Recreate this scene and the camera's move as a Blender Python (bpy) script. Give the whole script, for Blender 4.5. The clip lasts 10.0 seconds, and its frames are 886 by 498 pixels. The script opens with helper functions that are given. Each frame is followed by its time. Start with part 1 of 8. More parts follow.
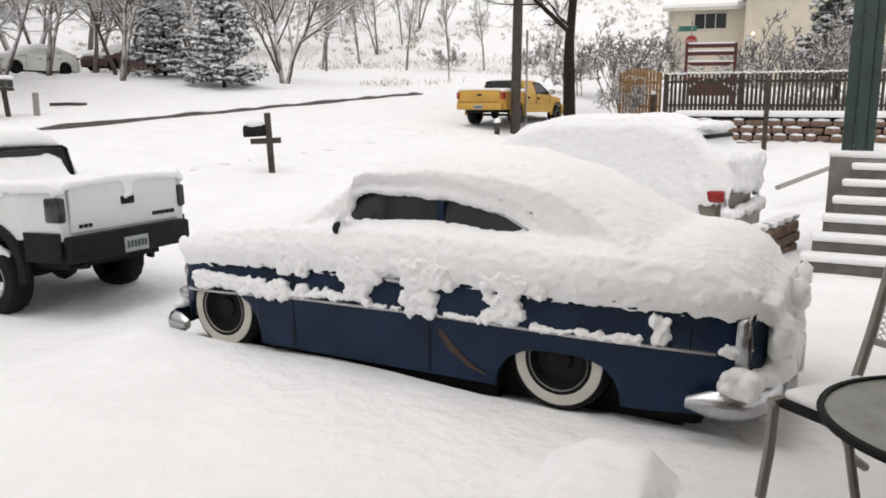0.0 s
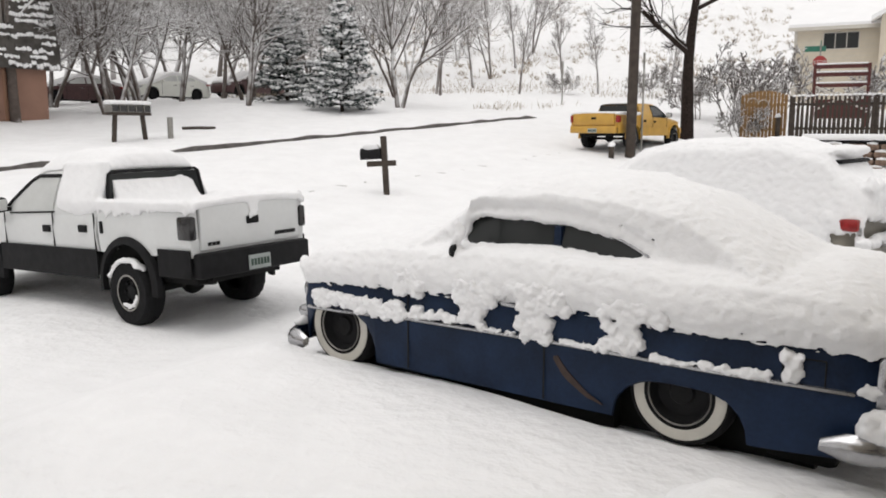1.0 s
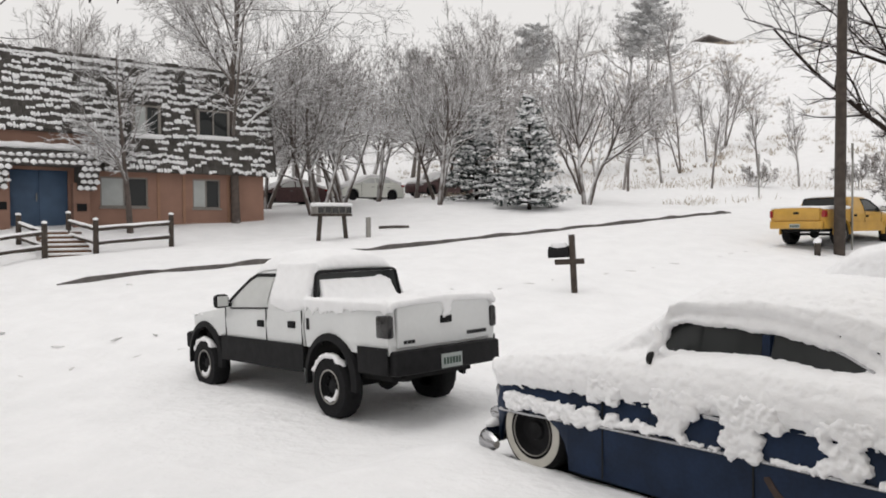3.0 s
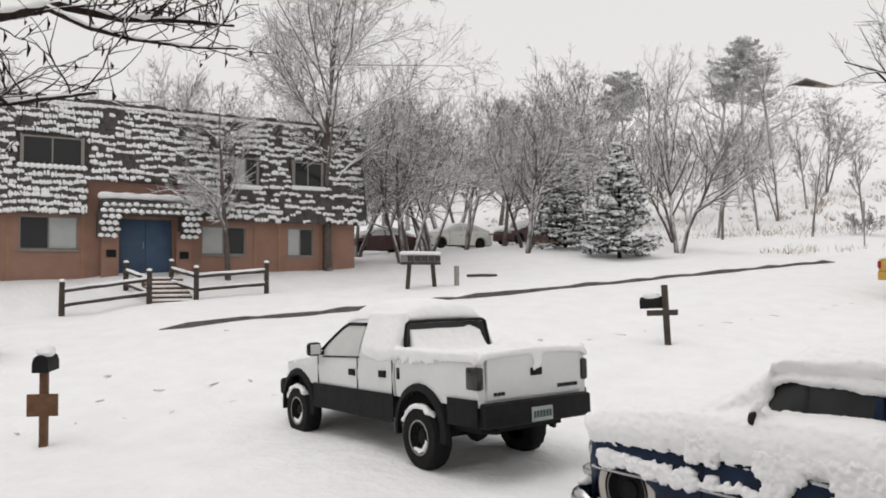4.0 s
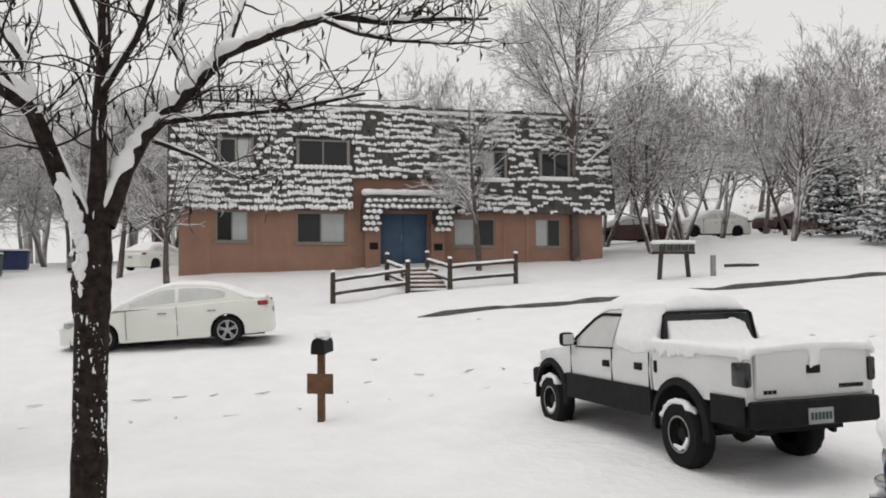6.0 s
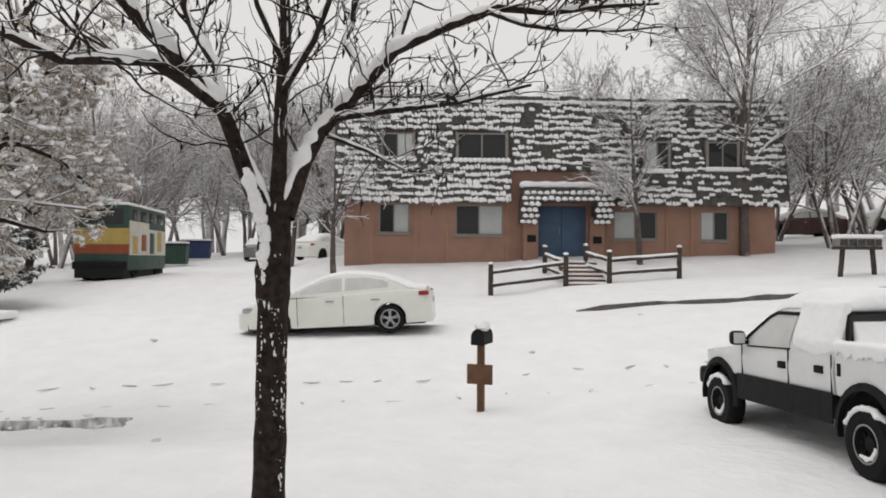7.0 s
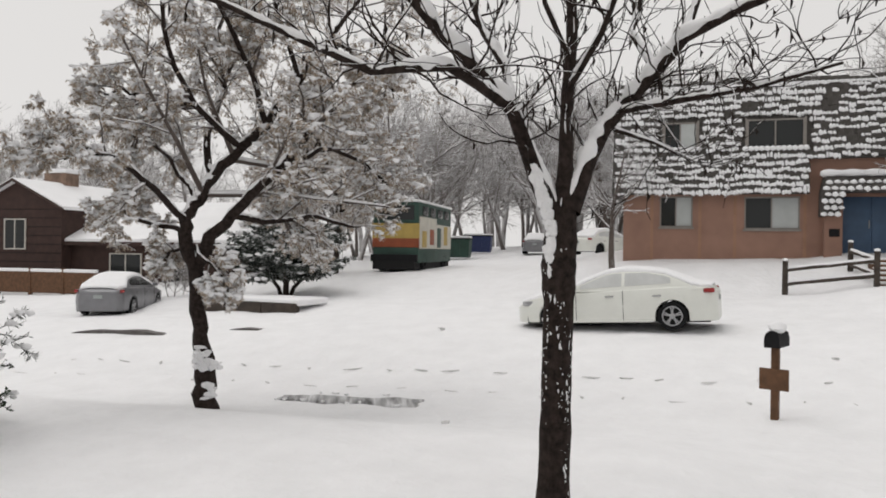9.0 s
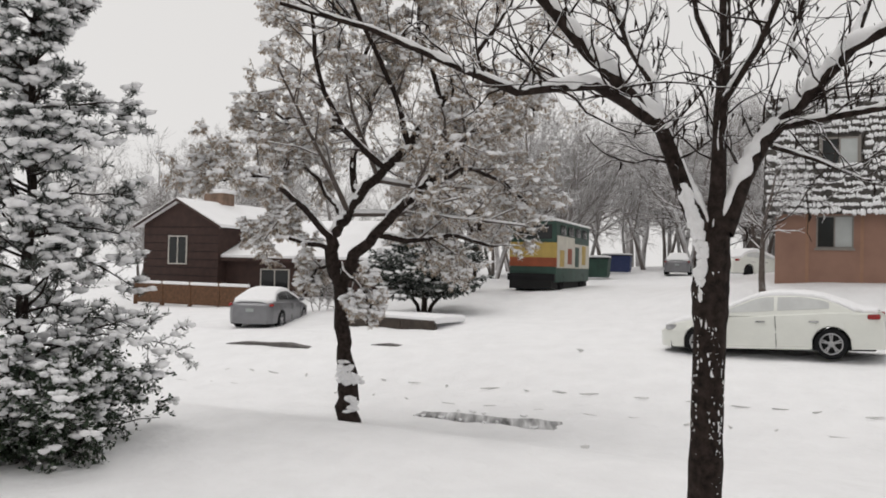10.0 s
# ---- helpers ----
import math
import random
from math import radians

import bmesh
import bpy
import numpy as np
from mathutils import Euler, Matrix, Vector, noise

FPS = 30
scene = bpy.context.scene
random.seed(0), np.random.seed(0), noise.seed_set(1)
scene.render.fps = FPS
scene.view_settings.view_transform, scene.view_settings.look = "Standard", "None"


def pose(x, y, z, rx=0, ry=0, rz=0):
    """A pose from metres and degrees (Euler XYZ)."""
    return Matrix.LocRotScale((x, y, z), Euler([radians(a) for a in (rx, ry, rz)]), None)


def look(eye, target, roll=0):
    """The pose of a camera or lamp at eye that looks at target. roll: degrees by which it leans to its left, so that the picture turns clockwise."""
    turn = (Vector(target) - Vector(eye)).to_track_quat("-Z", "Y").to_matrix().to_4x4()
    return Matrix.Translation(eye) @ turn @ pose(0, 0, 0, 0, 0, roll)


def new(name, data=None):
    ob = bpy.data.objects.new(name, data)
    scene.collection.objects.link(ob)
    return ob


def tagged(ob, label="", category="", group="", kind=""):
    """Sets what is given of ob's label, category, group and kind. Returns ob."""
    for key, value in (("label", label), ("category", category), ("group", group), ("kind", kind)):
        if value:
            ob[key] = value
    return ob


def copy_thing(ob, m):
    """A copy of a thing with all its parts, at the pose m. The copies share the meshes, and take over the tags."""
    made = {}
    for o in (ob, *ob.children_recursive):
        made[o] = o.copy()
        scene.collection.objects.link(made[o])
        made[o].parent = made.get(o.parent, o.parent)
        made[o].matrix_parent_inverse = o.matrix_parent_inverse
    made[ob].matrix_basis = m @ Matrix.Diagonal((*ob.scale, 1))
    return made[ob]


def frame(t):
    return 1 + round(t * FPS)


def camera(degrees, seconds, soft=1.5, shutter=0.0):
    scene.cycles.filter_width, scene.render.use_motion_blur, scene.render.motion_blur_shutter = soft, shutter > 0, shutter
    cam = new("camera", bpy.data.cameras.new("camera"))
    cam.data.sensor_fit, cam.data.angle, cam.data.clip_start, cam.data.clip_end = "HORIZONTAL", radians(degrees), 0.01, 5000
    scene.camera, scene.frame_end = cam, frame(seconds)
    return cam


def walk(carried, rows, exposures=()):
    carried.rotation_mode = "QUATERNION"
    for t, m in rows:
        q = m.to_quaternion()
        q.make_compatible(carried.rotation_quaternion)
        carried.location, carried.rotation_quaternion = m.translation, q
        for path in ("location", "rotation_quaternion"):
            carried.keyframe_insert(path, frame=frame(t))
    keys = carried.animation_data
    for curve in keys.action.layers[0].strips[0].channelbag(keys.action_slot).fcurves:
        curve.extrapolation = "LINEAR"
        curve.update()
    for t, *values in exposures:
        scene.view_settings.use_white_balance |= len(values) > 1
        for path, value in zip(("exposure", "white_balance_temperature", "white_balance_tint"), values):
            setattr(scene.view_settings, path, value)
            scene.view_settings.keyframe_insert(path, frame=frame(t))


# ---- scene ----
cam = camera(58.40, 10.0, soft=1.8)
EYE = 2.05
ROWS = [
    (0.0, -0.000, 0.000, -0.000, 79.80, -0.14, 8.49),
    (0.5, -0.032, 0.009, 0.003, 80.44, -0.22, 12.39),
    (1.0, -0.058, 0.014, 0.003, 81.43, -0.12, 16.41),
    (1.5, -0.083, 0.019, 0.012, 82.61, -0.11, 20.01),
    (2.0, -0.103, 0.017, 0.027, 84.20, 0.12, 23.27),
    (2.5, -0.110, -0.006, 0.047, 86.14, 0.41, 26.50),
    (4.0, -0.125, -0.078, 0.115, 91.76, 0.14, 35.94),
    (4.5, -0.146, -0.074, 0.118, 92.26, 0.30, 39.41),
    (5.0, -0.169, -0.077, 0.114, 92.23, 0.54, 43.49),
    (5.5, -0.202, -0.068, 0.103, 91.64, 0.61, 48.25),
    (7.0, -0.276, -0.132, 0.095, 90.64, -0.32, 64.77),
    (7.5, -0.279, -0.158, 0.098, 90.35, -0.29, 70.21),
    (8.0, -0.268, -0.178, 0.100, 90.02, -0.21, 75.53),
    (8.5, -0.284, -0.186, 0.096, 89.82, -0.32, 80.20),
    (9.0, -0.282, -0.201, 0.094, 90.06, -0.74, 84.53),
    (9.5, -0.285, -0.232, 0.101, 90.76, -1.39, 89.41),
    (10.0, -0.305, -0.253, 0.108, 91.21, -1.42, 94.32),
]
walk(cam, [(t, pose(x, y, EYE + z, rx, ry, rz)) for t, x, y, z, rx, ry, rz in ROWS],
     exposures=[(0.0, 0.32), (1.5, 0.22), (4.0, 0.10), (6.0, 0.05), (8.5, -0.02), (10.0, 0.0)])

# ---- light: an even, overcast snow sky ----
world = bpy.data.worlds.new("overcast")
scene.world = world
world.use_nodes = True
wn, wl = world.node_tree.nodes, world.node_tree.links
sky = wn.new("ShaderNodeTexSky")
sky.sky_type, sky.sun_disc = "NISHITA", False
sky.sun_elevation, sky.sun_rotation = radians(40), radians(200)
grey = wn.new("ShaderNodeHueSaturation")
grey.inputs["Saturation"].default_value = 0.0
grey.inputs["Value"].default_value = 0.07
veil = wn.new("ShaderNodeMix")
veil.data_type = "RGBA"
veil.inputs[0].default_value = 0.90
veil.inputs[7].default_value = (0.80, 0.782, 0.768, 1)
wl.new(sky.outputs[0], grey.inputs["Color"])
wl.new(grey.outputs[0], veil.inputs[6])
wl.new(veil.outputs[2], wn["Background"].inputs["Color"])
wn["Background"].inputs["Strength"].default_value = 1.0

sun = new("sun", bpy.data.lights.new("sun", "SUN"))
sun.data.energy, sun.data.angle, sun.data.color = 0.7, radians(40), (1.0, 0.97, 0.94)
sun.matrix_world = look((0, 0, 60), (12, 16, 0))


# ---- materials ----
def material(name, color, rough=0.6, metal=0.0, vary=0.15, scale=8.0, bump=0.2, grain=60.0, spec=0.5, second=None, coat=0.0, relief=0.02):
    """A surface whose colour varies at a broad and a fine scale, with fine relief."""
    m = bpy.data.materials.new(name)
    m.use_nodes = True
    n, l = m.node_tree.nodes, m.node_tree.links
    b = n["Principled BSDF"]
    b.inputs["Roughness"].default_value, b.inputs["Metallic"].default_value = rough, metal
    b.inputs["Specular IOR Level"].default_value = spec
    b.inputs["Coat Weight"].default_value = coat
    co = n.new("ShaderNodeTexCoord")
    big, fine = n.new("ShaderNodeTexNoise"), n.new("ShaderNodeTexNoise")
    big.inputs["Scale"].default_value, fine.inputs["Scale"].default_value = scale, grain
    big.inputs["Detail"].default_value, fine.inputs["Detail"].default_value = 4, 3
    l.new(co.outputs["Object"], big.inputs["Vector"]), l.new(co.outputs["Object"], fine.inputs["Vector"])
    both = n.new("ShaderNodeMath")
    both.operation = "MULTIPLY_ADD"
    both.inputs[1].default_value = 0.35
    l.new(fine.outputs[0], both.inputs[0]), l.new(big.outputs[0], both.inputs[2])
    ramp = n.new("ShaderNodeValToRGB")
    lo = tuple(c * (1 - vary) for c in color)
    hi = tuple(min(1, c * (1 + vary)) for c in color) if second is None else second
    ramp.color_ramp.elements[0].position, ramp.color_ramp.elements[1].position = 0.45, 0.92
    ramp.color_ramp.elements[0].color, ramp.color_ramp.elements[1].color = (*lo, 1), (*hi, 1)
    l.new(both.outputs[0], ramp.inputs[0]), l.new(ramp.outputs[0], b.inputs["Base Color"])
    bp = n.new("ShaderNodeBump")
    bp.inputs["Strength"].default_value, bp.inputs["Distance"].default_value = bump, relief
    l.new(both.outputs[0], bp.inputs["Height"]), l.new(bp.outputs[0], b.inputs["Normal"])
    return m


def dusted(m, snow=(0.84, 0.84, 0.85), low=0.25, high=0.6, wobble=0.5, scale=5.0):
    """Adds snow that lies on whatever faces upward."""
    n, l = m.node_tree.nodes, m.node_tree.links
    b, out = n["Principled BSDF"], n["Material Output"]
    white = n.new("ShaderNodeBsdfDiffuse")
    white.inputs["Color"].default_value = (*snow, 1)
    geo, sep = n.new("ShaderNodeNewGeometry"), n.new("ShaderNodeSeparateXYZ")
    l.new(geo.outputs["Normal"], sep.inputs[0])
    co, nz = n.new("ShaderNodeTexCoord"), n.new("ShaderNodeTexNoise")
    nz.inputs["Scale"].default_value = scale
    l.new(co.outputs["Object"], nz.inputs["Vector"])
    add = n.new("ShaderNodeMath")
    add.operation = "MULTIPLY_ADD"
    add.inputs[1].default_value = wobble
    l.new(nz.outputs[0], add.inputs[0]), l.new(sep.outputs["Z"], add.inputs[2])
    rng = n.new("ShaderNodeMapRange")
    rng.inputs["From Min"].default_value, rng.inputs["From Max"].default_value = low + wobble / 2, high + wobble / 2
    l.new(add.outputs[0], rng.inputs["Value"])
    mix = n.new("ShaderNodeMixShader")
    l.new(rng.outputs[0], mix.inputs[0]), l.new(b.outputs[0], mix.inputs[1]), l.new(white.outputs[0], mix.inputs[2])
    l.new(mix.outputs[0], out.inputs[0])
    return m


SNOW = material("snow", (0.86, 0.86, 0.87), 0.75, vary=0.03, scale=1.2, bump=0.35, grain=14, spec=0.15)
CLUMP = material("clumped_snow", (0.86, 0.86, 0.87), 0.8, vary=0.03, scale=9, bump=0.5, grain=45, spec=0.12)
GROUND = material("snow_ground", (0.86, 0.86, 0.87), 0.8, vary=0.035, scale=1.6, bump=1.0, grain=7, spec=0.12, relief=0.09)
BLUE = material("blue_paint", (0.009, 0.020, 0.048), 0.42, vary=0.4, scale=3, bump=0.06, grain=40, spec=0.18)
CHROME = material("chrome", (0.40, 0.40, 0.41), 0.22, 1.0, vary=0.2, scale=4, bump=0.04)
RUBBER = material("rubber", (0.008, 0.008, 0.009), 0.8, vary=0.3, scale=20, bump=0.4, spec=0.2)
BLACK = material("black_plastic", (0.010, 0.010, 0.011), 0.7, vary=0.35, scale=9, bump=0.3, spec=0.2)
# near-black for gaps and hidden parts; also stands for shade under the old car
DARK = material("dark_part_and_shade", (0.006, 0.006, 0.006), 0.9, vary=0.3)
WHITEWALL = material("whitewall", (0.52, 0.50, 0.45), 0.55, vary=0.1, scale=6)
WHITE = material("white_paint", (0.66, 0.67, 0.67), 0.35, vary=0.05, scale=2, bump=0.04, grain=20)
PEARL = material("pearl_paint", (0.72, 0.73, 0.68), 0.3, vary=0.04, scale=2, bump=0.03, grain=20)
YELLOW = material("yellow_paint", (0.52, 0.30, 0.055), 0.35, vary=0.12, scale=3, bump=0.04, grain=20)
SILVER = material("grey_paint", (0.20, 0.20, 0.21), 0.35, 0.4, vary=0.12, scale=3, bump=0.04)
BEIGE = material("beige_paint", (0.30, 0.28, 0.24), 0.4, 0.2, vary=0.12, scale=3, bump=0.04)
MAROON = material("maroon_paint", (0.07, 0.03, 0.03), 0.4, vary=0.2)
RUST = material("rust", (0.05, 0.032, 0.026), 0.85, vary=0.4, scale=12, bump=0.3)
LAMP = material("smoked_lamp", (0.025, 0.024, 0.024), 0.15, vary=0.3, scale=15, bump=0.05)
RED = material("red_lamp", (0.28, 0.015, 0.015), 0.2, vary=0.3, scale=20, bump=0.1)
ALLOY = material("alloy", (0.42, 0.42, 0.43), 0.3, 0.9, vary=0.15, scale=10)
STEEL = material("painted_steel", (0.30, 0.29, 0.27), 0.45, 0.5, vary=0.15, scale=10)
STUCCO = material("terracotta_stucco", (0.275, 0.160, 0.118), 0.9, vary=0.14, scale=1.5, bump=0.4, grain=70)
STRIP = material("stucco_strip", (0.30, 0.17, 0.11), 0.85, vary=0.12, scale=3)
DOORBLUE = material("blue_door", (0.045, 0.085, 0.15), 0.6, vary=0.15, scale=3)
SHAKE = material("grey_shake", (0.072, 0.066, 0.06), 0.95, vary=0.4, scale=4, bump=0.5)
FRAME = material("window_frame", (0.22, 0.20, 0.18), 0.6, vary=0.1)
BLIND = material("window_blind", (0.42, 0.44, 0.43), 0.7, vary=0.08, scale=3)
# the shade of unlit rooms, put into a near-black colour
ROOM = material("room_shade", (0.035, 0.036, 0.036), 0.9, vary=0.3)
BROWNWOOD = material("dark_brown_siding", (0.045, 0.023, 0.018), 0.85, vary=0.25, scale=3)
WHITETRIM = material("white_trim", (0.55, 0.52, 0.47), 0.6, vary=0.08)
CREAM = material("cream_siding", (0.60, 0.54, 0.44), 0.8, vary=0.06, scale=2)
FENCEWOOD = material("weathered_wood", (0.055, 0.043, 0.035), 0.9, vary=0.35, scale=5, bump=0.4)
TANWOOD = material("tan_wood", (0.26, 0.15, 0.06), 0.85, vary=0.25, scale=5, bump=0.3)
REDWOOD = material("red_wood", (0.10, 0.03, 0.028), 0.8, vary=0.25, scale=5)
POSTWOOD = material("brown_post", (0.12, 0.06, 0.03), 0.85, vary=0.3, scale=9, bump=0.4)
STONE = material("wall_stone", (0.20, 0.135, 0.10), 0.9, vary=0.5, scale=3, bump=0.5)
CONCRETE = material("concrete", (0.20, 0.19, 0.175), 0.9, vary=0.2, scale=4, bump=0.4)
STEPGREY = material("grey_step", (0.125, 0.115, 0.10), 0.9, vary=0.3, scale=6, bump=0.5)
KERB = material("wet_kerb", (0.11, 0.10, 0.095), 0.8, vary=0.4, scale=6, bump=0.4)
GREENPOST = material("green_painted_post", (0.030, 0.052, 0.042), 0.55, vary=0.25, scale=4)
GLASSTOP = material("table_glass", (0.30, 0.305, 0.285), 0.4, vary=0.2, scale=9, bump=0.1)
TAUPE = material("taupe_metal", (0.27, 0.245, 0.225), 0.45, 0.4, vary=0.12, scale=9)
NETTING = material("sling_mesh", (0.36, 0.345, 0.32), 0.8, vary=0.15, scale=50)
BUSGREEN = material("bus_green", (0.02, 0.055, 0.04), 0.6, vary=0.3, scale=2)
BUSYELLOW = material("bus_yellow", (0.42, 0.30, 0.08), 0.6, vary=0.2, scale=2)
BUSRED = material("bus_orange", (0.26, 0.06, 0.02), 0.6, vary=0.2, scale=2)
BUSWHITE = material("bus_white", (0.55, 0.53, 0.46), 0.6, vary=0.15, scale=2)
BINBLUE = material("bin_blue", (0.025, 0.04, 0.12), 0.6, vary=0.2)
SIGNRED = material("sign_red", (0.33, 0.03, 0.03), 0.5, vary=0.1)
SIGNGREEN = material("sign_green", (0.03, 0.16, 0.11), 0.5, vary=0.1)
PLATE = material("number_plate", (0.32, 0.35, 0.34), 0.5, vary=0.1)
PLATEINK = material("plate_ink", (0.03, 0.06, 0.045), 0.6)
BARK = dusted(material("bark", (0.030, 0.022, 0.019), 0.95, vary=0.6, scale=18, bump=1.0, grain=70, spec=0.15), low=0.72, high=0.95, wobble=1.1, scale=7)
TWIG = dusted(material("twig", (0.095, 0.076, 0.066), 0.95, vary=0.3, scale=6), low=0.1, high=0.5, wobble=0.7, scale=2)
PALETWIG = dusted(material("pale_twig", (0.15, 0.13, 0.118), 0.95, vary=0.3, scale=6), low=-0.25, high=0.35, wobble=0.7, scale=2)
# paler than TWIG: snowfall haze is put into these two base colours
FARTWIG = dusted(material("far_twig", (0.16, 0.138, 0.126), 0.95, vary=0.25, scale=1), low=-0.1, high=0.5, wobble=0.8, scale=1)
HAZETWIG = dusted(material("hazed_twig", (0.25, 0.23, 0.22), 0.95, vary=0.2, scale=1), low=-0.2, high=0.45, wobble=0.8, scale=1)
LEAF = dusted(material("dry_leaf", (0.38, 0.31, 0.24), 0.8, vary=0.3, scale=6), low=0.15, high=0.55, wobble=0.9, scale=3)
NEEDLE = dusted(material("needles", (0.045, 0.055, 0.045), 0.8, vary=0.4, scale=6), low=0.62, high=0.95, wobble=0.9, scale=3)
BLUENEEDLE = dusted(material("blue_needles", (0.055, 0.075, 0.07), 0.8, vary=0.4, scale=6), low=0.55, high=0.85, wobble=0.9, scale=2)
# needle colour raised far above NEEDLE to paint in the haze
HAZENEEDLE = dusted(material("hazed_needles", (0.52, 0.515, 0.51), 0.9, vary=0.2, scale=1), low=0.0, high=0.5, wobble=0.9, scale=1)
SHRUBLEAF = dusted(material("shrub_leaf", (0.026, 0.044, 0.022), 0.6, vary=0.5, scale=10), low=0.62, high=0.9, wobble=0.9, scale=5)
GRASS = material("dry_grass", (0.36, 0.30, 0.23), 0.9, vary=0.3, scale=5)
ROOFBROWN = material("far_roof", (0.17, 0.15, 0.14), 0.9, vary=0.1)


def clear_glass():
    m = bpy.data.materials.new("dark_glass")
    m.use_nodes = True
    b = m.node_tree.nodes["Principled BSDF"]
    b.inputs["Base Color"].default_value = (0.02, 0.022, 0.022, 1)
    b.inputs["Roughness"].default_value, b.inputs["Specular IOR Level"].default_value = 0.08, 0.3
    return m


GLASS = clear_glass()
ICEGLASS = material("snow_dusted_glass", (0.55, 0.56, 0.55), 0.5, vary=0.1, scale=3)


# ---- builders ----
def sm(a, b, x):
    t = min(1.0, max(0.0, (x - a) / (b - a)))
    return t * t * (3 - 2 * t)


def pw(x, pts):
    """Piecewise linear through (x, value) pairs in rising x."""
    return float(np.interp(x, [p[0] for p in pts], [p[1] for p in pts]))


SX, SY = 0.42, 0.9075     # the way along the street; (-SY, SX) leads across it
STREET = 65.16            # its bearing in degrees


def at(u, v):
    return u * SX - v * SY, u * SY + v * SX


def ground(x, y):
    """Height of the snow: yard, street that climbs, bank, hill."""
    u, v = x * SX + y * SY, -x * SY + y * SX
    g = 0.068 * u if u > 0 else 0.03 * u
    g = g if u < 60 else 4.08 + 0.02 * (u - 60)
    z = -0.22 + 0.75 * sm(11.5, 19.2, v) + 0.35 * sm(19.2, 24, v) + 0.75 * sm(24, 31, v) + 0.02 * min(60, max(0, v - 31)) + 0.012 * min(50, max(0, v - 46)) * sm(2, -8, u)
    z += max(-3, g) * (0.25 + 0.75 * max(sm(7, 13, v), sm(22, 32, u)))
    z += 0.33 * sm(1.5, -1.0, u) * sm(11, 8.5, v)
    z += 0.16 * sm(0, 2.5, u) * sm(11.3, 8.3, v) * sm(14, 9, u)
    z += 0.65 * sm(24.6, 27.8, v) * sm(12, -2, u) * sm(-8.5, -4, u)
    z += 0.16 * sm(20.3, 20.75, v) * sm(2, 3.6, u) * sm(30.5, 29, u)
    # drift along the near flank of the old car
    lx, ly = -0.943 * (x + 1.07) + 0.333 * (y - 6.227), -0.333 * (x + 1.07) - 0.943 * (y - 6.227)
    z += (0.185 + 0.025 * lx) * sm(0.60, 0.90, ly) * sm(5.2, 2.6, ly) * sm(-3.4, -2.4, lx) * sm(3.0, 1.9, lx)
    q, c = -0.242 * x + 0.970 * y, 0.970 * x + 0.242 * y
    z += 23 * sm(50, 140, q) * sm(-66, -6, c)
    return z


def put(u, v, turn=0.0, dz=0.0):
    x, y = at(u, v)
    return pose(x, y, ground(x, y) + dz, 0, 0, STREET + turn)


def thing(name, m, label, category, group=""):
    ob = new(name)
    ob.empty_display_size = 0.2
    ob.matrix_world = m
    return tagged(ob, label, category, group)


def finish(bm, name, mat, sharp=40, recalc=True):
    me = bpy.data.meshes.new(name)
    if recalc:
        bmesh.ops.recalc_face_normals(bm, faces=bm.faces[:])
    bm.to_mesh(me)
    bm.free()
    me.materials.append(mat)
    me.shade_smooth()
    me.set_sharp_from_angle(angle=radians(sharp))
    return me


def part(name, bm, mat, parent=None, label="", m=None, sharp=40):
    ob = new(name, finish(bm, name, mat, sharp))
    ob.parent = parent
    if m is not None:
        ob.matrix_basis = m
    return tagged(ob, label)


def shared(name, me, parent, m, label=""):
    ob = new(name, me)
    ob.parent, ob.matrix_basis = parent, m
    return tagged(ob, label)


def box(bm, x0, x1, y0, y1, z0, z1, bev=0.0, m=None):
    made = bmesh.ops.create_cube(bm, size=1)["verts"]
    for v in made:
        v.co = Vector(((x0 + x1) / 2 + v.co.x * (x1 - x0), (y0 + y1) / 2 + v.co.y * (y1 - y0), (z0 + z1) / 2 + v.co.z * (z1 - z0)))
    if bev:
        edges = {e for v in made for e in v.link_edges}
        made = bmesh.ops.bevel(bm, geom=list(edges), offset=bev, segments=2, affect="EDGES", profile=0.5)["verts"]
    if m is not None:
        bmesh.ops.transform(bm, matrix=m, verts=[v for v in made if v.is_valid])
    return bm


def boxes(*items, bev=0.0):
    bm = bmesh.new()
    for i in items:
        box(bm, *i, bev=bev)
    return bm


def tube(bm, pts, radii, sides=8, cap=True):
    """A tapered tube along points."""
    rings = []
    pts = [Vector(p) for p in pts]
    side = None
    for i, p in enumerate(pts):
        d = (pts[min(i + 1, len(pts) - 1)] - pts[max(i - 1, 0)]).normalized()
        if side is None:
            side = d.cross(Vector((0.3, 0.9, 0.1))).normalized()
        side = (side - d * side.dot(d)).normalized()
        up = d.cross(side)
        r = radii[i] if isinstance(radii, (list, tuple)) else radii
        rings.append([bm.verts.new(p + (side * math.cos(a) + up * math.sin(a)) * r) for a in (2 * math.pi * k / sides for k in range(sides))])
    for a, b in zip(rings, rings[1:]):
        for k in range(sides):
            bm.faces.new((a[k], a[(k + 1) % sides], b[(k + 1) % sides], b[k]))
    if cap and sides > 2:
        bm.faces.new(rings[0][::-1]), bm.faces.new(rings[-1])
    return bm


def lathe(bm, prof, sides=32, m=None):
    """Turns (radius, height) pairs round the local y axis."""
    rings = []
    for r, h in prof:
        rings.append([bm.verts.new((r * math.cos(a), h, r * math.sin(a))) for a in (2 * math.pi * k / sides for k in range(sides))])
    for a, b in zip(rings, rings[1:]):
        for k in range(sides):
            bm.faces.new((a[k], a[(k + 1) % sides], b[(k + 1) % sides], b[k]))
    if m is not None:
        bmesh.ops.transform(bm, matrix=m, verts=[v for r in rings for v in r])
    return bm


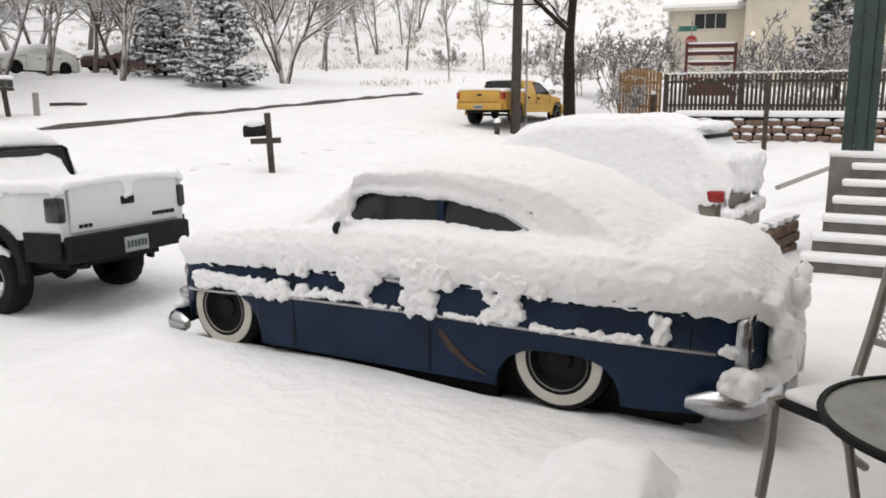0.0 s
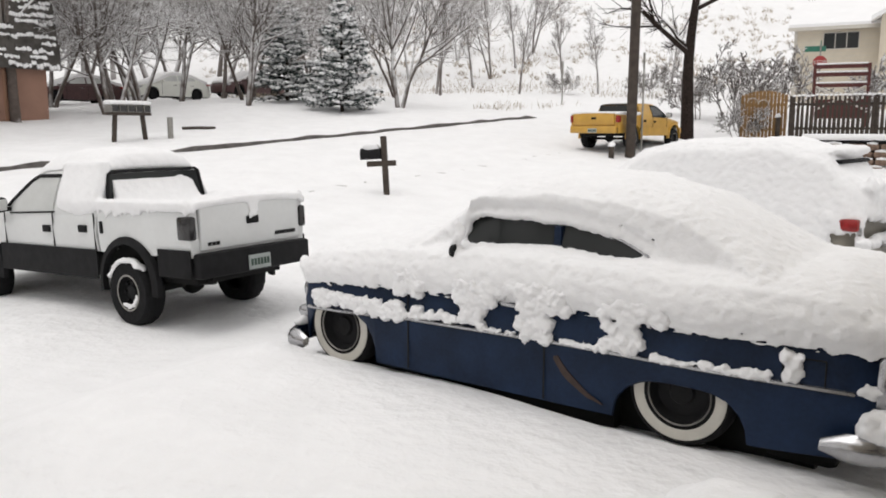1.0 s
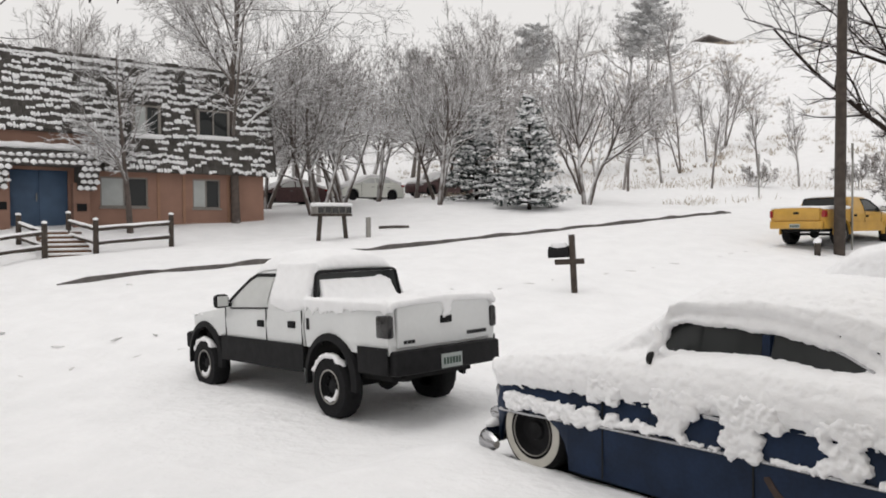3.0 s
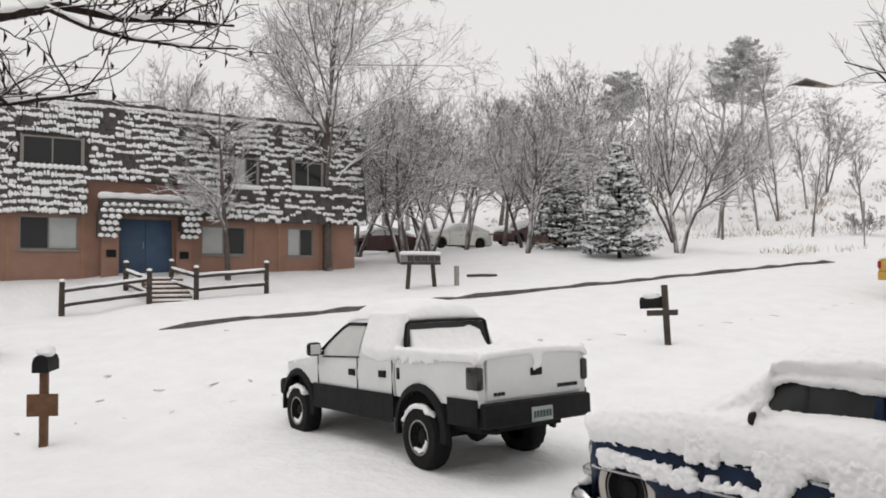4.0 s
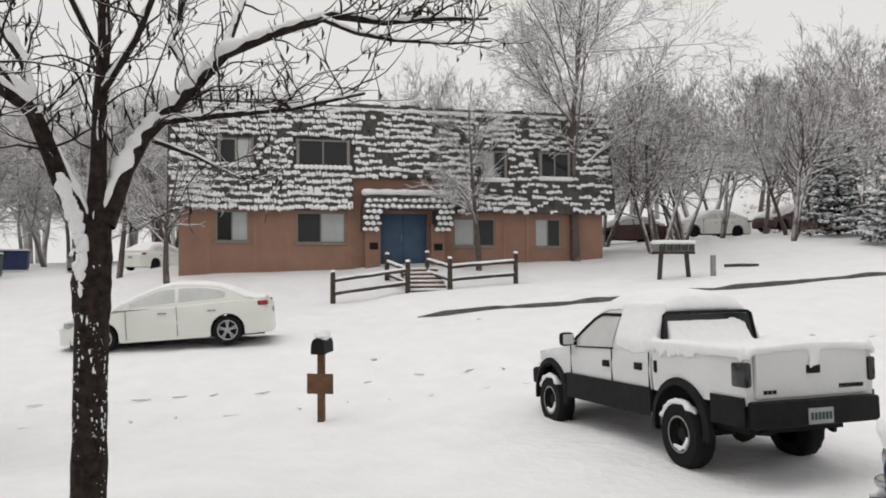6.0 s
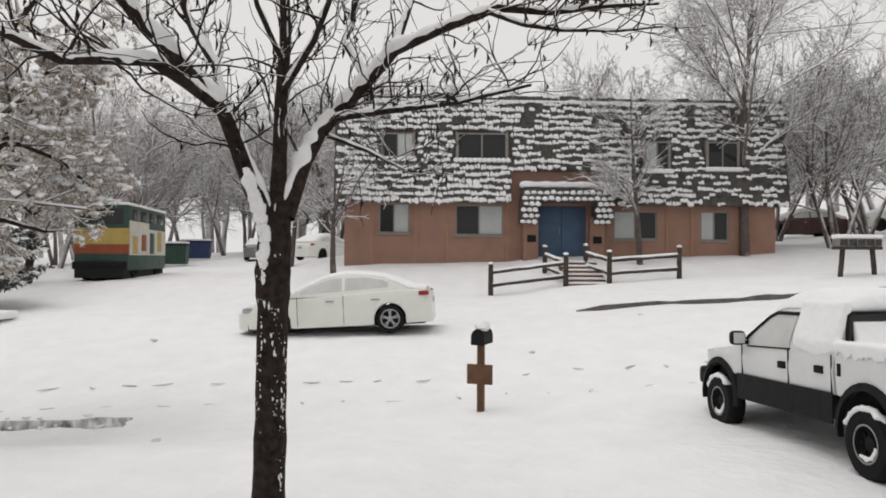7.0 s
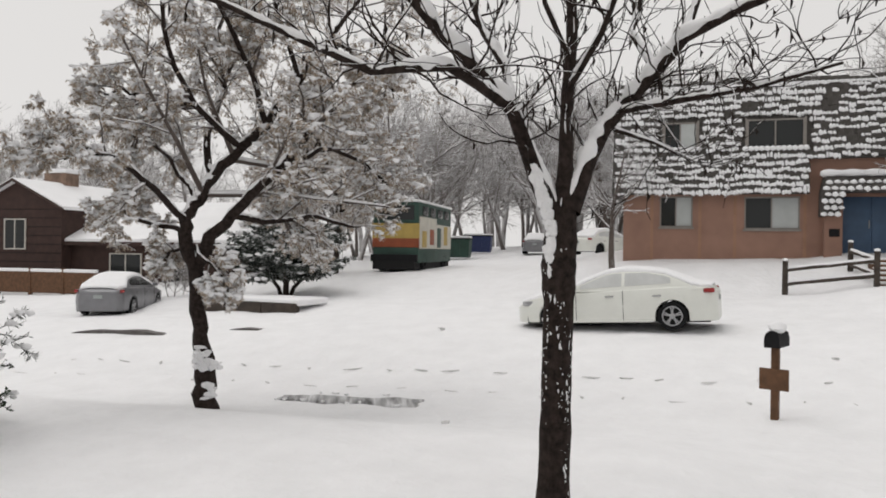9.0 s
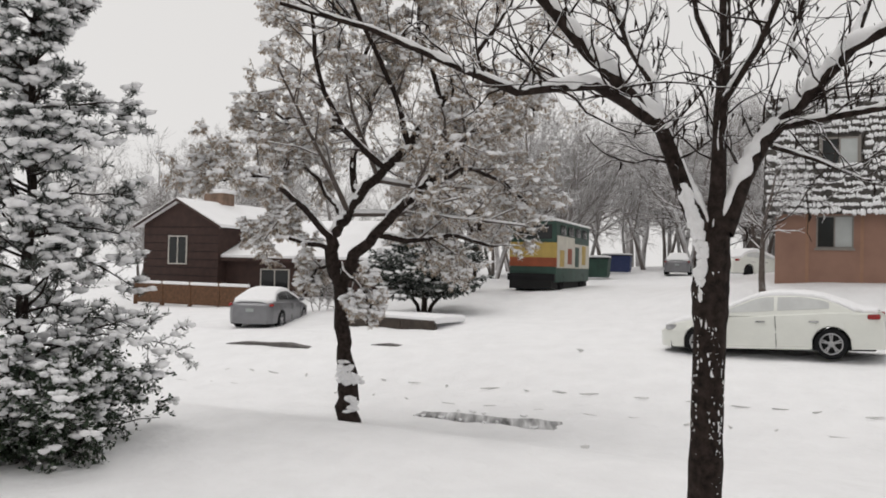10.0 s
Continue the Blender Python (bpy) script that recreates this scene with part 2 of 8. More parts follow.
def skin(bm, rings, closed=False, caps=True):
    """Faces between rows of points; closed joins each row's ends."""
    rows = [[bm.verts.new(p) for p in r] for r in rings]
    n = len(rows[0])
    for a, b in zip(rows, rows[1:]):
        for k in range(n if closed else n - 1):
            bm.faces.new((a[k], a[(k + 1) % n], b[(k + 1) % n], b[k]))
    if caps:
        bm.faces.new(rows[0][::-1]), bm.faces.new(rows[-1])
    return bm


def shell(bm, xs, half):
    """A body along x: half(x) gives (y, z) from the lower left edge to the middle; mirrored."""
    rings = []
    for x in xs:
        h = half(x)
        rings.append([(x, y, z) for y, z in h] + [(x, -y, z) for y, z in h[::-1] if y > 1e-4])
    return skin(bm, rings)


def panel(bm, xs, lo, hi, face, lift=0.006, sign=1):
    """A thin sheet on a side face between two heights; face(x, z) gives y."""
    rings = []
    for x in xs:
        a, b = lo(x), hi(x)
        if b - a < 0.004:
            b = a + 0.004
        ring = [(x, sign * (face(x, a + (b - a) * k / 4) + lift), a + (b - a) * k / 4) for k in range(5)]
        ring += [(p[0], p[1] - sign * 0.012, p[2]) for p in ring[::-1]]
        rings.append(ring)
    return skin(bm, rings, closed=True)


def steps(a, b, n):
    return [a + (b - a) * k / n for k in range(n + 1)]


def lump(bm, x, y, z, rx, ry, rz, seed=0, detail=2, rough=0.18):
    """An uneven clump."""
    vs = bmesh.ops.create_icosphere(bm, subdivisions=detail, radius=1)["verts"]
    o = Vector((seed * 1.7, seed * 0.9, seed * 2.3))
    for v in vs:
        k = 1 + rough * noise.noise(v.co * 1.7 + o) * 2
        v.co = Vector((x + v.co.x * rx * k, y + v.co.y * ry * k, z + v.co.z * rz * k))


def snow_solid(bm, xs, top, thick, seed=0, rough=0.02):
    """A closed layer of snow along x: top(x) gives (y, z) from one edge to the other."""
    rings = []
    for x in xs:
        t = top(x)
        up = []
        for y, z in t:
            k = noise.noise(Vector((x * 2.2 + seed, y * 2.2, z * 2))) * rough * 1.6 + noise.noise(Vector((x * 7 + seed, y * 7, 3))) * rough * 0.5
            up.append((x, y, z + k))
        down = [(x, y * 0.97, z - thick) for y, z in t[::-1]]
        rings.append(up + down)
    return skin(bm, rings, closed=True)


def soft_snow(name, bm, label, m, voxel=0.03, rounds=6, grainy=0.0, cell=0.055):
    """Melts a heap of closed pieces into one smooth body of snow."""
    ob = part(name, bm, CLUMP)
    ob.matrix_world = m
    r = ob.modifiers.new("remesh", "REMESH")
    r.mode, r.voxel_size, r.use_smooth_shade = "VOXEL", voxel, True
    s = ob.modifiers.new("smooth", "SMOOTH")
    s.factor, s.iterations = 0.5, rounds
    if grainy:
        tex = bpy.data.textures.new("clumps", "CLOUDS")
        tex.noise_scale, tex.noise_depth = cell, 3
        d = ob.modifiers.new("grain", "DISPLACE")
        d.texture, d.strength, d.mid_level = tex, grainy, 0.5
    return tagged(ob, label, "snow")


# ---- the ground ----
def ground_sheet():
    def line(lo, hi, fine0, fine1, step):
        mid = list(np.arange(fine0, fine1, step))
        out, d, x = [], step, fine1
        while x < hi:
            out.append(x)
            d *= 1.12
            x += d
        inn, d, x = [], step, fine0 - step
        while x > lo:
            inn.append(x)
            d *= 1.12
            x -= d
        return inn[::-1] + mid + out + [hi]
    us, vs = line(-900, 900, -22, 34, 0.28), line(-900, 900, -4, 34, 0.28)
    verts, faces = [], []
    for v in vs:
        for u in us:
            x, y = at(u, v)
            d = math.hypot(x, y)
            z = ground(x, y)
            k = 1 - sm(40, 90, d)
            z += k * (0.035 * noise.noise(Vector((x * 0.5, y * 0.5, 0))) + 0.018 * noise.noise(Vector((x * 1.7, y * 1.7, 4))))
            z += 1.2 * (1 - k) * sm(55, 90, d) * sm(3, 9, z) * noise.noise(Vector((x * 0.07, y * 0.07, 1)))
            # worn wheel lines along the street and in the side street
            if 12.8 < v < 19 and -25 < u < 60:
                z -= 0.03 * max(0, math.cos((v - 14.4) * 3.6)) * sm(12.8, 13.6, v) * sm(19, 18, v)
            if v > 19 and -16 < u < -7:
                z -= 0.03 * max(0, math.cos((u + 11.5) * 3.4))
            verts.append((x, y, z))
    n = len(us)
    for j in range(len(vs) - 1):
        for i in range(n - 1):
            a = j * n + i
            faces.append((a, a + 1, a + n + 1, a + n))
    me = bpy.data.meshes.new("ground")
    me.from_pydata(verts, [], faces)
    me.materials.append(GROUND)
    me.shade_smooth()
    tagged(new("ground", me), "deep fresh snow over yards, street and hillside", "ground", kind="structure")


ground_sheet()


# ---- vehicles ----
def wheel(parent, x, y, z, r, width, sign, rim, style, label=""):
    """A wheel with its tyre and rim; sign is the side that faces out."""
    w = new("wheel")
    w.parent, w.matrix_basis = parent, Matrix.Translation((x, y, z))
    h = width / 2
    bm = bmesh.new()
    lathe(bm, [(rim, -h), (r * 0.90, -h), (r * 0.98, -h * 0.75), (r, -h * 0.4), (r, h * 0.4), (r * 0.98, h * 0.75), (r * 0.90, h), (rim, h * 0.96), (rim * 0.97, h * 0.5)], 40)
    if style == "offroad":
        for v in bm.verts:
            if math.hypot(v.co.x, v.co.z) > r * 0.95:
                k = round(math.degrees(math.atan2(v.co.z, v.co.x)) / 9)
                v.co.x, v.co.z = v.co.x * (1.0 if k % 2 else 1.035), v.co.z * (1.0 if k % 2 else 1.035)
    t = part("tyre", bm, RUBBER, w)
    bm = bmesh.new()
    lathe(bm, [(rim, sign * h * 0.94), (rim * 0.93, sign * h * 0.97), (rim * 0.86, sign * h * 0.55), (rim * 0.80, sign * h * 0.3), (rim * 0.42, sign * h * 0.38), (rim * 0.36, sign * h * 0.62), (0.004, sign * h * 0.7)], 32)
    if style == "alloy":
        bm.free()
        bm = bmesh.new()
        lathe(bm, [(rim, sign * h * 0.95), (rim * 0.9, sign * h), (rim * 0.87, sign * h * 0.5)], 32)
        for k in range(5):
            for o in (-0.13, 0.13):
                a = 2 * math.pi * k / 5 + o
                box(bm, -0.014, 0.014, min(sign * h * 0.7, sign * h * 0.95), max(sign * h * 0.7, sign * h * 0.95), 0.03, rim * 0.9, m=Matrix.Rotation(a, 4, "Y"))
        lathe(bm, [(0.07, sign * h * 0.6), (0.06, sign * h), (0.003, sign * h)], 16)
        part("rim", bm, ALLOY, w, "five-spoke silver alloy rim")
        bm = bmesh.new()
        lathe(bm, [(rim * 0.88, sign * h * 0.3), (0.003, sign * h * 0.25)], 24)
        part("brake_disc", bm, DARK, w)
    elif style == "offroad":
        for k in range(8):
            a = 2 * math.pi * k / 8
            lathe(bm, [(0.018, sign * h * 0.3), (0.018, sign * h * 0.62), (0.002, sign * h * 0.62)], 8, Matrix.Rotation(a, 4, "Y") @ Matrix.Translation((rim * 0.62, 0, 0)))
        part("rim", bm, BLACK, w, "black steel rim")
        bm = bmesh.new()
        lathe(bm, [(rim * 1.0, sign * h * 0.97), (rim * 0.95, sign * h * 1.02), (rim * 0.9, sign * h * 0.97)], 32)
        part("trim_ring", bm, STEEL, w, "dull rim edge")
    else:
        part("rim", bm, BLACK, w, "black steel rim")
    if style == "whitewall":
        bm = bmesh.new()
        lathe(bm, [(rim * 1.12, sign * (h + 0.003)), (r * 0.80, sign * (h + 0.008)), (r * 0.87, sign * (h + 0.004)), (r * 0.88, sign * (h - 0.004))], 40)
        part("whitewall", bm, WHITEWALL, w, "broad cream whitewall band")
        bm = bmesh.new()
        lathe(bm, [(rim * 1.01, sign * h), (rim * 0.985, sign * (h + 0.010)), (rim * 0.955, sign * h)], 40)
        part("trim_ring", bm, STEEL, w, "dull trim ring")
    return w


def arch(x, base, hubs, r, z):
    """Lower edge of a body side, raised over the wheels."""
    for h in hubs:
        if abs(x - h) < r:
            base = max(base, z + math.sqrt(r * r - (x - h) ** 2))
    return base


def xs_for(a, b, n, hubs, r):
    out = set(round(x, 4) for x in steps(a, b, n))
    for h in hubs:
        out |= {round(h + r * k, 4) for k in (-1.001, -1, -0.97, -0.9, -0.75, -0.5, -0.25, 0, 0.25, 0.5, 0.75, 0.9, 0.97, 1, 1.001)}
    return sorted(x for x in out if min(a, b) <= x <= max(a, b))


# the old blue two-door, parked nose to the street
def blue_car():
    m = pose(-1.07, 6.227, 0.0, 0, 0, 160.5)
    car = thing("vintage_car", m, "lowered dark blue two-door vintage car under deep snow", "car")
    hubs = (1.38, -1.456)

    def width(x):
        return pw(x, [(-2.66, 0.62), (-2.58, 0.82), (-2.4, 0.88), (-1.6, 0.93), (0, 0.93), (1.3, 0.92), (1.7, 0.88), (1.84, 0.80), (1.92, 0.62)])

    def belt(x):
        return pw(x, [(-2.66, 0.88), (-2.5, 0.98), (-1.8, 1.03), (-0.5, 1.05), (0.4, 1.03), (1.2, 0.96), (1.75, 0.90), (1.92, 0.78)])

    def half(x):
        w, b = width(x), belt(x)
        low = 0.23 + 0.03 * sm(-1.9, -2.5, x) + 0.06 * sm(1.5, 1.9, x)
        for h, wide, top in ((hubs[0], 0.42, 0.60), (hubs[1], 0.42, 0.515)):
            d = abs(x - h) / wide
            if d < 1:
                low = max(low, 0.23 + (top - 0.23) * math.sqrt(max(0, 1 - d ** 3.2)))
        mid = max(low + 0.02, 0.62)
        return [(w - 0.05, low - 0.012), (w - 0.02, low), (w - 0.005, (low + mid) / 2), (w + 0.004, mid), (w - 0.01, max(mid + 0.01, 0.78)), (w - 0.05, b - 0.05), (w - 0.11, b), (w * 0.5, b + 0.05), (0.0, b + 0.07)]

    bm = bmesh.new()
    shell(bm, xs_for(-2.66, 1.92, 60, hubs, 0.42), half)
    part("body", bm, BLUE, car)
    # near-black blocks that paint the shade under the body and in the wheel wells
    part("underbody", boxes((-2.2, 1.75, -0.62, 0.62, 0.02, 0.60)), DARK, car)
    part("sill_shade", boxes((-0.98, 1.0, -0.74, 0.74, 0.02, 0.5)), DARK, car)
    part("tail_shade", boxes((-2.34, -1.92, -0.70, 0.70, 0.10, 0.5), bev=0.06), DARK, car)

    # cabin
    def roof(x):
        return pw(x, [(-2.05, 1.02), (-1.75, 1.24), (-1.4, 1.43), (-1.0, 1.53), (-0.4, 1.56), (0.0, 1.54), (0.20, 1.47), (0.46, 1.12), (0.54, 1.0)])

    def cabin(x):
        r = roof(x)
        return [(0.80, 0.98), (0.78, 1.02), (0.78 - 0.16 * min(1, (r - 1.0) / 0.5), max(1.03, r - 0.07)), (0.55 * 1.0, r), (0.3, r + 0.02), (0, r + 0.025)]

    bm = bmesh.new()
    shell(bm, steps(-2.05, 0.54, 40), cabin)
    part("cabin", bm, BLUE, car)

    def face(x, z):
        r = roof(x)
        top = max(1.03, r - 0.07)
        k = min(1, max(0, (z - 1.02) / max(0.01, top - 1.02)))
        return 0.78 - 0.16 * min(1, (r - 1.0) / 0.5) * k

    def toplimit(x):
        return pw(x, [(-1.36, 1.08), (-1.22, 1.22), (-0.97, 1.335), (-0.57, 1.415), (0.07, 1.43), (0.20, 1.405), (0.31, 1.22)])

    for s in (1, -1):
        bm = bmesh.new()
        panel(bm, steps(-0.475, 0.27, 16), lambda x: 1.07, toplimit, face, 0.008, s)
        part("window", bm, GLASS, car, "dark door glass")
        bm = bmesh.new()
        panel(bm, steps(-1.34, -0.545, 16), lambda x: 1.07, toplimit, face, 0.008, s)
        part("window", bm, GLASS, car, "dark quarter glass")
        bm = bmesh.new()
        tube(bm, [(x, s * (face(x, toplimit(x)) + 0.014), toplimit(x) + 0.008) for x in steps(-1.34, 0.26, 24)], 0.012, 6)
        part("drip_rail", bm, CHROME, car, "bright window moulding")
        bm = bmesh.new()
        tube(bm, [(x, s * (face(x, toplimit(x) + 0.04) + 0.012), toplimit(x) + 0.035) for x in steps(-1.08, 0.16, 24)], 0.009, 6)
        part("drip_rail", bm, CHROME, car)
        # side trim, door gaps, fuel door, sun-bleached rust patch
        bm = bmesh.new()
        tube(bm, [(x, s * (width(x) + 0.008), pw(x, [(-2.42, 0.64), (-0.6, 0.655), (0.6, 0.635), (1.74, 0.575)])) for x in steps(-2.42, 1.74, 40)], 0.016, 6)
        part("side_trim", bm, CHROME, car, "dull chrome side moulding")
        for x0 in (0.62, -0.55):
            part("door_gap", boxes((x0 - 0.006, x0 + 0.006, s * (width(x0) + 0.0045) - 0.002, s * (width(x0) + 0.0045) + 0.002, 0.25, 0.92)), DARK, car)
        bm = bmesh.new()
        tube(bm, [(-0.20, s * 0.93, 0.87), (-0.24, s * 0.965, 0.87), (-0.40, s * 0.965, 0.865), (-0.43, s * 0.93, 0.865)], 0.014, 8)
        part("door_handle", bm, CHROME, car, "chrome door handle")
        bm = bmesh.new()
        for a, b in (((-2.05, 0.80), (-2.05, 0.64)), ((-2.05, 0.80), (-2.27, 0.80)), ((-2.27, 0.80), (-2.27, 0.66))):
            tube(bm, [(a[0], s * (width(a[0]) + 0.001), a[1]), (b[0], s * (width(b[0]) + 0.001), b[1])], 0.005, 4)
        part("fuel_flap", bm, DARK, car)
        bm = bmesh.new()
        panel(bm, steps(-0.98, -0.62, 10), lambda x: pw(x, [(-0.98, 0.292), (-0.86, 0.325), (-0.7, 0.43), (-0.62, 0.54)]), lambda x: pw(x, [(-0.98, 0.30), (-0.86, 0.36), (-0.7, 0.50), (-0.66, 0.57), (-0.62, 0.56)]), lambda x, z: width(x) + 0.001 - 0.004 * abs(z - 0.6), 0.004, s)
        part("rust_patch", bm, RUST, car, "bare rusty repair patch")
        # lamps
        bm = bmesh.new()
        lathe(bm, [(0.125, -0.03), (0.125, 0.02), (0.105, 0.05), (0.09, 0.05)], 24, Matrix.Translation((1.80, s * 0.70, 0.70)) @ Matrix.Rotation(radians(-90), 4, "Z"))
        part("headlamp", bm, CHROME, car, "chrome headlamp ring")
        bm = bmesh.new()
        lathe(bm, [(0.055, -0.05), (0.055, 0.04), (0.04, 0.07), (0.002, 0.08)], 16, Matrix.Translation((1.86, s * 0.76, 0.50)) @ Matrix.Rotation(radians(-90), 4, "Z"))
        part("parking_lamp", bm, CHROME, car, "chrome parking lamp")
        bm = bmesh.new()
        lathe(bm, [(0.05, -0.04), (0.056, -0.02), (0.056, 0.015), (0.047, 0.03), (0.038, 0.025)], 20, Matrix.Translation((-2.56, s * 0.815, 0.70)) @ Matrix.Diagonal((1, 1, 3.1, 1)) @ Matrix.Rotation(radians(90), 4, "Z"))
        part("tail_lamp_bezel", bm, CHROME, car, "chrome tail lamp bezel")
        bm = bmesh.new()
        lathe(bm, [(0.04, -0.01), (0.04, 0.02), (0.03, 0.04), (0.002, 0.05)], 18, Matrix.Translation((-2.56, s * 0.815, 0.70)) @ Matrix.Diagonal((1, 1, 2.9, 1)) @ Matrix.Rotation(radians(90), 4, "Z"))
        part("tail_lamp", bm, LAMP, car, "dark red tail lamp")
    part("b_pillar", boxes((-0.535, -0.485, 0.60, 0.70, 1.05, 1.40)), BLUE, car)
    # mirror on the door
    bm = bmesh.new()
    tube(bm, [(0.20, 0.82, 1.06), (0.20, 0.90, 1.16)], 0.012, 8)
    lathe(bm, [(0.002, -0.03), (0.045, -0.025), (0.05, 0.0), (0.048, 0.008), (0.002, 0.008)], 16, Matrix.Translation((0.20, 0.91, 1.19)) @ Matrix.Rotation(radians(90), 4, "Z"))
    part("wing_mirror", bm, DARK, car, "round dark mirror")

    # bumpers: curved bars with guards
    def bumper(x0, sgn, z):
        bm = bmesh.new()
        rings = []
        n = 60
        wrap = 0.44 if sgn < 0 else 0.30
        for k in range(n + 1):
            a = -math.pi / 2 + math.pi * k / n
            # a wrapped bar: long flat middle, rounded corners, side runs that taper
            sy, cx = math.sin(a), math.cos(a)
            y = 0.96 * math.copysign(abs(sy) ** 0.55, sy)
            x = x0 - sgn * wrap * (1 - abs(cx) ** 0.42)
            e = wrap * (1 - abs(cx) ** 0.42) / wrap
            t = math.sqrt(max(0.16, 1 - max(0.0, (e - 0.75) / 0.25) ** 3))
            ox, oy = sgn * abs(cx) ** 0.6, math.copysign(abs(sy) ** 2.5, sy)
            prof = ((0.0, 0.085), (0.035, 0.062), (0.055, 0.02), (0.055, -0.03), (0.035, -0.068), (-0.005, -0.085), (-0.02, 0.0))
            rings.append([(x + ox * o, y + oy * o, z + h * t) for o, h in prof])
        skin(bm, rings, closed=True)
        b = part("bumper", bm, CHROME, car, "weathered chrome bumper")
        for y in (-0.32, 0.32):
            part("bumper_guard", boxes((min(x0, x0 + sgn * 0.11), max(x0, x0 + sgn * 0.11), y - 0.05, y + 0.05, z - 0.12, z + 0.17), bev=0.03), CHROME, b)
        return b
    bumper(1.97, 1, 0.30)
    bumper(-2.72, -1, 0.36)
    part("number_plate", boxes((-2.69, -2.67, -0.16, 0.16, 0.50, 0.66), bev=0.004), PLATE, car)
    for x in hubs:
        for s in (1, -1):
            wheel(car, x, s * 0.77, 0.445, 0.335, 0.19, s, 0.20, "whitewall")

    # snow: body blanket with a ragged edge, cabin cap, clumps stuck on the flank
    bm = bmesh.new()

    def edge(x):
        e = 0.022 * noise.noise(Vector((x * 4.5, 1, 0))) + 0.03 * noise.noise(Vector((x * 14, 2, 0)))
        return pw(x, [(-2.66, 0.93), (-2.4, 0.96), (-1.6, 0.96), (-0.8, 0.985), (-0.2, 0.98), (0.5, 0.965), (1.0, 0.945), (1.9, 0.875)]) + e

    def blanket(x):
        w, b = width(x), belt(x)
        t = b + pw(x, [(-2.72, 0.02), (-2.55, 0.10), (-2.3, 0.18), (-1.6, 0.165), (0.0, 0.175), (0.5, 0.18), (1.0, 0.175), (1.6, 0.15), (1.98, 0.06)])
        e = edge(x)
        e -= 0.03
        out = [(w + 0.012, e), (w + 0.045, e + 0.04), (w + 0.05, min(t - 0.05, b + 0.03)), (w + 0.0, t - 0.03), (w - 0.14, t + 0.02), (w * 0.5, t + 0.06), (0, t + 0.07)]
        return out + [(-y, z) for y, z in out[-2::-1]]
    snow_solid(bm, steps(-2.72, 1.98, 110), blanket, 0.10, 3, 0.018)

    def cap(x):
        r = pw(x, [(-2.62, 1.02), (-2.3, 1.14), (-2.0, 1.24), (-1.7, 1.42), (-1.35, 1.60), (-0.9, 1.70), (-0.4, 1.72), (0.0, 1.69), (0.25, 1.56), (0.5, 1.34), (0.75, 1.22), (1.2, 1.08)])
        hi = sm(1.22, 1.5, r)
        w = 0.86 - 0.16 * hi - 0.3 * sm(0.7, 1.2, x) - 0.25 * sm(-2.3, -2.62, x)
        e = toplimit(x) + 0.095 + 0.02 * noise.noise(Vector((x * 6, 5, 0))) if -1.24 < x < 0.22 else pw(x, [(-2.62, 0.9), (-2.3, 1.02), (-1.5, 1.08), (-1.26, 1.20), (0.22, 1.40), (0.34, 1.12), (1.2, 0.95)])
        out = [(w - 0.03, e), (w + 0.035, e + 0.05), (w + 0.02, max(e + 0.06, r - 0.10)), (w - 0.12, r - 0.02), (w * 0.45, r + 0.03), (0, r + 0.04)]
        return out + [(-y, z) for y, z in out[-2::-1]]
    snow_solid(bm, steps(-2.60, 1.15, 90), cap, 0.12, 8, 0.015)
    top_snow = bm
    bm = bmesh.new()
    rnd = random.Random(4)

    def smear(x0, x1, z0, z1, n, size, depth=0.05):
        for _ in range(n):
            x, z = rnd.uniform(x0, x1), rnd.uniform(z0, z1)
            s = size * rnd.uniform(0.6, 1.2)
            lump(bm, x, width(x) + 0.0 + 0.2 * depth, z, s, depth, s * rnd.uniform(0.7, 1.1), rnd.random() * 50, 1)
    smear(0.66, 1.62, 0.625, 0.735, 170, 0.038, 0.045)
    smear(0.17, 0.60, 0.66, 0.73, 34, 0.035, 0.045)
    smear(0.46, 0.72, 0.82, 1.0, 34, 0.05, 0.055)
    smear(0.18, -0.14, 0.84, 1.0, 44, 0.05, 0.06)
    smear(0.12, -0.06, 0.66, 0.86, 34, 0.045, 0.05)
    smear(-0.02, -0.40, 0.93, 1.02, 26, 0.05)
    smear(-0.34, -0.72, 0.86, 1.03, 70, 0.055, 0.06)
    smear(-0.36, -0.60, 0.66, 0.90, 60, 0.045, 0.055)
    smear(-0.97, -1.40, 0.87, 0.99, 44, 0.05, 0.055)
    smear(-0.98, -1.22, 0.67, 0.90, 40, 0.042, 0.05)
    smear(-1.3, -1.98, 0.655, 0.69, 44, 0.028, 0.04)
    smear(-2.06, -2.15, 0.68, 0.82, 20, 0.036, 0.05)
    smear(-2.44, -2.6, 0.645, 0.68, 12, 0.03, 0.04)
    smear(-0.66, -0.98, 0.66, 0.675, 18, 0.02, 0.035)
    smear(-0.02, -0.34, 0.66, 0.675, 14, 0.02, 0.035)
    for x in steps(-2.6, 1.85, 150):   # crumbs and small lobes all along the edge
        k = rnd.uniform(0.02, 0.065) * (1.3 if x > 0.3 else 1.0)
        lump(top_snow, x, width(x) + 0.012, edge(x) + 0.0, rnd.uniform(0.016, 0.034), 0.03, k + 0.03, x * 9, 1)
        lump(top_snow, x, width(x) + 0.01, edge(x) + 0.03 + rnd.uniform(-0.02, 0.02), 0.05, 0.05, 0.075 * rnd.uniform(0.7, 1.3), x * 5, 1)
    soft_snow("flank_snow", bm, "crumbly snow clumps stuck to the car's flank", m, 0.014, 1, 0.045, 0.028)
    bm = top_snow
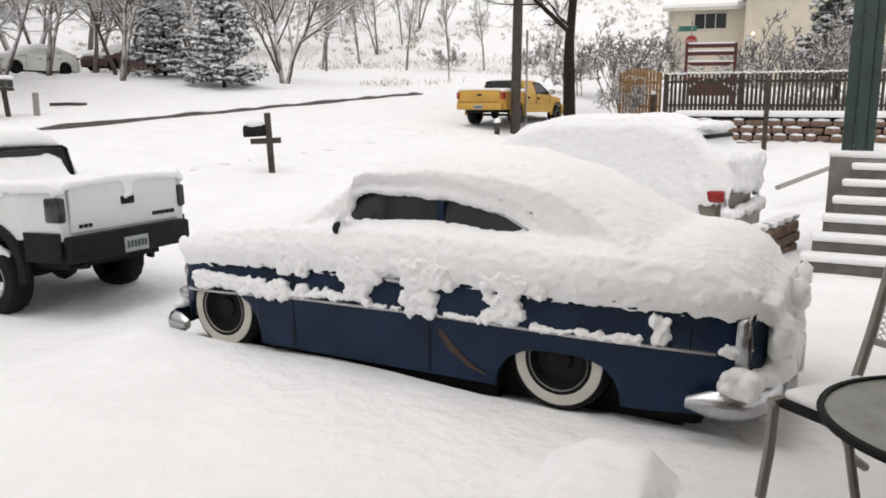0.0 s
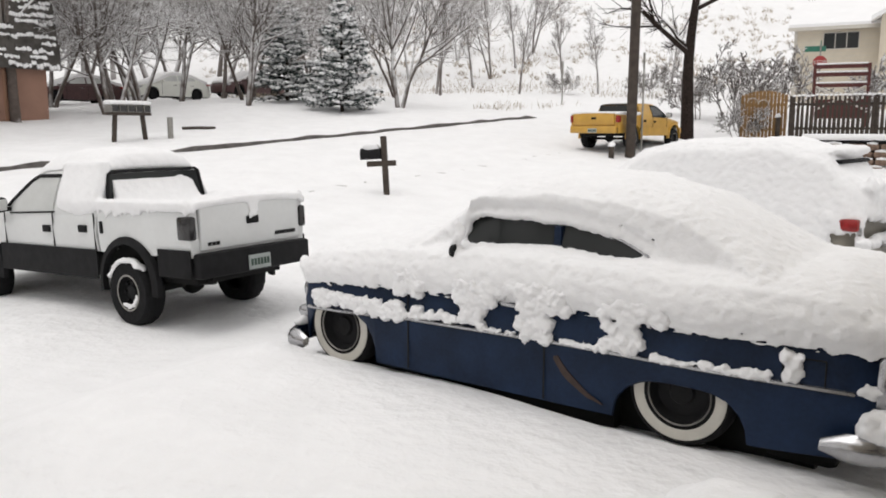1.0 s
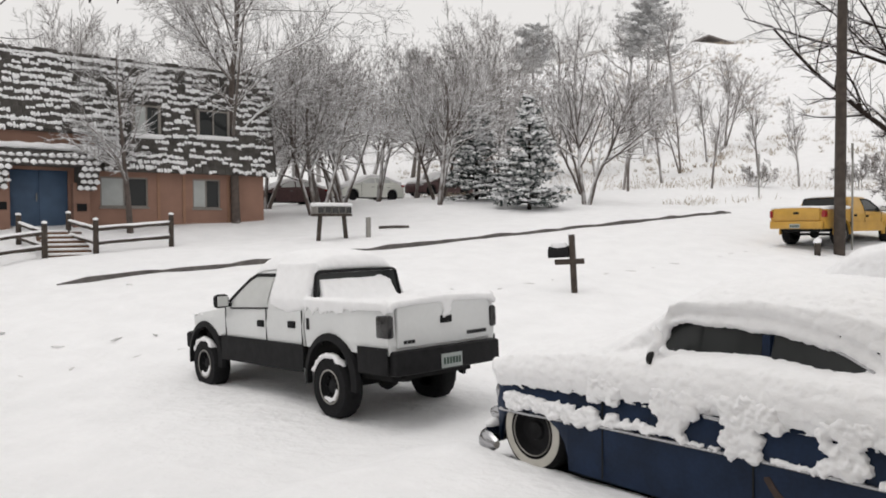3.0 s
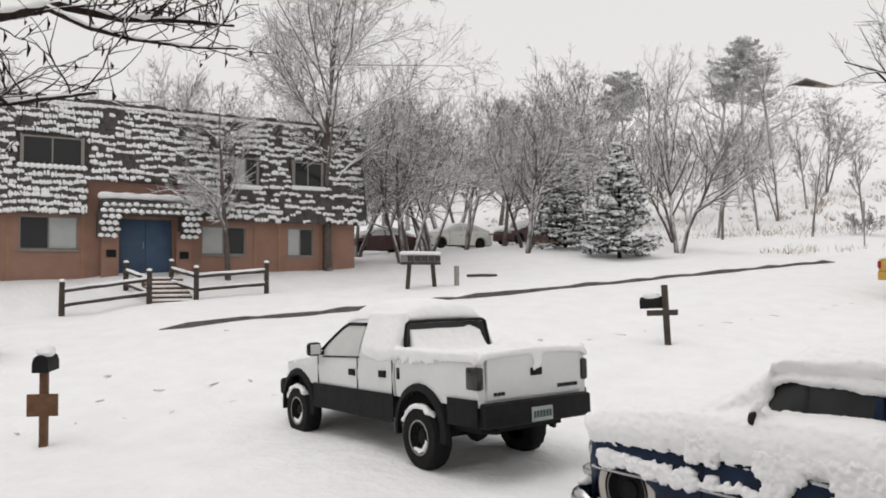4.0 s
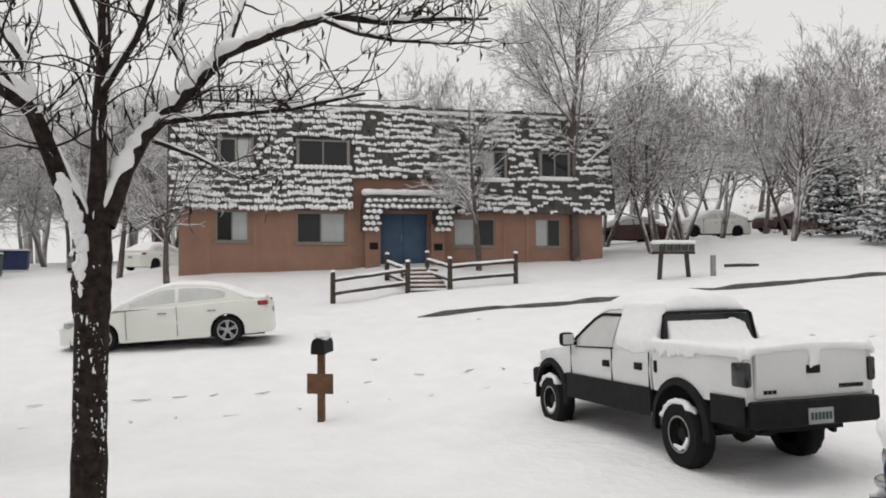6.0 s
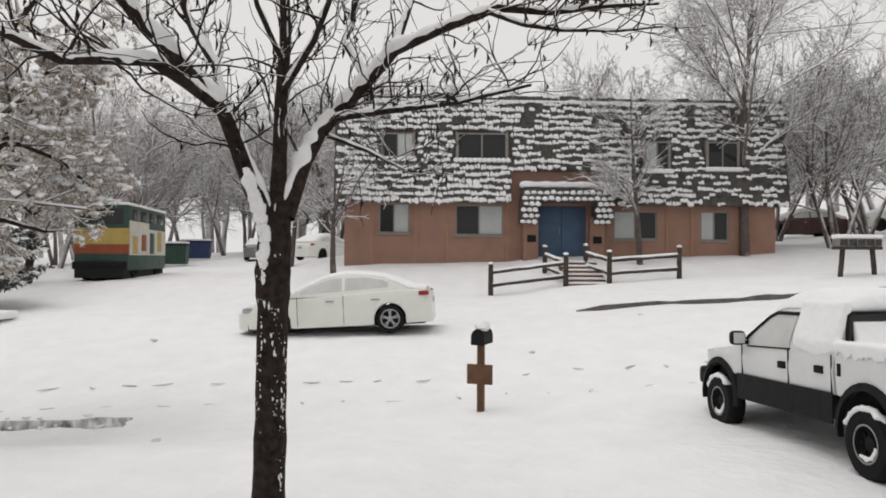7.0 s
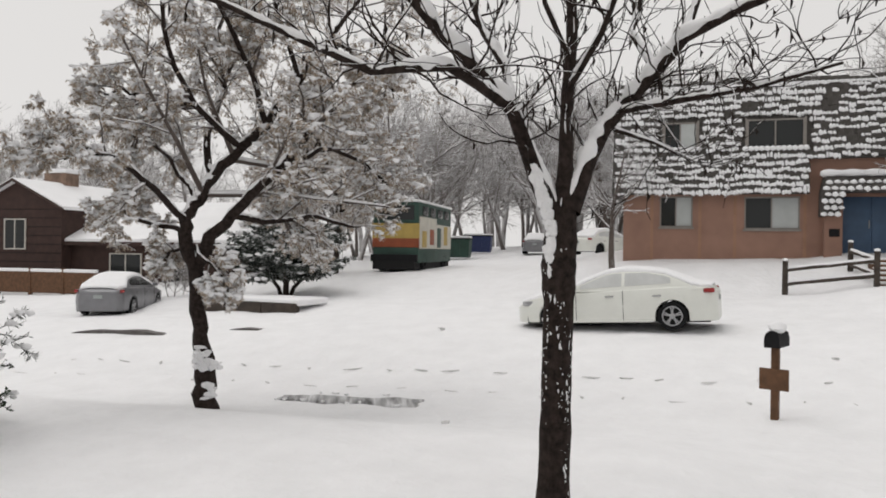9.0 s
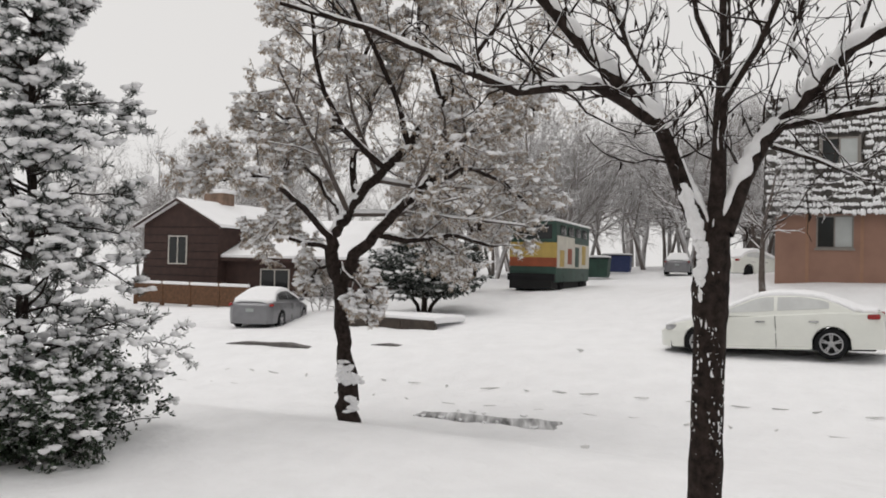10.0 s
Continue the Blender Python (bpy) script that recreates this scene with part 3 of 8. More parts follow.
    # the tail: snow slid on to the bumper
    for _ in range(34):
        y = rnd.uniform(-0.8, 0.62)
        lump(bm, -2.66 - rnd.uniform(0, 0.12), y, rnd.uniform(0.48, 0.95), 0.07, 0.13, 0.12, rnd.random() * 50, 1)
    for _ in range(34):
        y = rnd.uniform(-0.9, 0.9)
        lump(bm, -2.74 + 0.3 * (abs(y) / 0.95) ** 4, y, 0.46 + rnd.uniform(0, 0.07), 0.10, 0.10, 0.06, rnd.random() * 50, 1)
    for _ in range(18):
        lump(bm, -2.48 - rnd.uniform(0, 0.18), 0.91 + rnd.uniform(-0.05, 0.03), 0.45 + rnd.uniform(0, 0.08), 0.06 * rnd.uniform(0.7, 1.2), 0.07, 0.07 * rnd.uniform(0.8, 1.3), rnd.random() * 50, 1, 0.3)
    # by the mirror and on the front bumper
    for k in range(7):
        lump(bm, 0.20 + 0.03 * math.sin(k), 0.88, 1.16 + 0.035 * k, 0.045, 0.05, 0.045, k, 1)
    for y in (-0.8, -0.5, 0.5, 0.82):
        lump(bm, 1.86, y, 0.42, 0.05, 0.12, 0.05, y, 1)
    lump(bm, 1.84, 0.74, 0.60, 0.05, 0.08, 0.05, 3, 1)
    soft_snow("car_snow", bm, "thick snow blanket draped over the blue car", m, 0.018, 2, 0.030, 0.045)


blue_car()


# the lifted white pickup
def pickup(m, paint, clad, label, tyre_r=0.350, detailed=True):
    car = thing("pickup_truck", m, label, "truck")
    hubs = (1.56, -1.56)
    hz = tyre_r
    ar, az = (0.455, hz + 0.08)

    def width(x):
        return pw(x, [(-2.62, 0.80), (-2.55, 0.82), (-1.0, 0.83), (1.4, 0.83), (1.9, 0.80), (2.1, 0.74), (2.2, 0.60)])

    def half(x):
        w = width(x)
        low = arch(x, 0.76, hubs, ar, az)
        if x < -1.03:
            top = 1.28
            return [(w - 0.01, low), (w + 0.005, max(low + 0.01, 0.9)), (w + 0.01, max(low + 0.02, 1.05)), (w - 0.005, 1.2), (w - 0.02, top), (w - 0.09, top), (w - 0.10, 0.92), (0, 0.92)]
        b = pw(x, [(-1.0, 1.20), (0.9, 1.17), (1.3, 1.10), (2.0, 1.02), (2.2, 0.92)])
        return [(w - 0.01, low), (w + 0.005, max(low + 0.01, 0.9)), (w + 0.01, max(low + 0.02, 1.0)), (w - 0.01, b - 0.08), (w - 0.05, b), (w - 0.2, b + 0.01), (w * 0.4, b + 0.02), (0, b + 0.025)]
    bm = bmesh.new()
    shell(bm, [x for x in xs_for(-2.60, 2.2, 50, hubs, ar) if x <= -1.04], half)
    part("bed", bm, paint, car)
    bm = bmesh.new()
    shell(bm, [x for x in xs_for(-1.02, 2.2, 40, hubs, ar) if x >= -1.02], half)
    part("body", bm, paint, car)
    part("tailgate", boxes((-2.635, -2.575, -0.70, 0.70, 0.82, 1.27), bev=0.018), paint, car)
    part("chassis", boxes((-2.4, 2.0, -0.60, 0.60, 0.45, 0.88)), DARK, car)

    def roof(x):
        return pw(x, [(-1.03, 1.24), (-0.98, 1.56), (-0.85, 1.65), (-0.3, 1.685), (0.2, 1.66), (0.42, 1.58), (0.98, 1.19), (1.05, 1.14)])

    def face(x, z):
        return 0.80 - 0.17 * sm(1.15, 1.75, z) * 1.0

    def cabin(x):
        r = roof(x)
        z = max(1.13, r - 0.06)
        return [(0.81, 1.10), (face(x, 1.2), min(z, 1.2)), (face(x, z), z), (face(x, z) - 0.1, r), (0.3, r + 0.015), (0, r + 0.02)]
    bm = bmesh.new()
    shell(bm, steps(-1.03, 1.05, 40), cabin)
    part("cab", bm, paint, car)
    for s in (1, -1):
        bm = bmesh.new()
        panel(bm, steps(-0.14, 0.80, 18), lambda x: 1.17 - 0.03 * sm(0, 0.8, x), lambda x: min(1.56, roof(x) - 0.07), face, 0.010, s)
        part("window", bm, ICEGLASS if detailed else GLASS, car, "snow-dusted door glass" if detailed else "dark door glass")
        bm = bmesh.new()
        pts = [(x, s * (face(x, min(1.57, roof(x) - 0.06)) + 0.014), min(1.57, roof(x) - 0.06)) for x in steps(-0.16, 0.84, 20)]
        tube(bm, pts, 0.022, 6)
        tube(bm, [(-0.16, s * (face(0, 1.2) + 0.012), 1.17), (0.82, s * (face(0, 1.2) + 0.012), 1.14)], 0.011, 6)
        part("window_seal", bm, BLACK, car, "black window surround")
        # cladding, flares, lamps, handles
        bm = bmesh.new()
        panel(bm, steps(-1.02, 1.04, 16), lambda x: 0.46, lambda x: 0.78, lambda x, z: width(x) + 0.01, 0.012, s)
        part("sill_cladding", bm, clad, car, "black textured lower cladding")
        for h in hubs:
            bm = bmesh.new()
            ring = []
            for k in range(17):
                a = math.pi * (-0.06 + 1.12 * k / 16)
                cx, sz = math.cos(a), math.sin(a)
                r0, r1 = ar - 0.02, ar + 0.055
                y = s * (width(h) + 0.045)
                yi = s * (width(h) - 0.03)
                ring.append([(h + cx * r0, yi, az + sz * r0), (h + cx * r0, y, az + sz * r0), (h + cx * r1, y - s * 0.02, az + sz * r1), (h + cx * (r1 + 0.01), yi, az + sz * (r1 + 0.01))])
            skin(bm, ring, closed=True)
            part("wheel_flare", bm, clad, car, "black wheel arch flare")
        bm = bmesh.new()
        panel(bm, steps(-2.60, -2.10, 8), lambda x: 0.56, lambda x: 0.84, lambda x, z: width(x) + 0.012, 0.012, s)
        part("rear_cladding", bm, clad, car)
        bm = boxes((-2.63, -2.42, s * 0.79 - 0.05, s * 0.79 + 0.05, 0.93, 1.17), bev=0.03)
        part("tail_lamp", bm, LAMP if detailed else RED, car, "smoked tail lamp")
        for x0, z0 in ((-0.04, 0.98), (-0.78, 1.0)):
            part("door_handle", boxes((x0 - 0.075, x0 + 0.075, s * 0.845 - 0.02, s * 0.845 + 0.02, z0 - 0.04, z0 + 0.04), bev=0.01), BLACK, car, "black door handle")
        for x0 in (-0.16, -0.99, 0.92):
            part("door_gap", boxes((x0 - 0.006, x0 + 0.006, s * 0.835 - 0.006, s * 0.835 + 0.006, 0.78, 1.17)), DARK, car)
        bm = boxes((0.76, 0.88, s * 0.95 - 0.105, s * 0.95 + 0.105, 1.15, 1.33), bev=0.05)
        box(bm, 0.78, 0.84, min(s * 0.8, s * 0.88), max(s * 0.8, s * 0.88), 1.16, 1.21, bev=0.01)
        mirror = part("wing_mirror", bm, BLACK, car, "black door mirror")
        part("mirror_glass", boxes((0.752, 0.765, s * 0.955 - 0.078, s * 0.955 + 0.078, 1.175, 1.305), bev=0.005), ICEGLASS, mirror, "frosted mirror glass")
        part("headlamp", boxes((2.02, 2.16, s * 0.58 - 0.12, s * 0.58 + 0.12, 0.84, 0.98), bev=0.03), LAMP, car)
    part("fuel_flap", boxes((-1.16, -1.10, 0.835, 0.85, 0.96, 1.09), bev=0.01), BLACK, car, "black fuel filler")
    # rear window in its black seal, sloping with the back of the cab
    bm = bmesh.new()
    skin(bm, [[(-1.045, y, 1.24), (-1.005, y * 0.93, 1.585), (-0.985, y * 0.93, 1.585), (-1.02, y, 1.24)] for y in (-0.66, 0.66)], closed=True)
    part("rear_window", bm, GLASS, car, "dark rear glass half covered by snow")
    bm = bmesh.new()
    tube(bm, [(-1.05, -0.68, 1.24), (-1.012, -0.63, 1.58), (-1.01, -0.58, 1.605), (-1.01, 0.58, 1.605), (-1.012, 0.63, 1.58), (-1.05, 0.68, 1.24)], 0.020, 6)
    part("rear_window_seal", bm, BLACK, car, "black rubber window seal")
    part("step_bumper", boxes((-2.71, -2.55, -0.79, 0.79, 0.55, 0.80), bev=0.03), clad, car, "black step bumper")
    plate = part("number_plate", boxes((-2.725, -2.71, -0.155, 0.155, 0.57, 0.72), bev=0.003), PLATE, car, "pale number plate")
    for k in range(6):
        y = 0.115 - 0.046 * k
        part("plate_mark", boxes((-2.7285, -2.725, y - 0.016, y + 0.016, 0.61, 0.68)), PLATEINK, plate)
    part("tailgate_latch", boxes((-2.65, -2.63, -0.085, 0.085, 1.04, 1.12), bev=0.008), BLACK, car, "black tailgate latch")
    if detailed:
        for k in range(9):
            y = -0.34 - 0.036 * k
            part("tailgate_mark", boxes((-2.642, -2.634, y - 0.013, y + 0.013, 0.885, 0.925)), BLACK, car)
        for k in range(3):
            y = 0.60 - 0.055 * k
            part("tailgate_mark", boxes((-2.642, -2.634, y - 0.022, y + 0.022, 0.865, 0.90)), BLACK, car)
    part("front_bumper", boxes((2.08, 2.28, -0.80, 0.80, 0.52, 0.76), bev=0.05), clad, car)
    bm = bmesh.new()
    tube(bm, [(-1.56, -0.7, hz), (-1.56, 0.7, hz)], 0.05, 8)
    part("axle", bm, DARK, car)
    bm = bmesh.new()
    lump(bm, -1.56, 0, hz, 0.16, 0.14, 0.14, 1, 2, 0.05)
    part("differential", bm, DARK, car)
    bm = bmesh.new()
    tube(bm, [(-2.5, 0.45, 0.48), (-2.2, 0.45, 0.45), (-1.0, 0.45, 0.48)], 0.035, 8)
    part("exhaust_pipe", bm, DARK, car)
    for x in hubs:
        for s in (1, -1):
            wheel(car, x, s * 0.74, hz, tyre_r, 0.25, s, 0.195, "offroad")
    return car


# it stands nose-down on the fall of the driveway
TRUCK_POSE = pose(-6.67, 8.10, -0.05, 0, 2.2, 162.3) @ Matrix.Diagonal((0.965, 0.95, 1, 1))
pickup(TRUCK_POSE, WHITE, BLACK, "lifted white extended-cab pickup with black lower cladding")


def pickup_snow(m, deep=0.20, bed=1.20, name="truck_snow", label="", sides=True, seed=1):
    rnd = random.Random(seed)
    bm = bmesh.new()

    def roof(x):
        return pw(x, [(-1.06, 1.58), (-0.95, 1.645), (-0.3, 1.685), (0.2, 1.66), (0.42, 1.58), (0.98, 1.19), (1.3, 1.11), (2.0, 1.03), (2.2, 0.93)])

    # one smooth pillow over roof, windscreen and hood
    rings = []
    for x in steps(-0.98, 2.2, 66):
        r = roof(x)
        d = deep * pw(x, [(-0.98, 0.45), (-0.93, 0.75), (-0.8, 0.95), (-0.3, 1.0), (0.3, 0.9), (0.5, 0.72), (0.95, 0.6), (1.3, 0.62), (2.0, 0.5), (2.2, 0.2)])
        w = pw(x, [(-1.05, 0.60), (-0.9, 0.65), (0.2, 0.665), (0.45, 0.69), (1.0, 0.79), (1.9, 0.79), (2.2, 0.60)])
        ring = []
        for k in range(25):
            y = w * (-1 + 2 * k / 24)
            e = abs(y / w)
            z = r + d * (1 - e ** 5) * (0.9 + 0.1 * (1 - e * e)) + 0.010 * noise.noise(Vector((x * 3 + seed, y * 3, 0)))
            ring.append((x, y * (1.0 + 0.04 * (1 - e ** 6)), z - 0.05 * e ** 6))
        rings.append(ring + [(x, y * 0.96, z - 0.03) for y, z in ((w, r - 0.02), (w * 0.5, r + 0.01), (-w * 0.5, r + 0.01), (-w, r - 0.02))])
    skin(bm, rings, closed=True)

    def load(x):
        e = bed + 0.07 * sm(-2.45, -2.6, x) + 0.08 * sm(-1.7, -1.06, x)
        out = [(0.855, 1.25), (0.865, 1.30), (0.80, 1.335), (0.72, 1.31), (0.62, e), (0.3, e - 0.02), (0, e - 0.02)]
        return out + [(-y, z) for y, z in out[-2::-1]]
    snow_solid(bm, steps(-2.58, -1.06, 40), load, 0.09, seed + 3, 0.012)
    snow_solid(bm, steps(-2.66, -2.56, 6), lambda x: [(0.82, 1.25), (0.76, 1.31), (0.4, 1.33), (0, 1.335), (-0.4, 1.33), (-0.76, 1.31), (-0.82, 1.25)], 0.07, seed, 0.01)
    if sides:
        # a smooth sheet over the rear quarter glass, hanging from the roof
        rings = []
        for x in steps(-1.02, -0.19, 18):
            low = pw(x, [(-1.02, 1.20), (-0.9, 1.16), (-0.62, 1.13), (-0.42, 1.17), (-0.26, 1.20), (-0.19, 1.26)]) + 0.012 * noise.noise(Vector((x * 9, 0, 2)))
            out, inn = [], []
            for k in range(10):
                z = low + (1.72 - low) * k / 9
                y = 0.80 - 0.17 * sm(1.15, 1.75, z)
                t = 0.015 + 0.05 * sm(0, 0.25, k / 9) * sm(-0.16, -0.32, x) * sm(-1.06, -0.96, x)
                out.append((x, y + t, z))
                inn.append((x, y - 0.06, z))
            rings.append(out + inn[::-1])
        skin(bm, rings, closed=True)
        # blown on to the rear glass, leaving a dark strip below the roof
        rings = []
        for y in steps(-0.57, 0.60, 22):
            hi = 1.53 + 0.02 * noise.noise(Vector((y * 4, 3, 0))) - 0.05 * sm(-0.40, -0.57, y)
            ring = []
            for k in range(8):
                z = 1.20 + (hi - 1.20) * k / 7
                x = -1.05 + 0.12 * (z - 1.24)
                ring.append((x - 0.015 - 0.16 * (1 - k / 7) ** 1.6, y * (1 - 0.05 * k / 7), z))
            rings.append(ring + [(-1.0, y, hi), (-1.0, y, 1.20)])
        skin(bm, rings, closed=True)
        for x in steps(-2.1, -1.08, 34):
            lump(bm, x, 0.84, 1.25 - rnd.uniform(0, 0.10) * sm(-2.1, -1.6, x), rnd.uniform(0.02, 0.045), 0.018, rnd.uniform(0.03, 0.08), rnd.random() * 50, 1)
        for _ in range(7):
            lump(bm, -2.645, 0.0 + rnd.uniform(-0.06, 0.06), rnd.uniform(1.12, 1.28), 0.016, 0.05, 0.06, rnd.random() * 50, 1)
        for hx in (1.56, -1.56):
            for k in range(22):
                a = math.pi * (0.16 + 0.58 * k / 21)
                lump(bm, hx + 0.345 * math.cos(a), 0.835 + rnd.uniform(-0.03, 0.03), 0.35 + 0.345 * math.sin(a), 0.042, 0.055, 0.042 * rnd.uniform(0.7, 1.2), k, 1)
            for k in range(12):
                a = math.pi * (1.08 + 0.62 * k / 11)
                lump(bm, hx + 0.145 * math.cos(a), 0.85, 0.35 + 0.145 * math.sin(a), 0.045, 0.02, 0.042 * rnd.uniform(0.8, 1.3), k, 1)
    soft_snow(name, bm, label, m, 0.026 if sides else 0.05, 3, 0.014)


pickup_snow(TRUCK_POSE, label="thick snow on the white pickup's roof, hood and bed")


# the snowed-in wagon beyond the blue car
def buried_wagon():
    m = pose(0.23, 12.05, 0.05, 0, 0, 154)
    car = thing("suv", m, "beige wagon almost wholly plastered with snow", "car")
    hubs = (1.35, -1.35)

    def half(x):
        w = pw(x, [(-2.35, 0.70), (-2.2, 0.86), (-1, 0.92), (1.5, 0.91), (2.1, 0.84), (2.35, 0.6)])
        low = arch(x, 0.32, hubs, 0.38, 0.34)
        r = pw(x, [(-2.35, 1.0), (-2.30, 1.2), (-2.08, 1.36), (-1.82, 1.62), (-1.4, 1.68), (0.0, 1.66), (0.45, 1.55), (1.15, 1.08), (2.1, 0.95), (2.35, 0.8)])
        return [(w - 0.03, low), (w, max(low + 0.01, 0.65)), (w - 0.02, max(low + 0.02, min(0.95, r - 0.05))), (w - 0.12, max(low + 0.03, r - 0.12) if r > 1.1 else r), (w - 0.25, r), (0.3, r + 0.02), (0, r + 0.025)]
    bm = bmesh.new()
    shell(bm, xs_for(-2.35, 2.35, 40, hubs, 0.38), half)
    part("body", bm, BEIGE, car)
    part("rear_bumper", boxes((-2.46, -2.25, -0.88, 0.88, 0.34, 0.60), bev=0.05), BEIGE, car, "beige rear bumper")
    part("underbody", boxes((-2.2, 2.2, -0.75, 0.75, 0.2, 0.5)), DARK, car)
    for s in (1, -1):
        lamp = part("tail_lamp", boxes((-2.40, -2.14, s * 0.84 - 0.07, s * 0.84 + 0.07, 0.82, 0.97), bev=0.03), RED, car, "red tail lamp")
        part("lamp_lens", boxes((-2.42, -2.36, s * 0.76 - 0.06, s * 0.76 + 0.06, 0.78, 0.88), bev=0.02), ALLOY, lamp)
    part("spoiler", boxes((-2.10, -1.75, -0.58, 0.62, 1.60, 1.65), bev=0.015), BLACK, car, "dark roof spoiler")
    for x in hubs:
        for s in (1, -1):
            wheel(car, x, s * 0.78, 0.34, 0.34, 0.21, s, 0.21, "steel")
    bm = bmesh.new()

    def cover(x):
        w = pw(x, [(-2.48, 0.74), (-2.2, 0.90), (-1, 0.96), (1.5, 0.95), (2.1, 0.88), (2.45, 0.6)])
        r = pw(x, [(-2.48, 1.12), (-2.38, 1.38), (-2.12, 1.52), (-1.95, 1.72), (-1.4, 1.88), (0.0, 1.86), (0.5, 1.72), (1.25, 1.22), (2.1, 1.08), (2.45, 0.9)])
        e = 0.62 if x > -2.0 else 0.74
        out = [(w + 0.0, e), (w + 0.03, e + 0.1), (w + 0.01, min(1.0, r - 0.06)), (w - 0.10, r - 0.13), (w - 0.25, r), (0.3, r + 0.02), (0, r + 0.03)]
        return out + [(-y, z) for y, z in out[-2::-1]]
    snow_solid(bm, steps(-2.44, 2.45, 60), cover, 0.10, 21, 0.02)
    rnd = random.Random(9)
    for _ in range(160):
        x = rnd.uniform(-2.1, 1.9)
        lump(bm, x, 0.93, rnd.uniform(0.55, 1.0), 0.10, 0.04, 0.09, rnd.random() * 90, 1)
    for _ in range(60):
        lump(bm, -2.42 - 0.04 * rnd.random(), rnd.uniform(-0.75, 0.66), rnd.uniform(0.95, 1.36), 0.09, 0.14, 0.11, rnd.random() * 90, 1)
    for _ in range(40):
        lump(bm, -2.46, rnd.uniform(-0.9, 0.9), rnd.uniform(0.60, 0.72), 0.09, 0.12, 0.07, rnd.random() * 90, 1)
    for k in range(14):
        lump(bm, -1.88 - 0.013 * k, 0.0, 1.75, 0.14, 0.62, 0.07, k, 2)
    soft_snow("car_snow", bm, "wind-blown snow plastered over the beige wagon", m, 0.030, 2, 0.045, 0.055)


buried_wagon()


def saloon(m, paint, label, rim_style="alloy", snow=0.07, seed=1, icy=True, name="sedan"):
    """A four-door car, length 4.8 m, nose towards +x."""
    car = thing(name, m, label, "car")
    hubs = (1.40, -1.38)
    r0 = 0.335

    def width(x):
        return pw(x, [(-2.38, 0.66), (-2.2, 0.82), (-1.4, 0.91), (0, 0.92), (1.4, 0.91), (2.0, 0.84), (2.3, 0.68), (2.42, 0.45)])

    def belt(x):
        return pw(x, [(-2.38, 0.86), (-2.25, 0.98), (-1.7, 1.03), (-1.2, 1.01), (0.3, 0.95), (1.0, 0.93), (1.9, 0.80), (2.3, 0.68), (2.42, 0.55)])

    def half(x):
        w, b = width(x), belt(x)
        low = arch(x, 0.22, hubs, 0.385, 0.33)
        return [(w - 0.06, low - 0.01), (w - 0.02, low), (w, max(low + 0.01, 0.45)), (w + 0.008, max(low + 0.02, 0.60)), (w - 0.02, max(low + 0.03, b - 0.14)), (w - 0.06, max(b - 0.03, low + 0.04)), (w - 0.12, max(b, low + 0.045)), (w * 0.5, b + 0.03), (0, b + 0.04)]
    bm = bmesh.new()
    shell(bm, xs_for(-2.38, 2.42, 50, hubs, 0.385), half)
    part("body", bm, paint, car)
    part("underbody", boxes((-2.2, 2.1, -0.78, 0.78, 0.18, 0.5)), DARK, car)

    def roof(x):
        return pw(x, [(-2.0, 1.0), (-1.6, 1.19), (-1.2, 1.34), (-0.75, 1.43), (-0.25, 1.45), (0.12, 1.40), (0.65, 1.19), (1.25, 0.95)])

    def face(x, z):
        return 0.82 - 0.24 * max(0, min(1, (z - 0.96) / 0.5))

    def cabin(x):
        r = roof(x)
        z = max(0.97, r - 0.05)
        return [(0.83, 0.94), (face(x, min(1.0, z)), min(1.0, z)), (face(x, z), z), (face(x, z) - 0.1, r), (0.25, r + 0.015), (0, r + 0.02)]
    bm = bmesh.new()
    shell(bm, steps(-1.95, 1.25, 44), cabin)
    part("cabin", bm, paint, car)
    for s in (1, -1):
        for a, b in ((-0.22, 0.88), (-1.35, -0.30)):
            bm = bmesh.new()
            panel(bm, steps(a, b, 14), lambda x: 1.045 - 0.04 * x, lambda x: max(1.055 - 0.04 * x, min(1.36, roof(x) - 0.06)), face, 0.008, s)
            part("window", bm, ICEGLASS if icy else GLASS, car, "snow-dusted side window" if icy else "")
        part("tail_lamp", boxes((-2.33, -2.08, s * 0.775 - 0.06, s * 0.775 + 0.06, 0.86, 0.97), bev=0.03), RED, car, "red tail lamp")
        part("headlamp", boxes((1.92, 2.22, s * 0.70 - 0.08, s * 0.70 + 0.10, 0.62, 0.74), bev=0.03), ALLOY, car)
        part("wing_mirror", boxes((0.72, 0.86, s * 0.97 - 0.09, s * 0.97 + 0.09, 0.98, 1.10), bev=0.03), paint, car)
        for x0 in (0.05, -1.05):
            part("door_handle", boxes((x0 - 0.10, x0 + 0.10, s * 0.915 - 0.02, s * 0.915 + 0.02, 0.80, 0.83), bev=0.006), CHROME, car, "chrome door handle")
        for x0 in (0.85, -0.27):
            part("door_gap", boxes((x0 - 0.005, x0 + 0.005, s * 0.918 - 0.006, s * 0.918 + 0.006, 0.27, 0.95)), DARK, car)
        part("sill", boxes((-0.95, 0.98, s * 0.88 - 0.03, s * 0.88 + 0.03, 0.20, 0.27), bev=0.01), paint, car)
    bm = bmesh.new()
    skin(bm, [[(-1.90, y, 1.05), (-1.12, y * 0.8, 1.385), (-1.12, y * 0.8, 1.37), (-1.90, y, 1.03)] for y in (-0.62, 0.62)], closed=True)
    part("rear_window", bm, GLASS, car)
    part("number_plate", boxes((-2.40, -2.385, -0.15, 0.15, 0.66, 0.78)), PLATE, car)
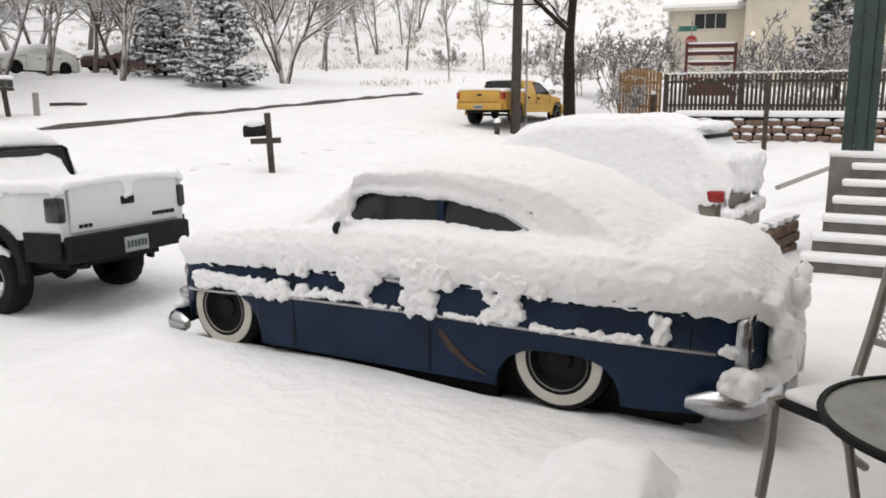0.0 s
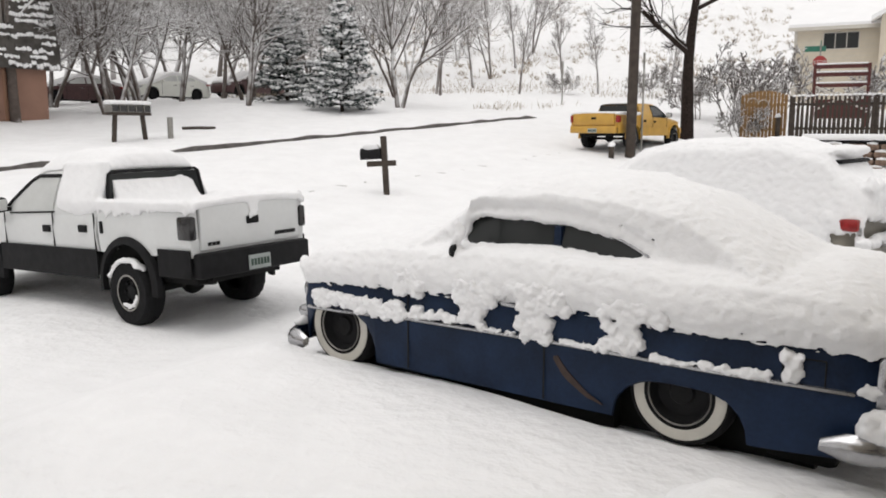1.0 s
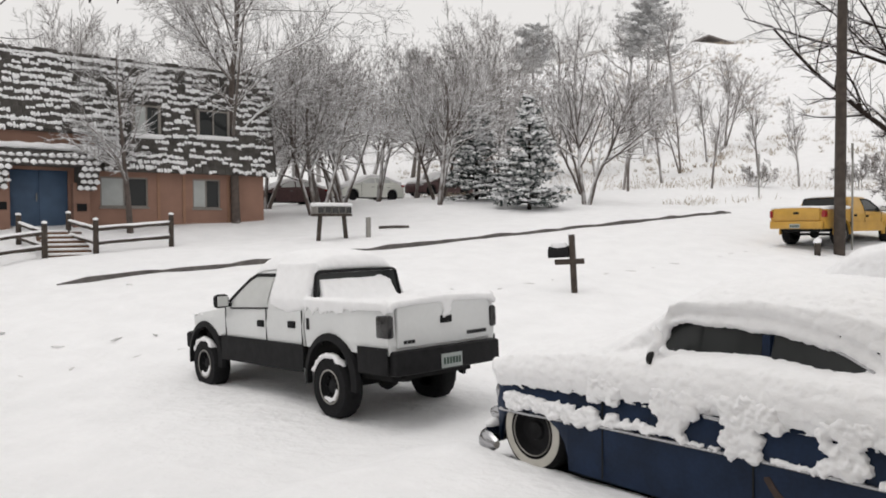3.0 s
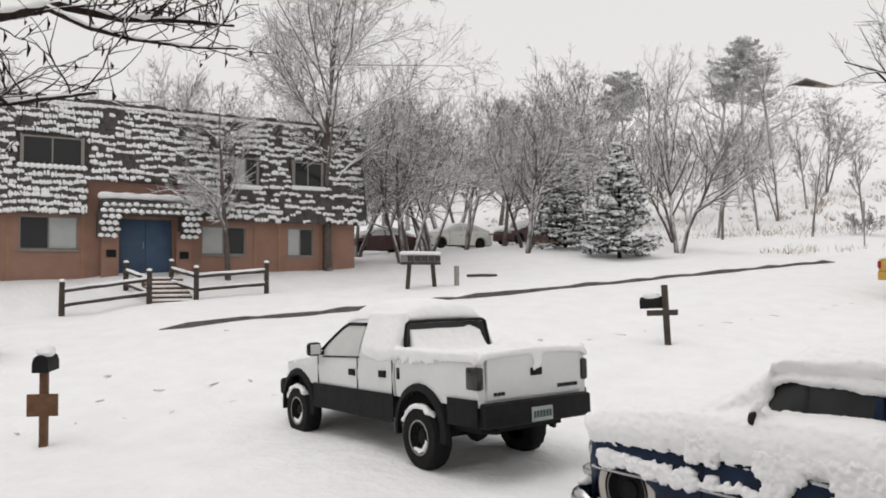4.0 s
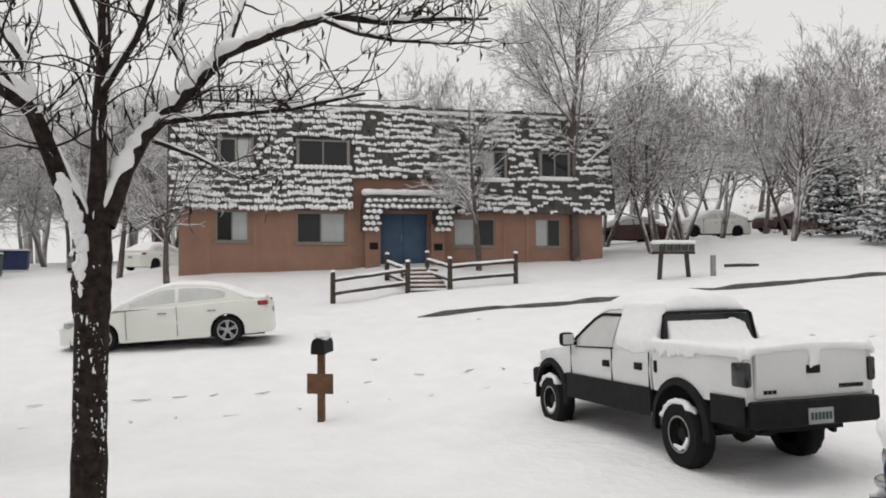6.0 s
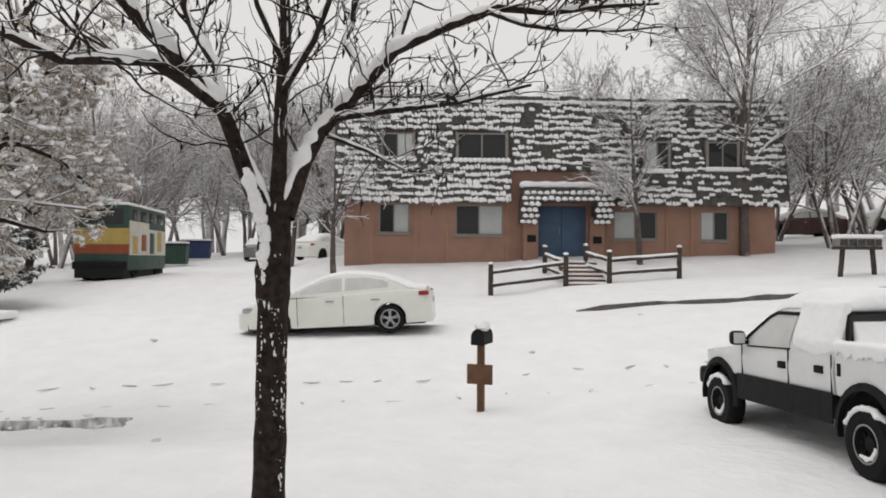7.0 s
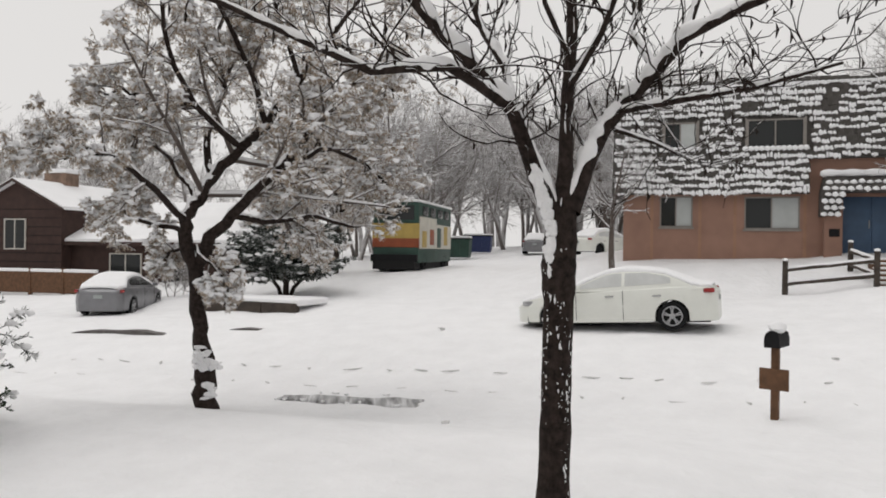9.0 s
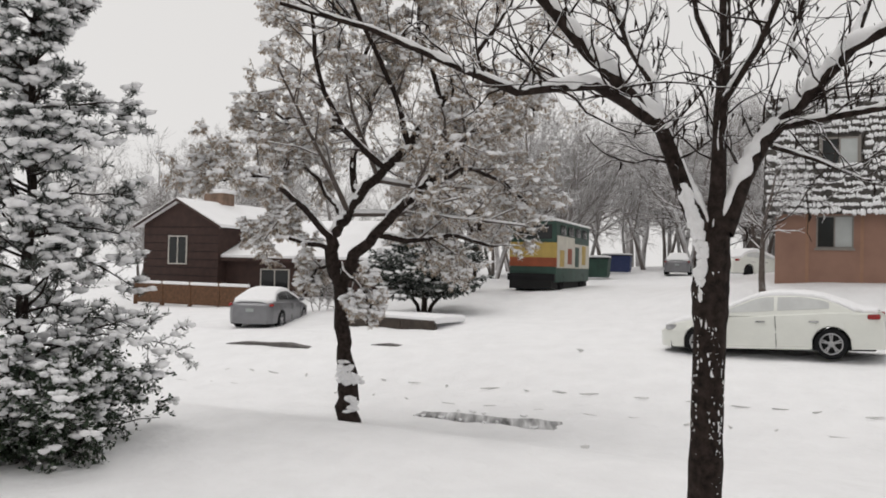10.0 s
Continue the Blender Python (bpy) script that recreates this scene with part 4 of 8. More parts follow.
    for x in hubs:
        for s in (1, -1):
            wheel(car, x, s * 0.80, r0, r0, 0.21, s, 0.235, rim_style)
    bm = bmesh.new()

    def top(x):
        if -1.9 < x < 1.2:
            r, w = max(roof(x), belt(x)), 0.60 + 0.2 * (1 - sm(1.0, 1.4, roof(x)))
        else:
            r, w = belt(x) + 0.03, width(x) - 0.14
        r += snow
        out = [(w + 0.02, r - snow - 0.03), (w, r - 0.02), (w * 0.6, r + 0.012), (0, r + 0.02)]
        return out + [(-y, z) for y, z in out[-2::-1]]
    snow_solid(bm, steps(-2.28, 2.3, 46), top, snow, seed, 0.01)
    soft_snow("car_snow", bm, "smooth snow layer lying on the car", m, 0.055, 3)
    return car


# white sedan by the far kerb, nose down the street
SEDAN_POSE = put(-2.5, 18.75, 180 - 3, -0.04) @ Matrix.Rotation(radians(3.2), 4, "Y") @ Matrix.Diagonal((0.93, 0.95, 0.92, 1))
saloon(SEDAN_POSE, PEARL, "cream-white sedan dusted with snow beside the street")
# grey car in the side drive
saloon(put(-18.9, 21.3, 112, -0.14) @ Matrix.Diagonal((0.87, 0.88, 0.86, 1)), SILVER, "silver-grey sedan with snowy roof and trunk", snow=0.10, seed=5, icy=False)
# yellow pickup up the street
YEL = put(24.5, 13.1, 2, -0.06) @ Matrix.Diagonal((1, 1, 0.87, 1))
pickup(YEL, YELLOW, YELLOW, "yellow pickup with snow in its bed", tyre_r=0.36, detailed=False)
pickup_snow(YEL, 0.07, 1.22, "truck_snow", "thin snow on the yellow pickup", False, 7)
# row of parked cars on the lot beyond the bank
for i, (u, v, paint) in enumerate(((19.6, 43.5, MAROON), (24.2, 42.2, PEARL), (29.2, 41.5, MAROON))):
    saloon(put(u, v, 178 + 4 * i, 0.0), paint, "parked car under thick snow behind the trees", snow=0.16, seed=20 + i, icy=True, rim_style="steel")
# vehicles at the end of the side street
saloon(put(-13.3, 58, 100, 0.0), SILVER, "pale snow-covered car far down the side street", snow=0.12, seed=31, rim_style="steel")
saloon(put(-6.9, 47.5, 60, 0.0), PEARL, "white car under snow behind the apartment block", snow=0.14, seed=33, rim_style="steel")


# ---- the apartment block across the street ----
def window_unit(parent, x0, x1, z0, z1, y, m=None, panes=2, blind=(), frame_mat=None, depth=0.10):
    """A framed window set in a wall at depth y (front is -y): frame, mullions, panes, the room behind."""
    fm = frame_mat or FRAME
    w = new("window")
    w.parent = parent
    if m is not None:
        w.matrix_basis = m
    bm = boxes((x0, x1, y - 0.03, y + 0.05, z1 - 0.05, z1), (x0, x1, y - 0.03, y + 0.05, z0, z0 + 0.05), (x0, x0 + 0.05, y - 0.03, y + 0.05, z0 + 0.05, z1 - 0.05), (x1 - 0.05, x1, y - 0.03, y + 0.05, z0 + 0.05, z1 - 0.05))
    part("window_frame", bm, fm, w)
    step = (x1 - x0 - 0.1) / panes
    for k in range(panes):
        a = x0 + 0.05 + step * k
        part("pane", boxes((a, a + step - (0.02 if k < panes - 1 else 0), y + 0.005, y + 0.015, z0 + 0.05, z1 - 0.05)), BLIND if k in blind else GLASS, w, "pale blind behind glass" if k in blind else "dark glass")
        if k:
            part("mullion", boxes((a - 0.03, a + 0.015, y - 0.02, y + 0.03, z0 + 0.05, z1 - 0.05)), fm, w)
    return w


def rail(bm, a, b, r, seed):
    rnd = random.Random(seed)
    a, b = Vector(a), Vector(b)
    pts = [a + (b - a) * k / 6 + Vector((0, 0, rnd.uniform(-0.012, 0.012))) for k in range(7)]
    tube(bm, pts, [r * rnd.uniform(0.85, 1.15) for _ in pts], 7)


def apartment():
    m = pose(-26.8, 8.55, 0, 0, 0, 67.65)
    # local: x along the front, y into the block (front at 0), z absolute
    b = thing("apartment_building", m, "two-storey terracotta apartment block with snowy shake mansard", "building")
    L, D, Z0, ZT = 15.4, 9.0, 1.6, 7.6
    holes = [(1.20, 2.27, 3.01, 4.05), (3.89, 5.58, 2.95, 4.02), (9.52, 11.09, 2.84, 3.85), (12.67, 13.69, 2.81, 3.86)]
    door = (6.83, 8.53, 2.05, 4.0)
    # front wall of the ground floor in pieces round the openings
    xs = sorted({0.0, L} | {h[0] for h in holes} | {h[1] for h in holes} | {door[0], door[1]})
    for a, c in zip(xs, xs[1:]):
        gap = next((h for h in holes + [door] if abs(h[0] - a) < 1e-6), None)
        for lo, hi in ([(Z0, gap[2]), (gap[3], 5.6)] if gap else [(Z0, 5.6)]):
            part("wall_panel", boxes((a, c, 0, 0.25, lo, hi)), STUCCO, b, "terracotta stucco")
    part("wall_side", boxes((0, 0.25, 0.25, D, Z0, 7.4)), STUCCO, b)
    part("wall_side", boxes((L - 0.25, L, 0.25, D, Z0, 7.4)), STUCCO, b)
    part("wall_back", boxes((0.25, L - 0.25, D - 0.25, D, Z0, 7.4)), STUCCO, b)
    # one solid block in shade colour instead of rooms
    part("interior_block", boxes((0.3, L - 0.3, 0.6, D - 0.3, Z0, 7.3)), ROOM, b)
    for x in (0.95, 2.50, 3.60, 5.72, 11.45, 12.35, 14.0):
        part("wall_strip", boxes((x - 0.05, x + 0.05, -0.025, 0.0, 1.7, 4.1)), STRIP, b)
    blinds = [(1,), (1,), (0,), (0,)]
    for h, bl in zip(holes, blinds):
        w = window_unit(b, *h, 0.06, blind=bl)
        part("window_sill", boxes((h[0] - 0.04, h[1] + 0.04, -0.06, 0.05, h[2] - 0.06, h[2])), FRAME, w)
    # blue double door
    d = new("door")
    d.parent = b
    part("leaf", boxes((door[0], 7.675, 0.10, 0.16, door[2], door[3]), bev=0.004), DOORBLUE, d, "flat blue door leaf")
    part("leaf", boxes((7.685, door[1], 0.10, 0.16, door[2], door[3]), bev=0.004), DOORBLUE, d, "flat blue door leaf")
    part("door_frame", boxes((door[0] - 0.07, door[0], -0.01, 0.2, door[2], door[3] + 0.07), (door[1], door[1] + 0.07, -0.01, 0.2, door[2], door[3] + 0.07), (door[0], door[1], -0.01, 0.2, door[3], door[3] + 0.07)), STUCCO, d)
    bm = bmesh.new()
    tube(bm, [(7.60, 0.06, 3.0), (7.60, 0.06, 3.25)], 0.015, 8)
    part("handle", bm, STEEL, d)
    part("porch_pier", boxes((6.25, 6.76, -0.35, 0.0, 1.7, 3.6)), STUCCO, b)
    part("porch_pier", boxes((8.60, 9.10, -0.35, 0.0, 1.7, 3.6)), STUCCO, b)
    part("letter_box", boxes((6.38, 6.68, -0.40, -0.35, 2.72, 2.96), bev=0.01), BLACK, b, "dark wall letter box")
    part("letter_box", boxes((8.70, 9.00, -0.40, -0.35, 2.68, 2.92), bev=0.01), BLACK, b, "dark wall letter box")

    # mansard: leans back from a wide foot to the roof edge
    def yfront(z):
        return -0.42 + 0.62 * (z - 4.05) / 3.6
    uppers = [(1.31, 2.39, 5.6, 6.5, (1,)), (3.93, 5.67, 5.58, 6.53, ()), (10.57, 11.45, 5.26, 6.31, (0,)), (12.82, 13.95, 5.35, 6.32, ())]
    for x0, x1, zl in ((-0.35, 5.8, 4.08), (5.8, 9.4, 5.22), (9.4, L + 0.35, 4.02)):
        bm = bmesh.new()
        cols = sorted({x0, x1} | {u[0] for u in uppers if x0 < u[0] < x1} | {u[1] for u in uppers if x0 < u[0] < x1})
        for a, c in zip(cols, cols[1:]):
            gap = next((u for u in uppers if abs(u[0] - a) < 1e-6), None)
            for lo, hi in ([(zl, gap[2]), (gap[3], 7.65)] if gap else [(zl, 7.65)]):
                skin(bm, [[(x, yfront(lo), lo), (x, yfront(hi), hi), (x, yfront(hi) + 0.2, hi), (x, yfront(lo) + 0.2, lo)] for x in (a, c)], closed=True)
        part("mansard", bm, SHAKE, b, "dark weathered shake slope")
    for x, s in ((-0.35, 1), (L + 0.35, -1)):
        bm = bmesh.new()
        skin(bm, [[(x, yfront(4.05), 4.05), (x + s * 0.6, yfront(7.65), 7.65), (x + s * 0.7, D, 7.65), (x, D, 4.05)], [(x + s * 0.1, yfront(4.05) + 0.02, 4.05), (x + s * 0.7, yfront(7.65) + 0.02, 7.62), (x + s * 0.8, D, 7.62), (x + s * 0.1, D, 4.05)]], closed=True)
        part("mansard_end", bm, SHAKE, b)
    for u in uppers:
        w = window_unit(b, u[0], u[1], u[2], u[3], yfront(u[2]) - 0.02, blind=u[4])
        # cheeks that carry the upright window out of the slope
        part("window_sill", boxes((u[0] - 0.05, u[1] + 0.05, yfront(u[2]) - 0.14, yfront(u[2]) + 0.1, u[2] - 0.07, u[2])), FRAME, w)
        part("cheek", boxes((u[0] - 0.05, u[0], yfront(u[2]) - 0.04, yfront(u[3]) + 0.1, u[2], u[3] + 0.05)), FRAME, w)
        part("cheek", boxes((u[1], u[1] + 0.05, yfront(u[2]) - 0.04, yfront(u[3]) + 0.1, u[2], u[3] + 0.05)), FRAME, w)
        # solid dark block standing for the shade behind the panes
        part("room_block", boxes((u[0], u[1], yfront(u[2]) + 0.12, yfront(u[2]) + 0.9, u[2], u[3])), ROOM, w)
    part("roof", boxes((0.2, L - 0.2, 0.15, D, 7.45, 7.66)), CONCRETE, b)
    part("roof_edge", boxes((-0.1, L + 0.1, yfront(7.65) - 0.05, yfront(7.65) + 0.12, 7.64, 7.72)), SHAKE, b)
    # door hood with its own shakes
    bm = bmesh.new()
    skin(bm, [[(6.25, -0.55, 4.62), (9.20, -0.55, 4.58), (9.20, 0.0, 4.7), (6.25, 0.0, 4.72)], [(6.12, -0.95, 4.12), (9.32, -0.95, 4.10), (9.32, 0.0, 4.10), (6.12, 0.0, 4.12)]], closed=True)
    part("door_hood", bm, SHAKE, b, "small shake hood over the door")
    for x in (6.12, 8.72):
        bm = bmesh.new()
        skin(bm, [[(x, -0.95, 4.12), (x + 0.6, -0.95, 4.12), (x + 0.6, 0, 4.12), (x, 0, 4.12)], [(x, -0.62, 3.36), (x + 0.5, -0.62, 3.36), (x + 0.5, 0, 3.36), (x, 0, 3.36)]], closed=True)
        part("hood_side", bm, SHAKE, b)

    # shakes: split boards, each proud of the slope; and the snow that lies on them
    rnd = random.Random(2)
    one = bmesh.new()
    box(one, -0.5, 0.5, -0.06, 0.02, -0.02, 0.27)
    for v in one.verts:
        if v.co.z > 0.1:
            v.co.y += 0.035
    me = finish(one, "shake", SHAKE)
    lay = []
    rows = [4.1 + 0.235 * k for k in range(16)]
    for z in rows:
        x = -0.3 + rnd.uniform(0, 0.15)
        while x < L + 0.2:
            w = rnd.uniform(0.17, 0.32)
            zz = z + rnd.uniform(-0.055, 0.055)
            lowest = 5.22 if 5.7 < x < 9.3 else 4.03
            clear = all(not (u[0] - 0.08 < x + w and x < u[1] + 0.06 and u[2] - 0.18 < zz < u[3] + 0.02) for u in uppers)
            if zz > lowest and clear:
                lay.append((x, zz, w))
            x += w + 0.012
    near = [s for s in lay if 2.4 < s[0] < 9.6]
    chosen = set(near[:300])
    rest_v, rest_f = [], []
    src_v, src_f = [v.co.copy() for v in me.vertices], [tuple(p.vertices) for p in me.polygons]
    for s in lay:
        x, z, w = s
        lift = rnd.uniform(0, 0.02)
        if s in chosen:
            shared("shake", me, b, Matrix.Translation((x + w / 2, yfront(z) - lift, z)) @ Matrix.Diagonal((w, 1, 1, 1)))
        else:
            o = len(rest_v)
            rest_v += [(x + w / 2 + c.x * w, yfront(z) - lift + c.y, z + c.z) for c in src_v]
            rest_f += [tuple(i + o for i in f) for f in src_f]
    rm = bpy.data.meshes.new("shakes")
    rm.from_pydata(rest_v, [], rest_f)
    rm.materials.append(SHAKE)
    tagged(shared("shake_rest", rm, b, Matrix()), kind="stuff")
    # snow lodged on the shakes
    ico = bmesh.new()
    lump(ico, 0, 0, 0, 1, 1, 1, 3, 1, 0.25)
    iv, jf = [v.co.copy() for v in ico.verts], [tuple(v.index for v in f.verts) for f in ico.faces]
    ico.free()
    sv, sf = [], []

    def clump(x, y, z, rx, ry, rz):
        o = len(sv)
        for c in iv:
            sv.append((x + c.x * rx, y + c.y * ry, z + c.z * rz))
        for f in jf:
            sf.append(tuple(i + o for i in f))
    # a rounded pad on nearly every shake, thinner towards the far end
    for x, z, w in lay:
        dense = 0.45 * noise.noise(Vector((x * 0.7, z * 1.1, 3))) + 0.35 * noise.noise(Vector((x * 2.1, z * 2.6, 8))) + (0.18 if x < 6 else -0.02) - (0.12 if x > 9.4 else 0)
        if rnd.random() < 0.90 + dense:
            deep = rnd.uniform(0.75, 1.15) * (0.95 + dense * 0.5)
            drop = rnd.uniform(-0.02, 0.03)
            for q in (0.18, 0.5, 0.82):
                clump(x + w * q + rnd.uniform(-0.02, 0.02), yfront(z) - 0.05 - rnd.uniform(0, 0.02), z + 0.045 + drop + rnd.uniform(-0.02, 0.015), w * rnd.uniform(0.22, 0.32), 0.06, 0.098 * deep * rnd.uniform(0.65, 1.2))
    # the hood: two courses of pads in front, a thick roll on top, pads down its legs
    for row, (yy, zz) in enumerate(((-0.90, 4.20), (-0.74, 4.42))):
        for k in range(14):
            clump(6.22 + 0.228 * k + 0.1 * row, yy, zz + rnd.uniform(-0.02, 0.02), 0.135, 0.08, 0.085 * rnd.uniform(0.7, 1.2))
    for s0 in (6.38, 8.95):
        for row in range(4):
            for k in range(3):
                clump(s0 - 0.2 + 0.2 * k + 0.08 * (row % 2), -0.68 - 0.085 * row, 3.42 + 0.20 * row, 0.125, 0.07, 0.085 * rnd.uniform(0.7, 1.2))
    for k in range(44):
        clump(6.2 + 3.05 * k / 43, -0.42, 4.71, 0.13, 0.30, 0.13 + 0.02 * math.sin(k * 0.7))
    for u in uppers:
        for k in range(12):
            clump(u[0] - 0.04 + (u[1] - u[0] + 0.08) * k / 11, yfront(u[2]) - 0.12, u[2] - 0.01, 0.13, 0.11, 0.095)
    for k in range(90):
        clump(-0.1 + (L + 0.2) * k / 89, 0.24, 7.73, 0.16, 0.20, 0.06)
    snow = bpy.data.meshes.new("roof_snow")
    snow.from_pydata(sv, [], sf)
    snow.materials.append(CLUMP)
    snow.shade_smooth()
    ob = shared("roof_snow", snow, None, m)
    tagged(ob, "snow lodged in rows on the shake mansard", "snow", kind="stuff")
    ob["kind"] = "stuff"
    top = part("roof_snow", boxes((0.2, L - 0.2, 0.3, D, 7.66, 7.80), bev=0.05), SNOW)
    top.matrix_world = m
    tagged(top, "flat snow layer on the apartment roof", "snow")


apartment()


# split-rail fence and steps in front of it
def rail_fence(points, label):
    f = thing("rail_fence", Matrix(), label, "fence", "split-rail fences")
    tops = []
    for i, (u, v, dz) in enumerate(points):
        x, y = at(u, v)
        z = ground(x, y) + dz
        bm = bmesh.new()
        tube(bm, [(x, y, z - 0.3), (x, y, z + 0.5), (x + 0.01, y, z + 0.96)], [0.085, 0.08, 0.075], 8)
        part("post", bm, FENCEWOOD, f)
        bm = bmesh.new()
        lump(bm, x + 0.01, y, z + 0.985, 0.085, 0.085, 0.06, i, 1)
        tagged(part("post_cap_snow", bm, CLUMP), "little snow cap on a fence post", "snow", "fence post snow caps")
        tops.append((x, y, z))
    for i, (a, c) in enumerate(zip(tops, tops[1:])):
        for h in (0.30, 0.70):
            bm = bmesh.new()
            rail(bm, (a[0], a[1], a[2] + h), (c[0], c[1], c[2] + h), 0.055, i * 3 + int(h * 10))
            part("rail", bm, FENCEWOOD, f)
            bm = bmesh.new()
            rail(bm, (a[0], a[1], a[2] + h + 0.055), (c[0], c[1], c[2] + h + 0.055), 0.045, i * 5 + 1)
            tagged(part("rail_snow", bm, CLUMP), "ridge of snow lying along a fence rail", "snow", "fence rail snow")


rail_fence([(1.41, 24.66, 0), (3.69, 24.41, 0)], "dark split-rail fence with snow on its rails")
rail_fence([(3.69, 24.40, 0), (3.3, 26.3, -0.12)], "dark split-rail handrail up the steps")
rail_fence([(5.03, 24.43, 0), (4.65, 26.3, -0.12)], "dark split-rail handrail up the steps")
rail_fence([(5.03, 24.44, 0), (7.25, 24.69, 0)], "dark split-rail fence with snow on its rails")


def yard_steps():
    x, y = at(4.35, 24.5)
    m = pose(x, y, ground(x, y) - 0.05, 0, 0, STREET)
    s = thing("garden_steps", m, "snowy timber steps between the fences", "steps")
    for k in range(6):
        part("step", boxes((-0.55, 0.65, 0.34 * k, 0.34 * k + 0.42, -0.2, 0.06 + 0.13 * k), bev=0.01), POSTWOOD, s)
        t = part("step_snow", boxes((-0.54, 0.64, 0.34 * k + 0.03, 0.34 * k + 0.36, 0.06 + 0.13 * k, 0.13 + 0.13 * k), bev=0.025), SNOW)
        t.matrix_world = m
        tagged(t, "snow on a timber step", "snow", "step snow")


yard_steps()


# ---- the dark brown house ----
def gable(bm, x0, x1, y0, y1, z, h, over=0.35, thick=0.14):
    """A gabled roof slab pair, ridge along y."""
    c = (x0 + x1) / 2
    for s in (-1, 1):
        e = x0 - over if s < 0 else x1 + over
        ez = z - over * h / (c - x0)
        skin(bm, [[(c, y, z + h), (e, y, ez), (e, y, ez + thick), (c, y, z + h + thick)] for y in (y0 - over, y1 + over)], closed=True)


def brown_house():
    # front faces the street; x along the front towards the driveway
    x, y = -36.6, -15.2
    m = pose(x, y, ground(x, y) - 0.75, 0, 0, STREET + 4)
    h = thing("brown_house", m, "dark brown timber house with snow-covered gables", "house")
    part("wall", boxes((-2.6, 2.0, 0, 7, 0, 4.3)), BROWNWOOD, h)
    bm = bmesh.new()
    skin(bm, [[(-2.6, yy, 4.3), (2.0, yy, 4.3), (-0.3, yy, 5.45)] for yy in (0.0, 0.2)], closed=True)
    part("gable_wall", bm, BROWNWOOD, h)
    part("wall", boxes((2.0, 9.5, 0.6, 7, 0, 2.75)), BROWNWOOD, h)
    bm = bmesh.new()
    gable(bm, -2.6, 2.0, 0, 7, 4.3, 1.1)
    part("roof", bm, SNOW, h, "snow-covered gable roof")
    bm = bmesh.new()
    skin(bm, [[(xx, 0.2, 2.7), (xx, 4.2, 4.5), (xx, 4.2, 4.7), (xx, 0.2, 2.9)] for xx in (1.6, 9.9)], closed=True)
    part("roof", bm, SNOW, h, "snow-covered low roof")
    for yy in (-0.35,):
        bm = bmesh.new()
        tube(bm, [(-2.95, yy, 4.14), (-0.3, yy, 5.44), (2.35, yy, 4.14)], 0.07, 4)
        part("barge_board", bm, BROWNWOOD, h)
    part("fascia", boxes((1.6, 9.9, 0.14, 0.2, 2.62, 2.78)), BROWNWOOD, h)
    for k in range(11):
        zz = 0.35 + k * 0.38
        part("siding_board", boxes((-2.6, 2.0, -0.02, 0.0, zz, zz + 0.02)), DARK, h)
    part("chimney", boxes((-1.2, 0.0, 2.5, 3.4, 4.2, 6.0), bev=0.02), STONE, h, "brick chimney with a snow cap")
    part("chimney_cap", boxes((-1.3, 0.1, 2.4, 3.5, 6.0, 6.2), bev=0.05), SNOW, h)
    window_unit(h, -1.0, 0.15, 2.4, 3.75, -0.02, frame_mat=WHITETRIM)
    window_unit(h, 4.0, 5.6, 0.95, 2.3, 0.58, frame_mat=WHITETRIM)
    window_unit(h, 7.0, 8.4, 0.95, 2.3, 0.58, frame_mat=WHITETRIM)
    # low front fence
    fx, fy = -33.6, -13.0
    fm = pose(fx, fy, ground(fx, fy) - 0.05, 0, 0, STREET + 4)
    f = thing("low_fence", fm, "low reddish timber fence with snow on top", "fence")
    for k in range(4):
        part("board_panel", boxes((-4 + 1.6 * k, -2.45 + 1.6 * k, -0.04, 0.04, 0.1, 0.95)), POSTWOOD, f)
        part("post", boxes((-4.1 + 1.6 * k, -3.98 + 1.6 * k, -0.07, 0.07, 0, 1.1)), POSTWOOD, f)
        s = part("fence_snow", boxes((-4.0 + 1.6 * k, -2.45 + 1.6 * k, -0.09, 0.09, 0.95, 1.08), bev=0.04), SNOW)
        s.matrix_world = fm
        tagged(s, "snow ridge on the low fence", "snow", "low fence snow")


brown_house()


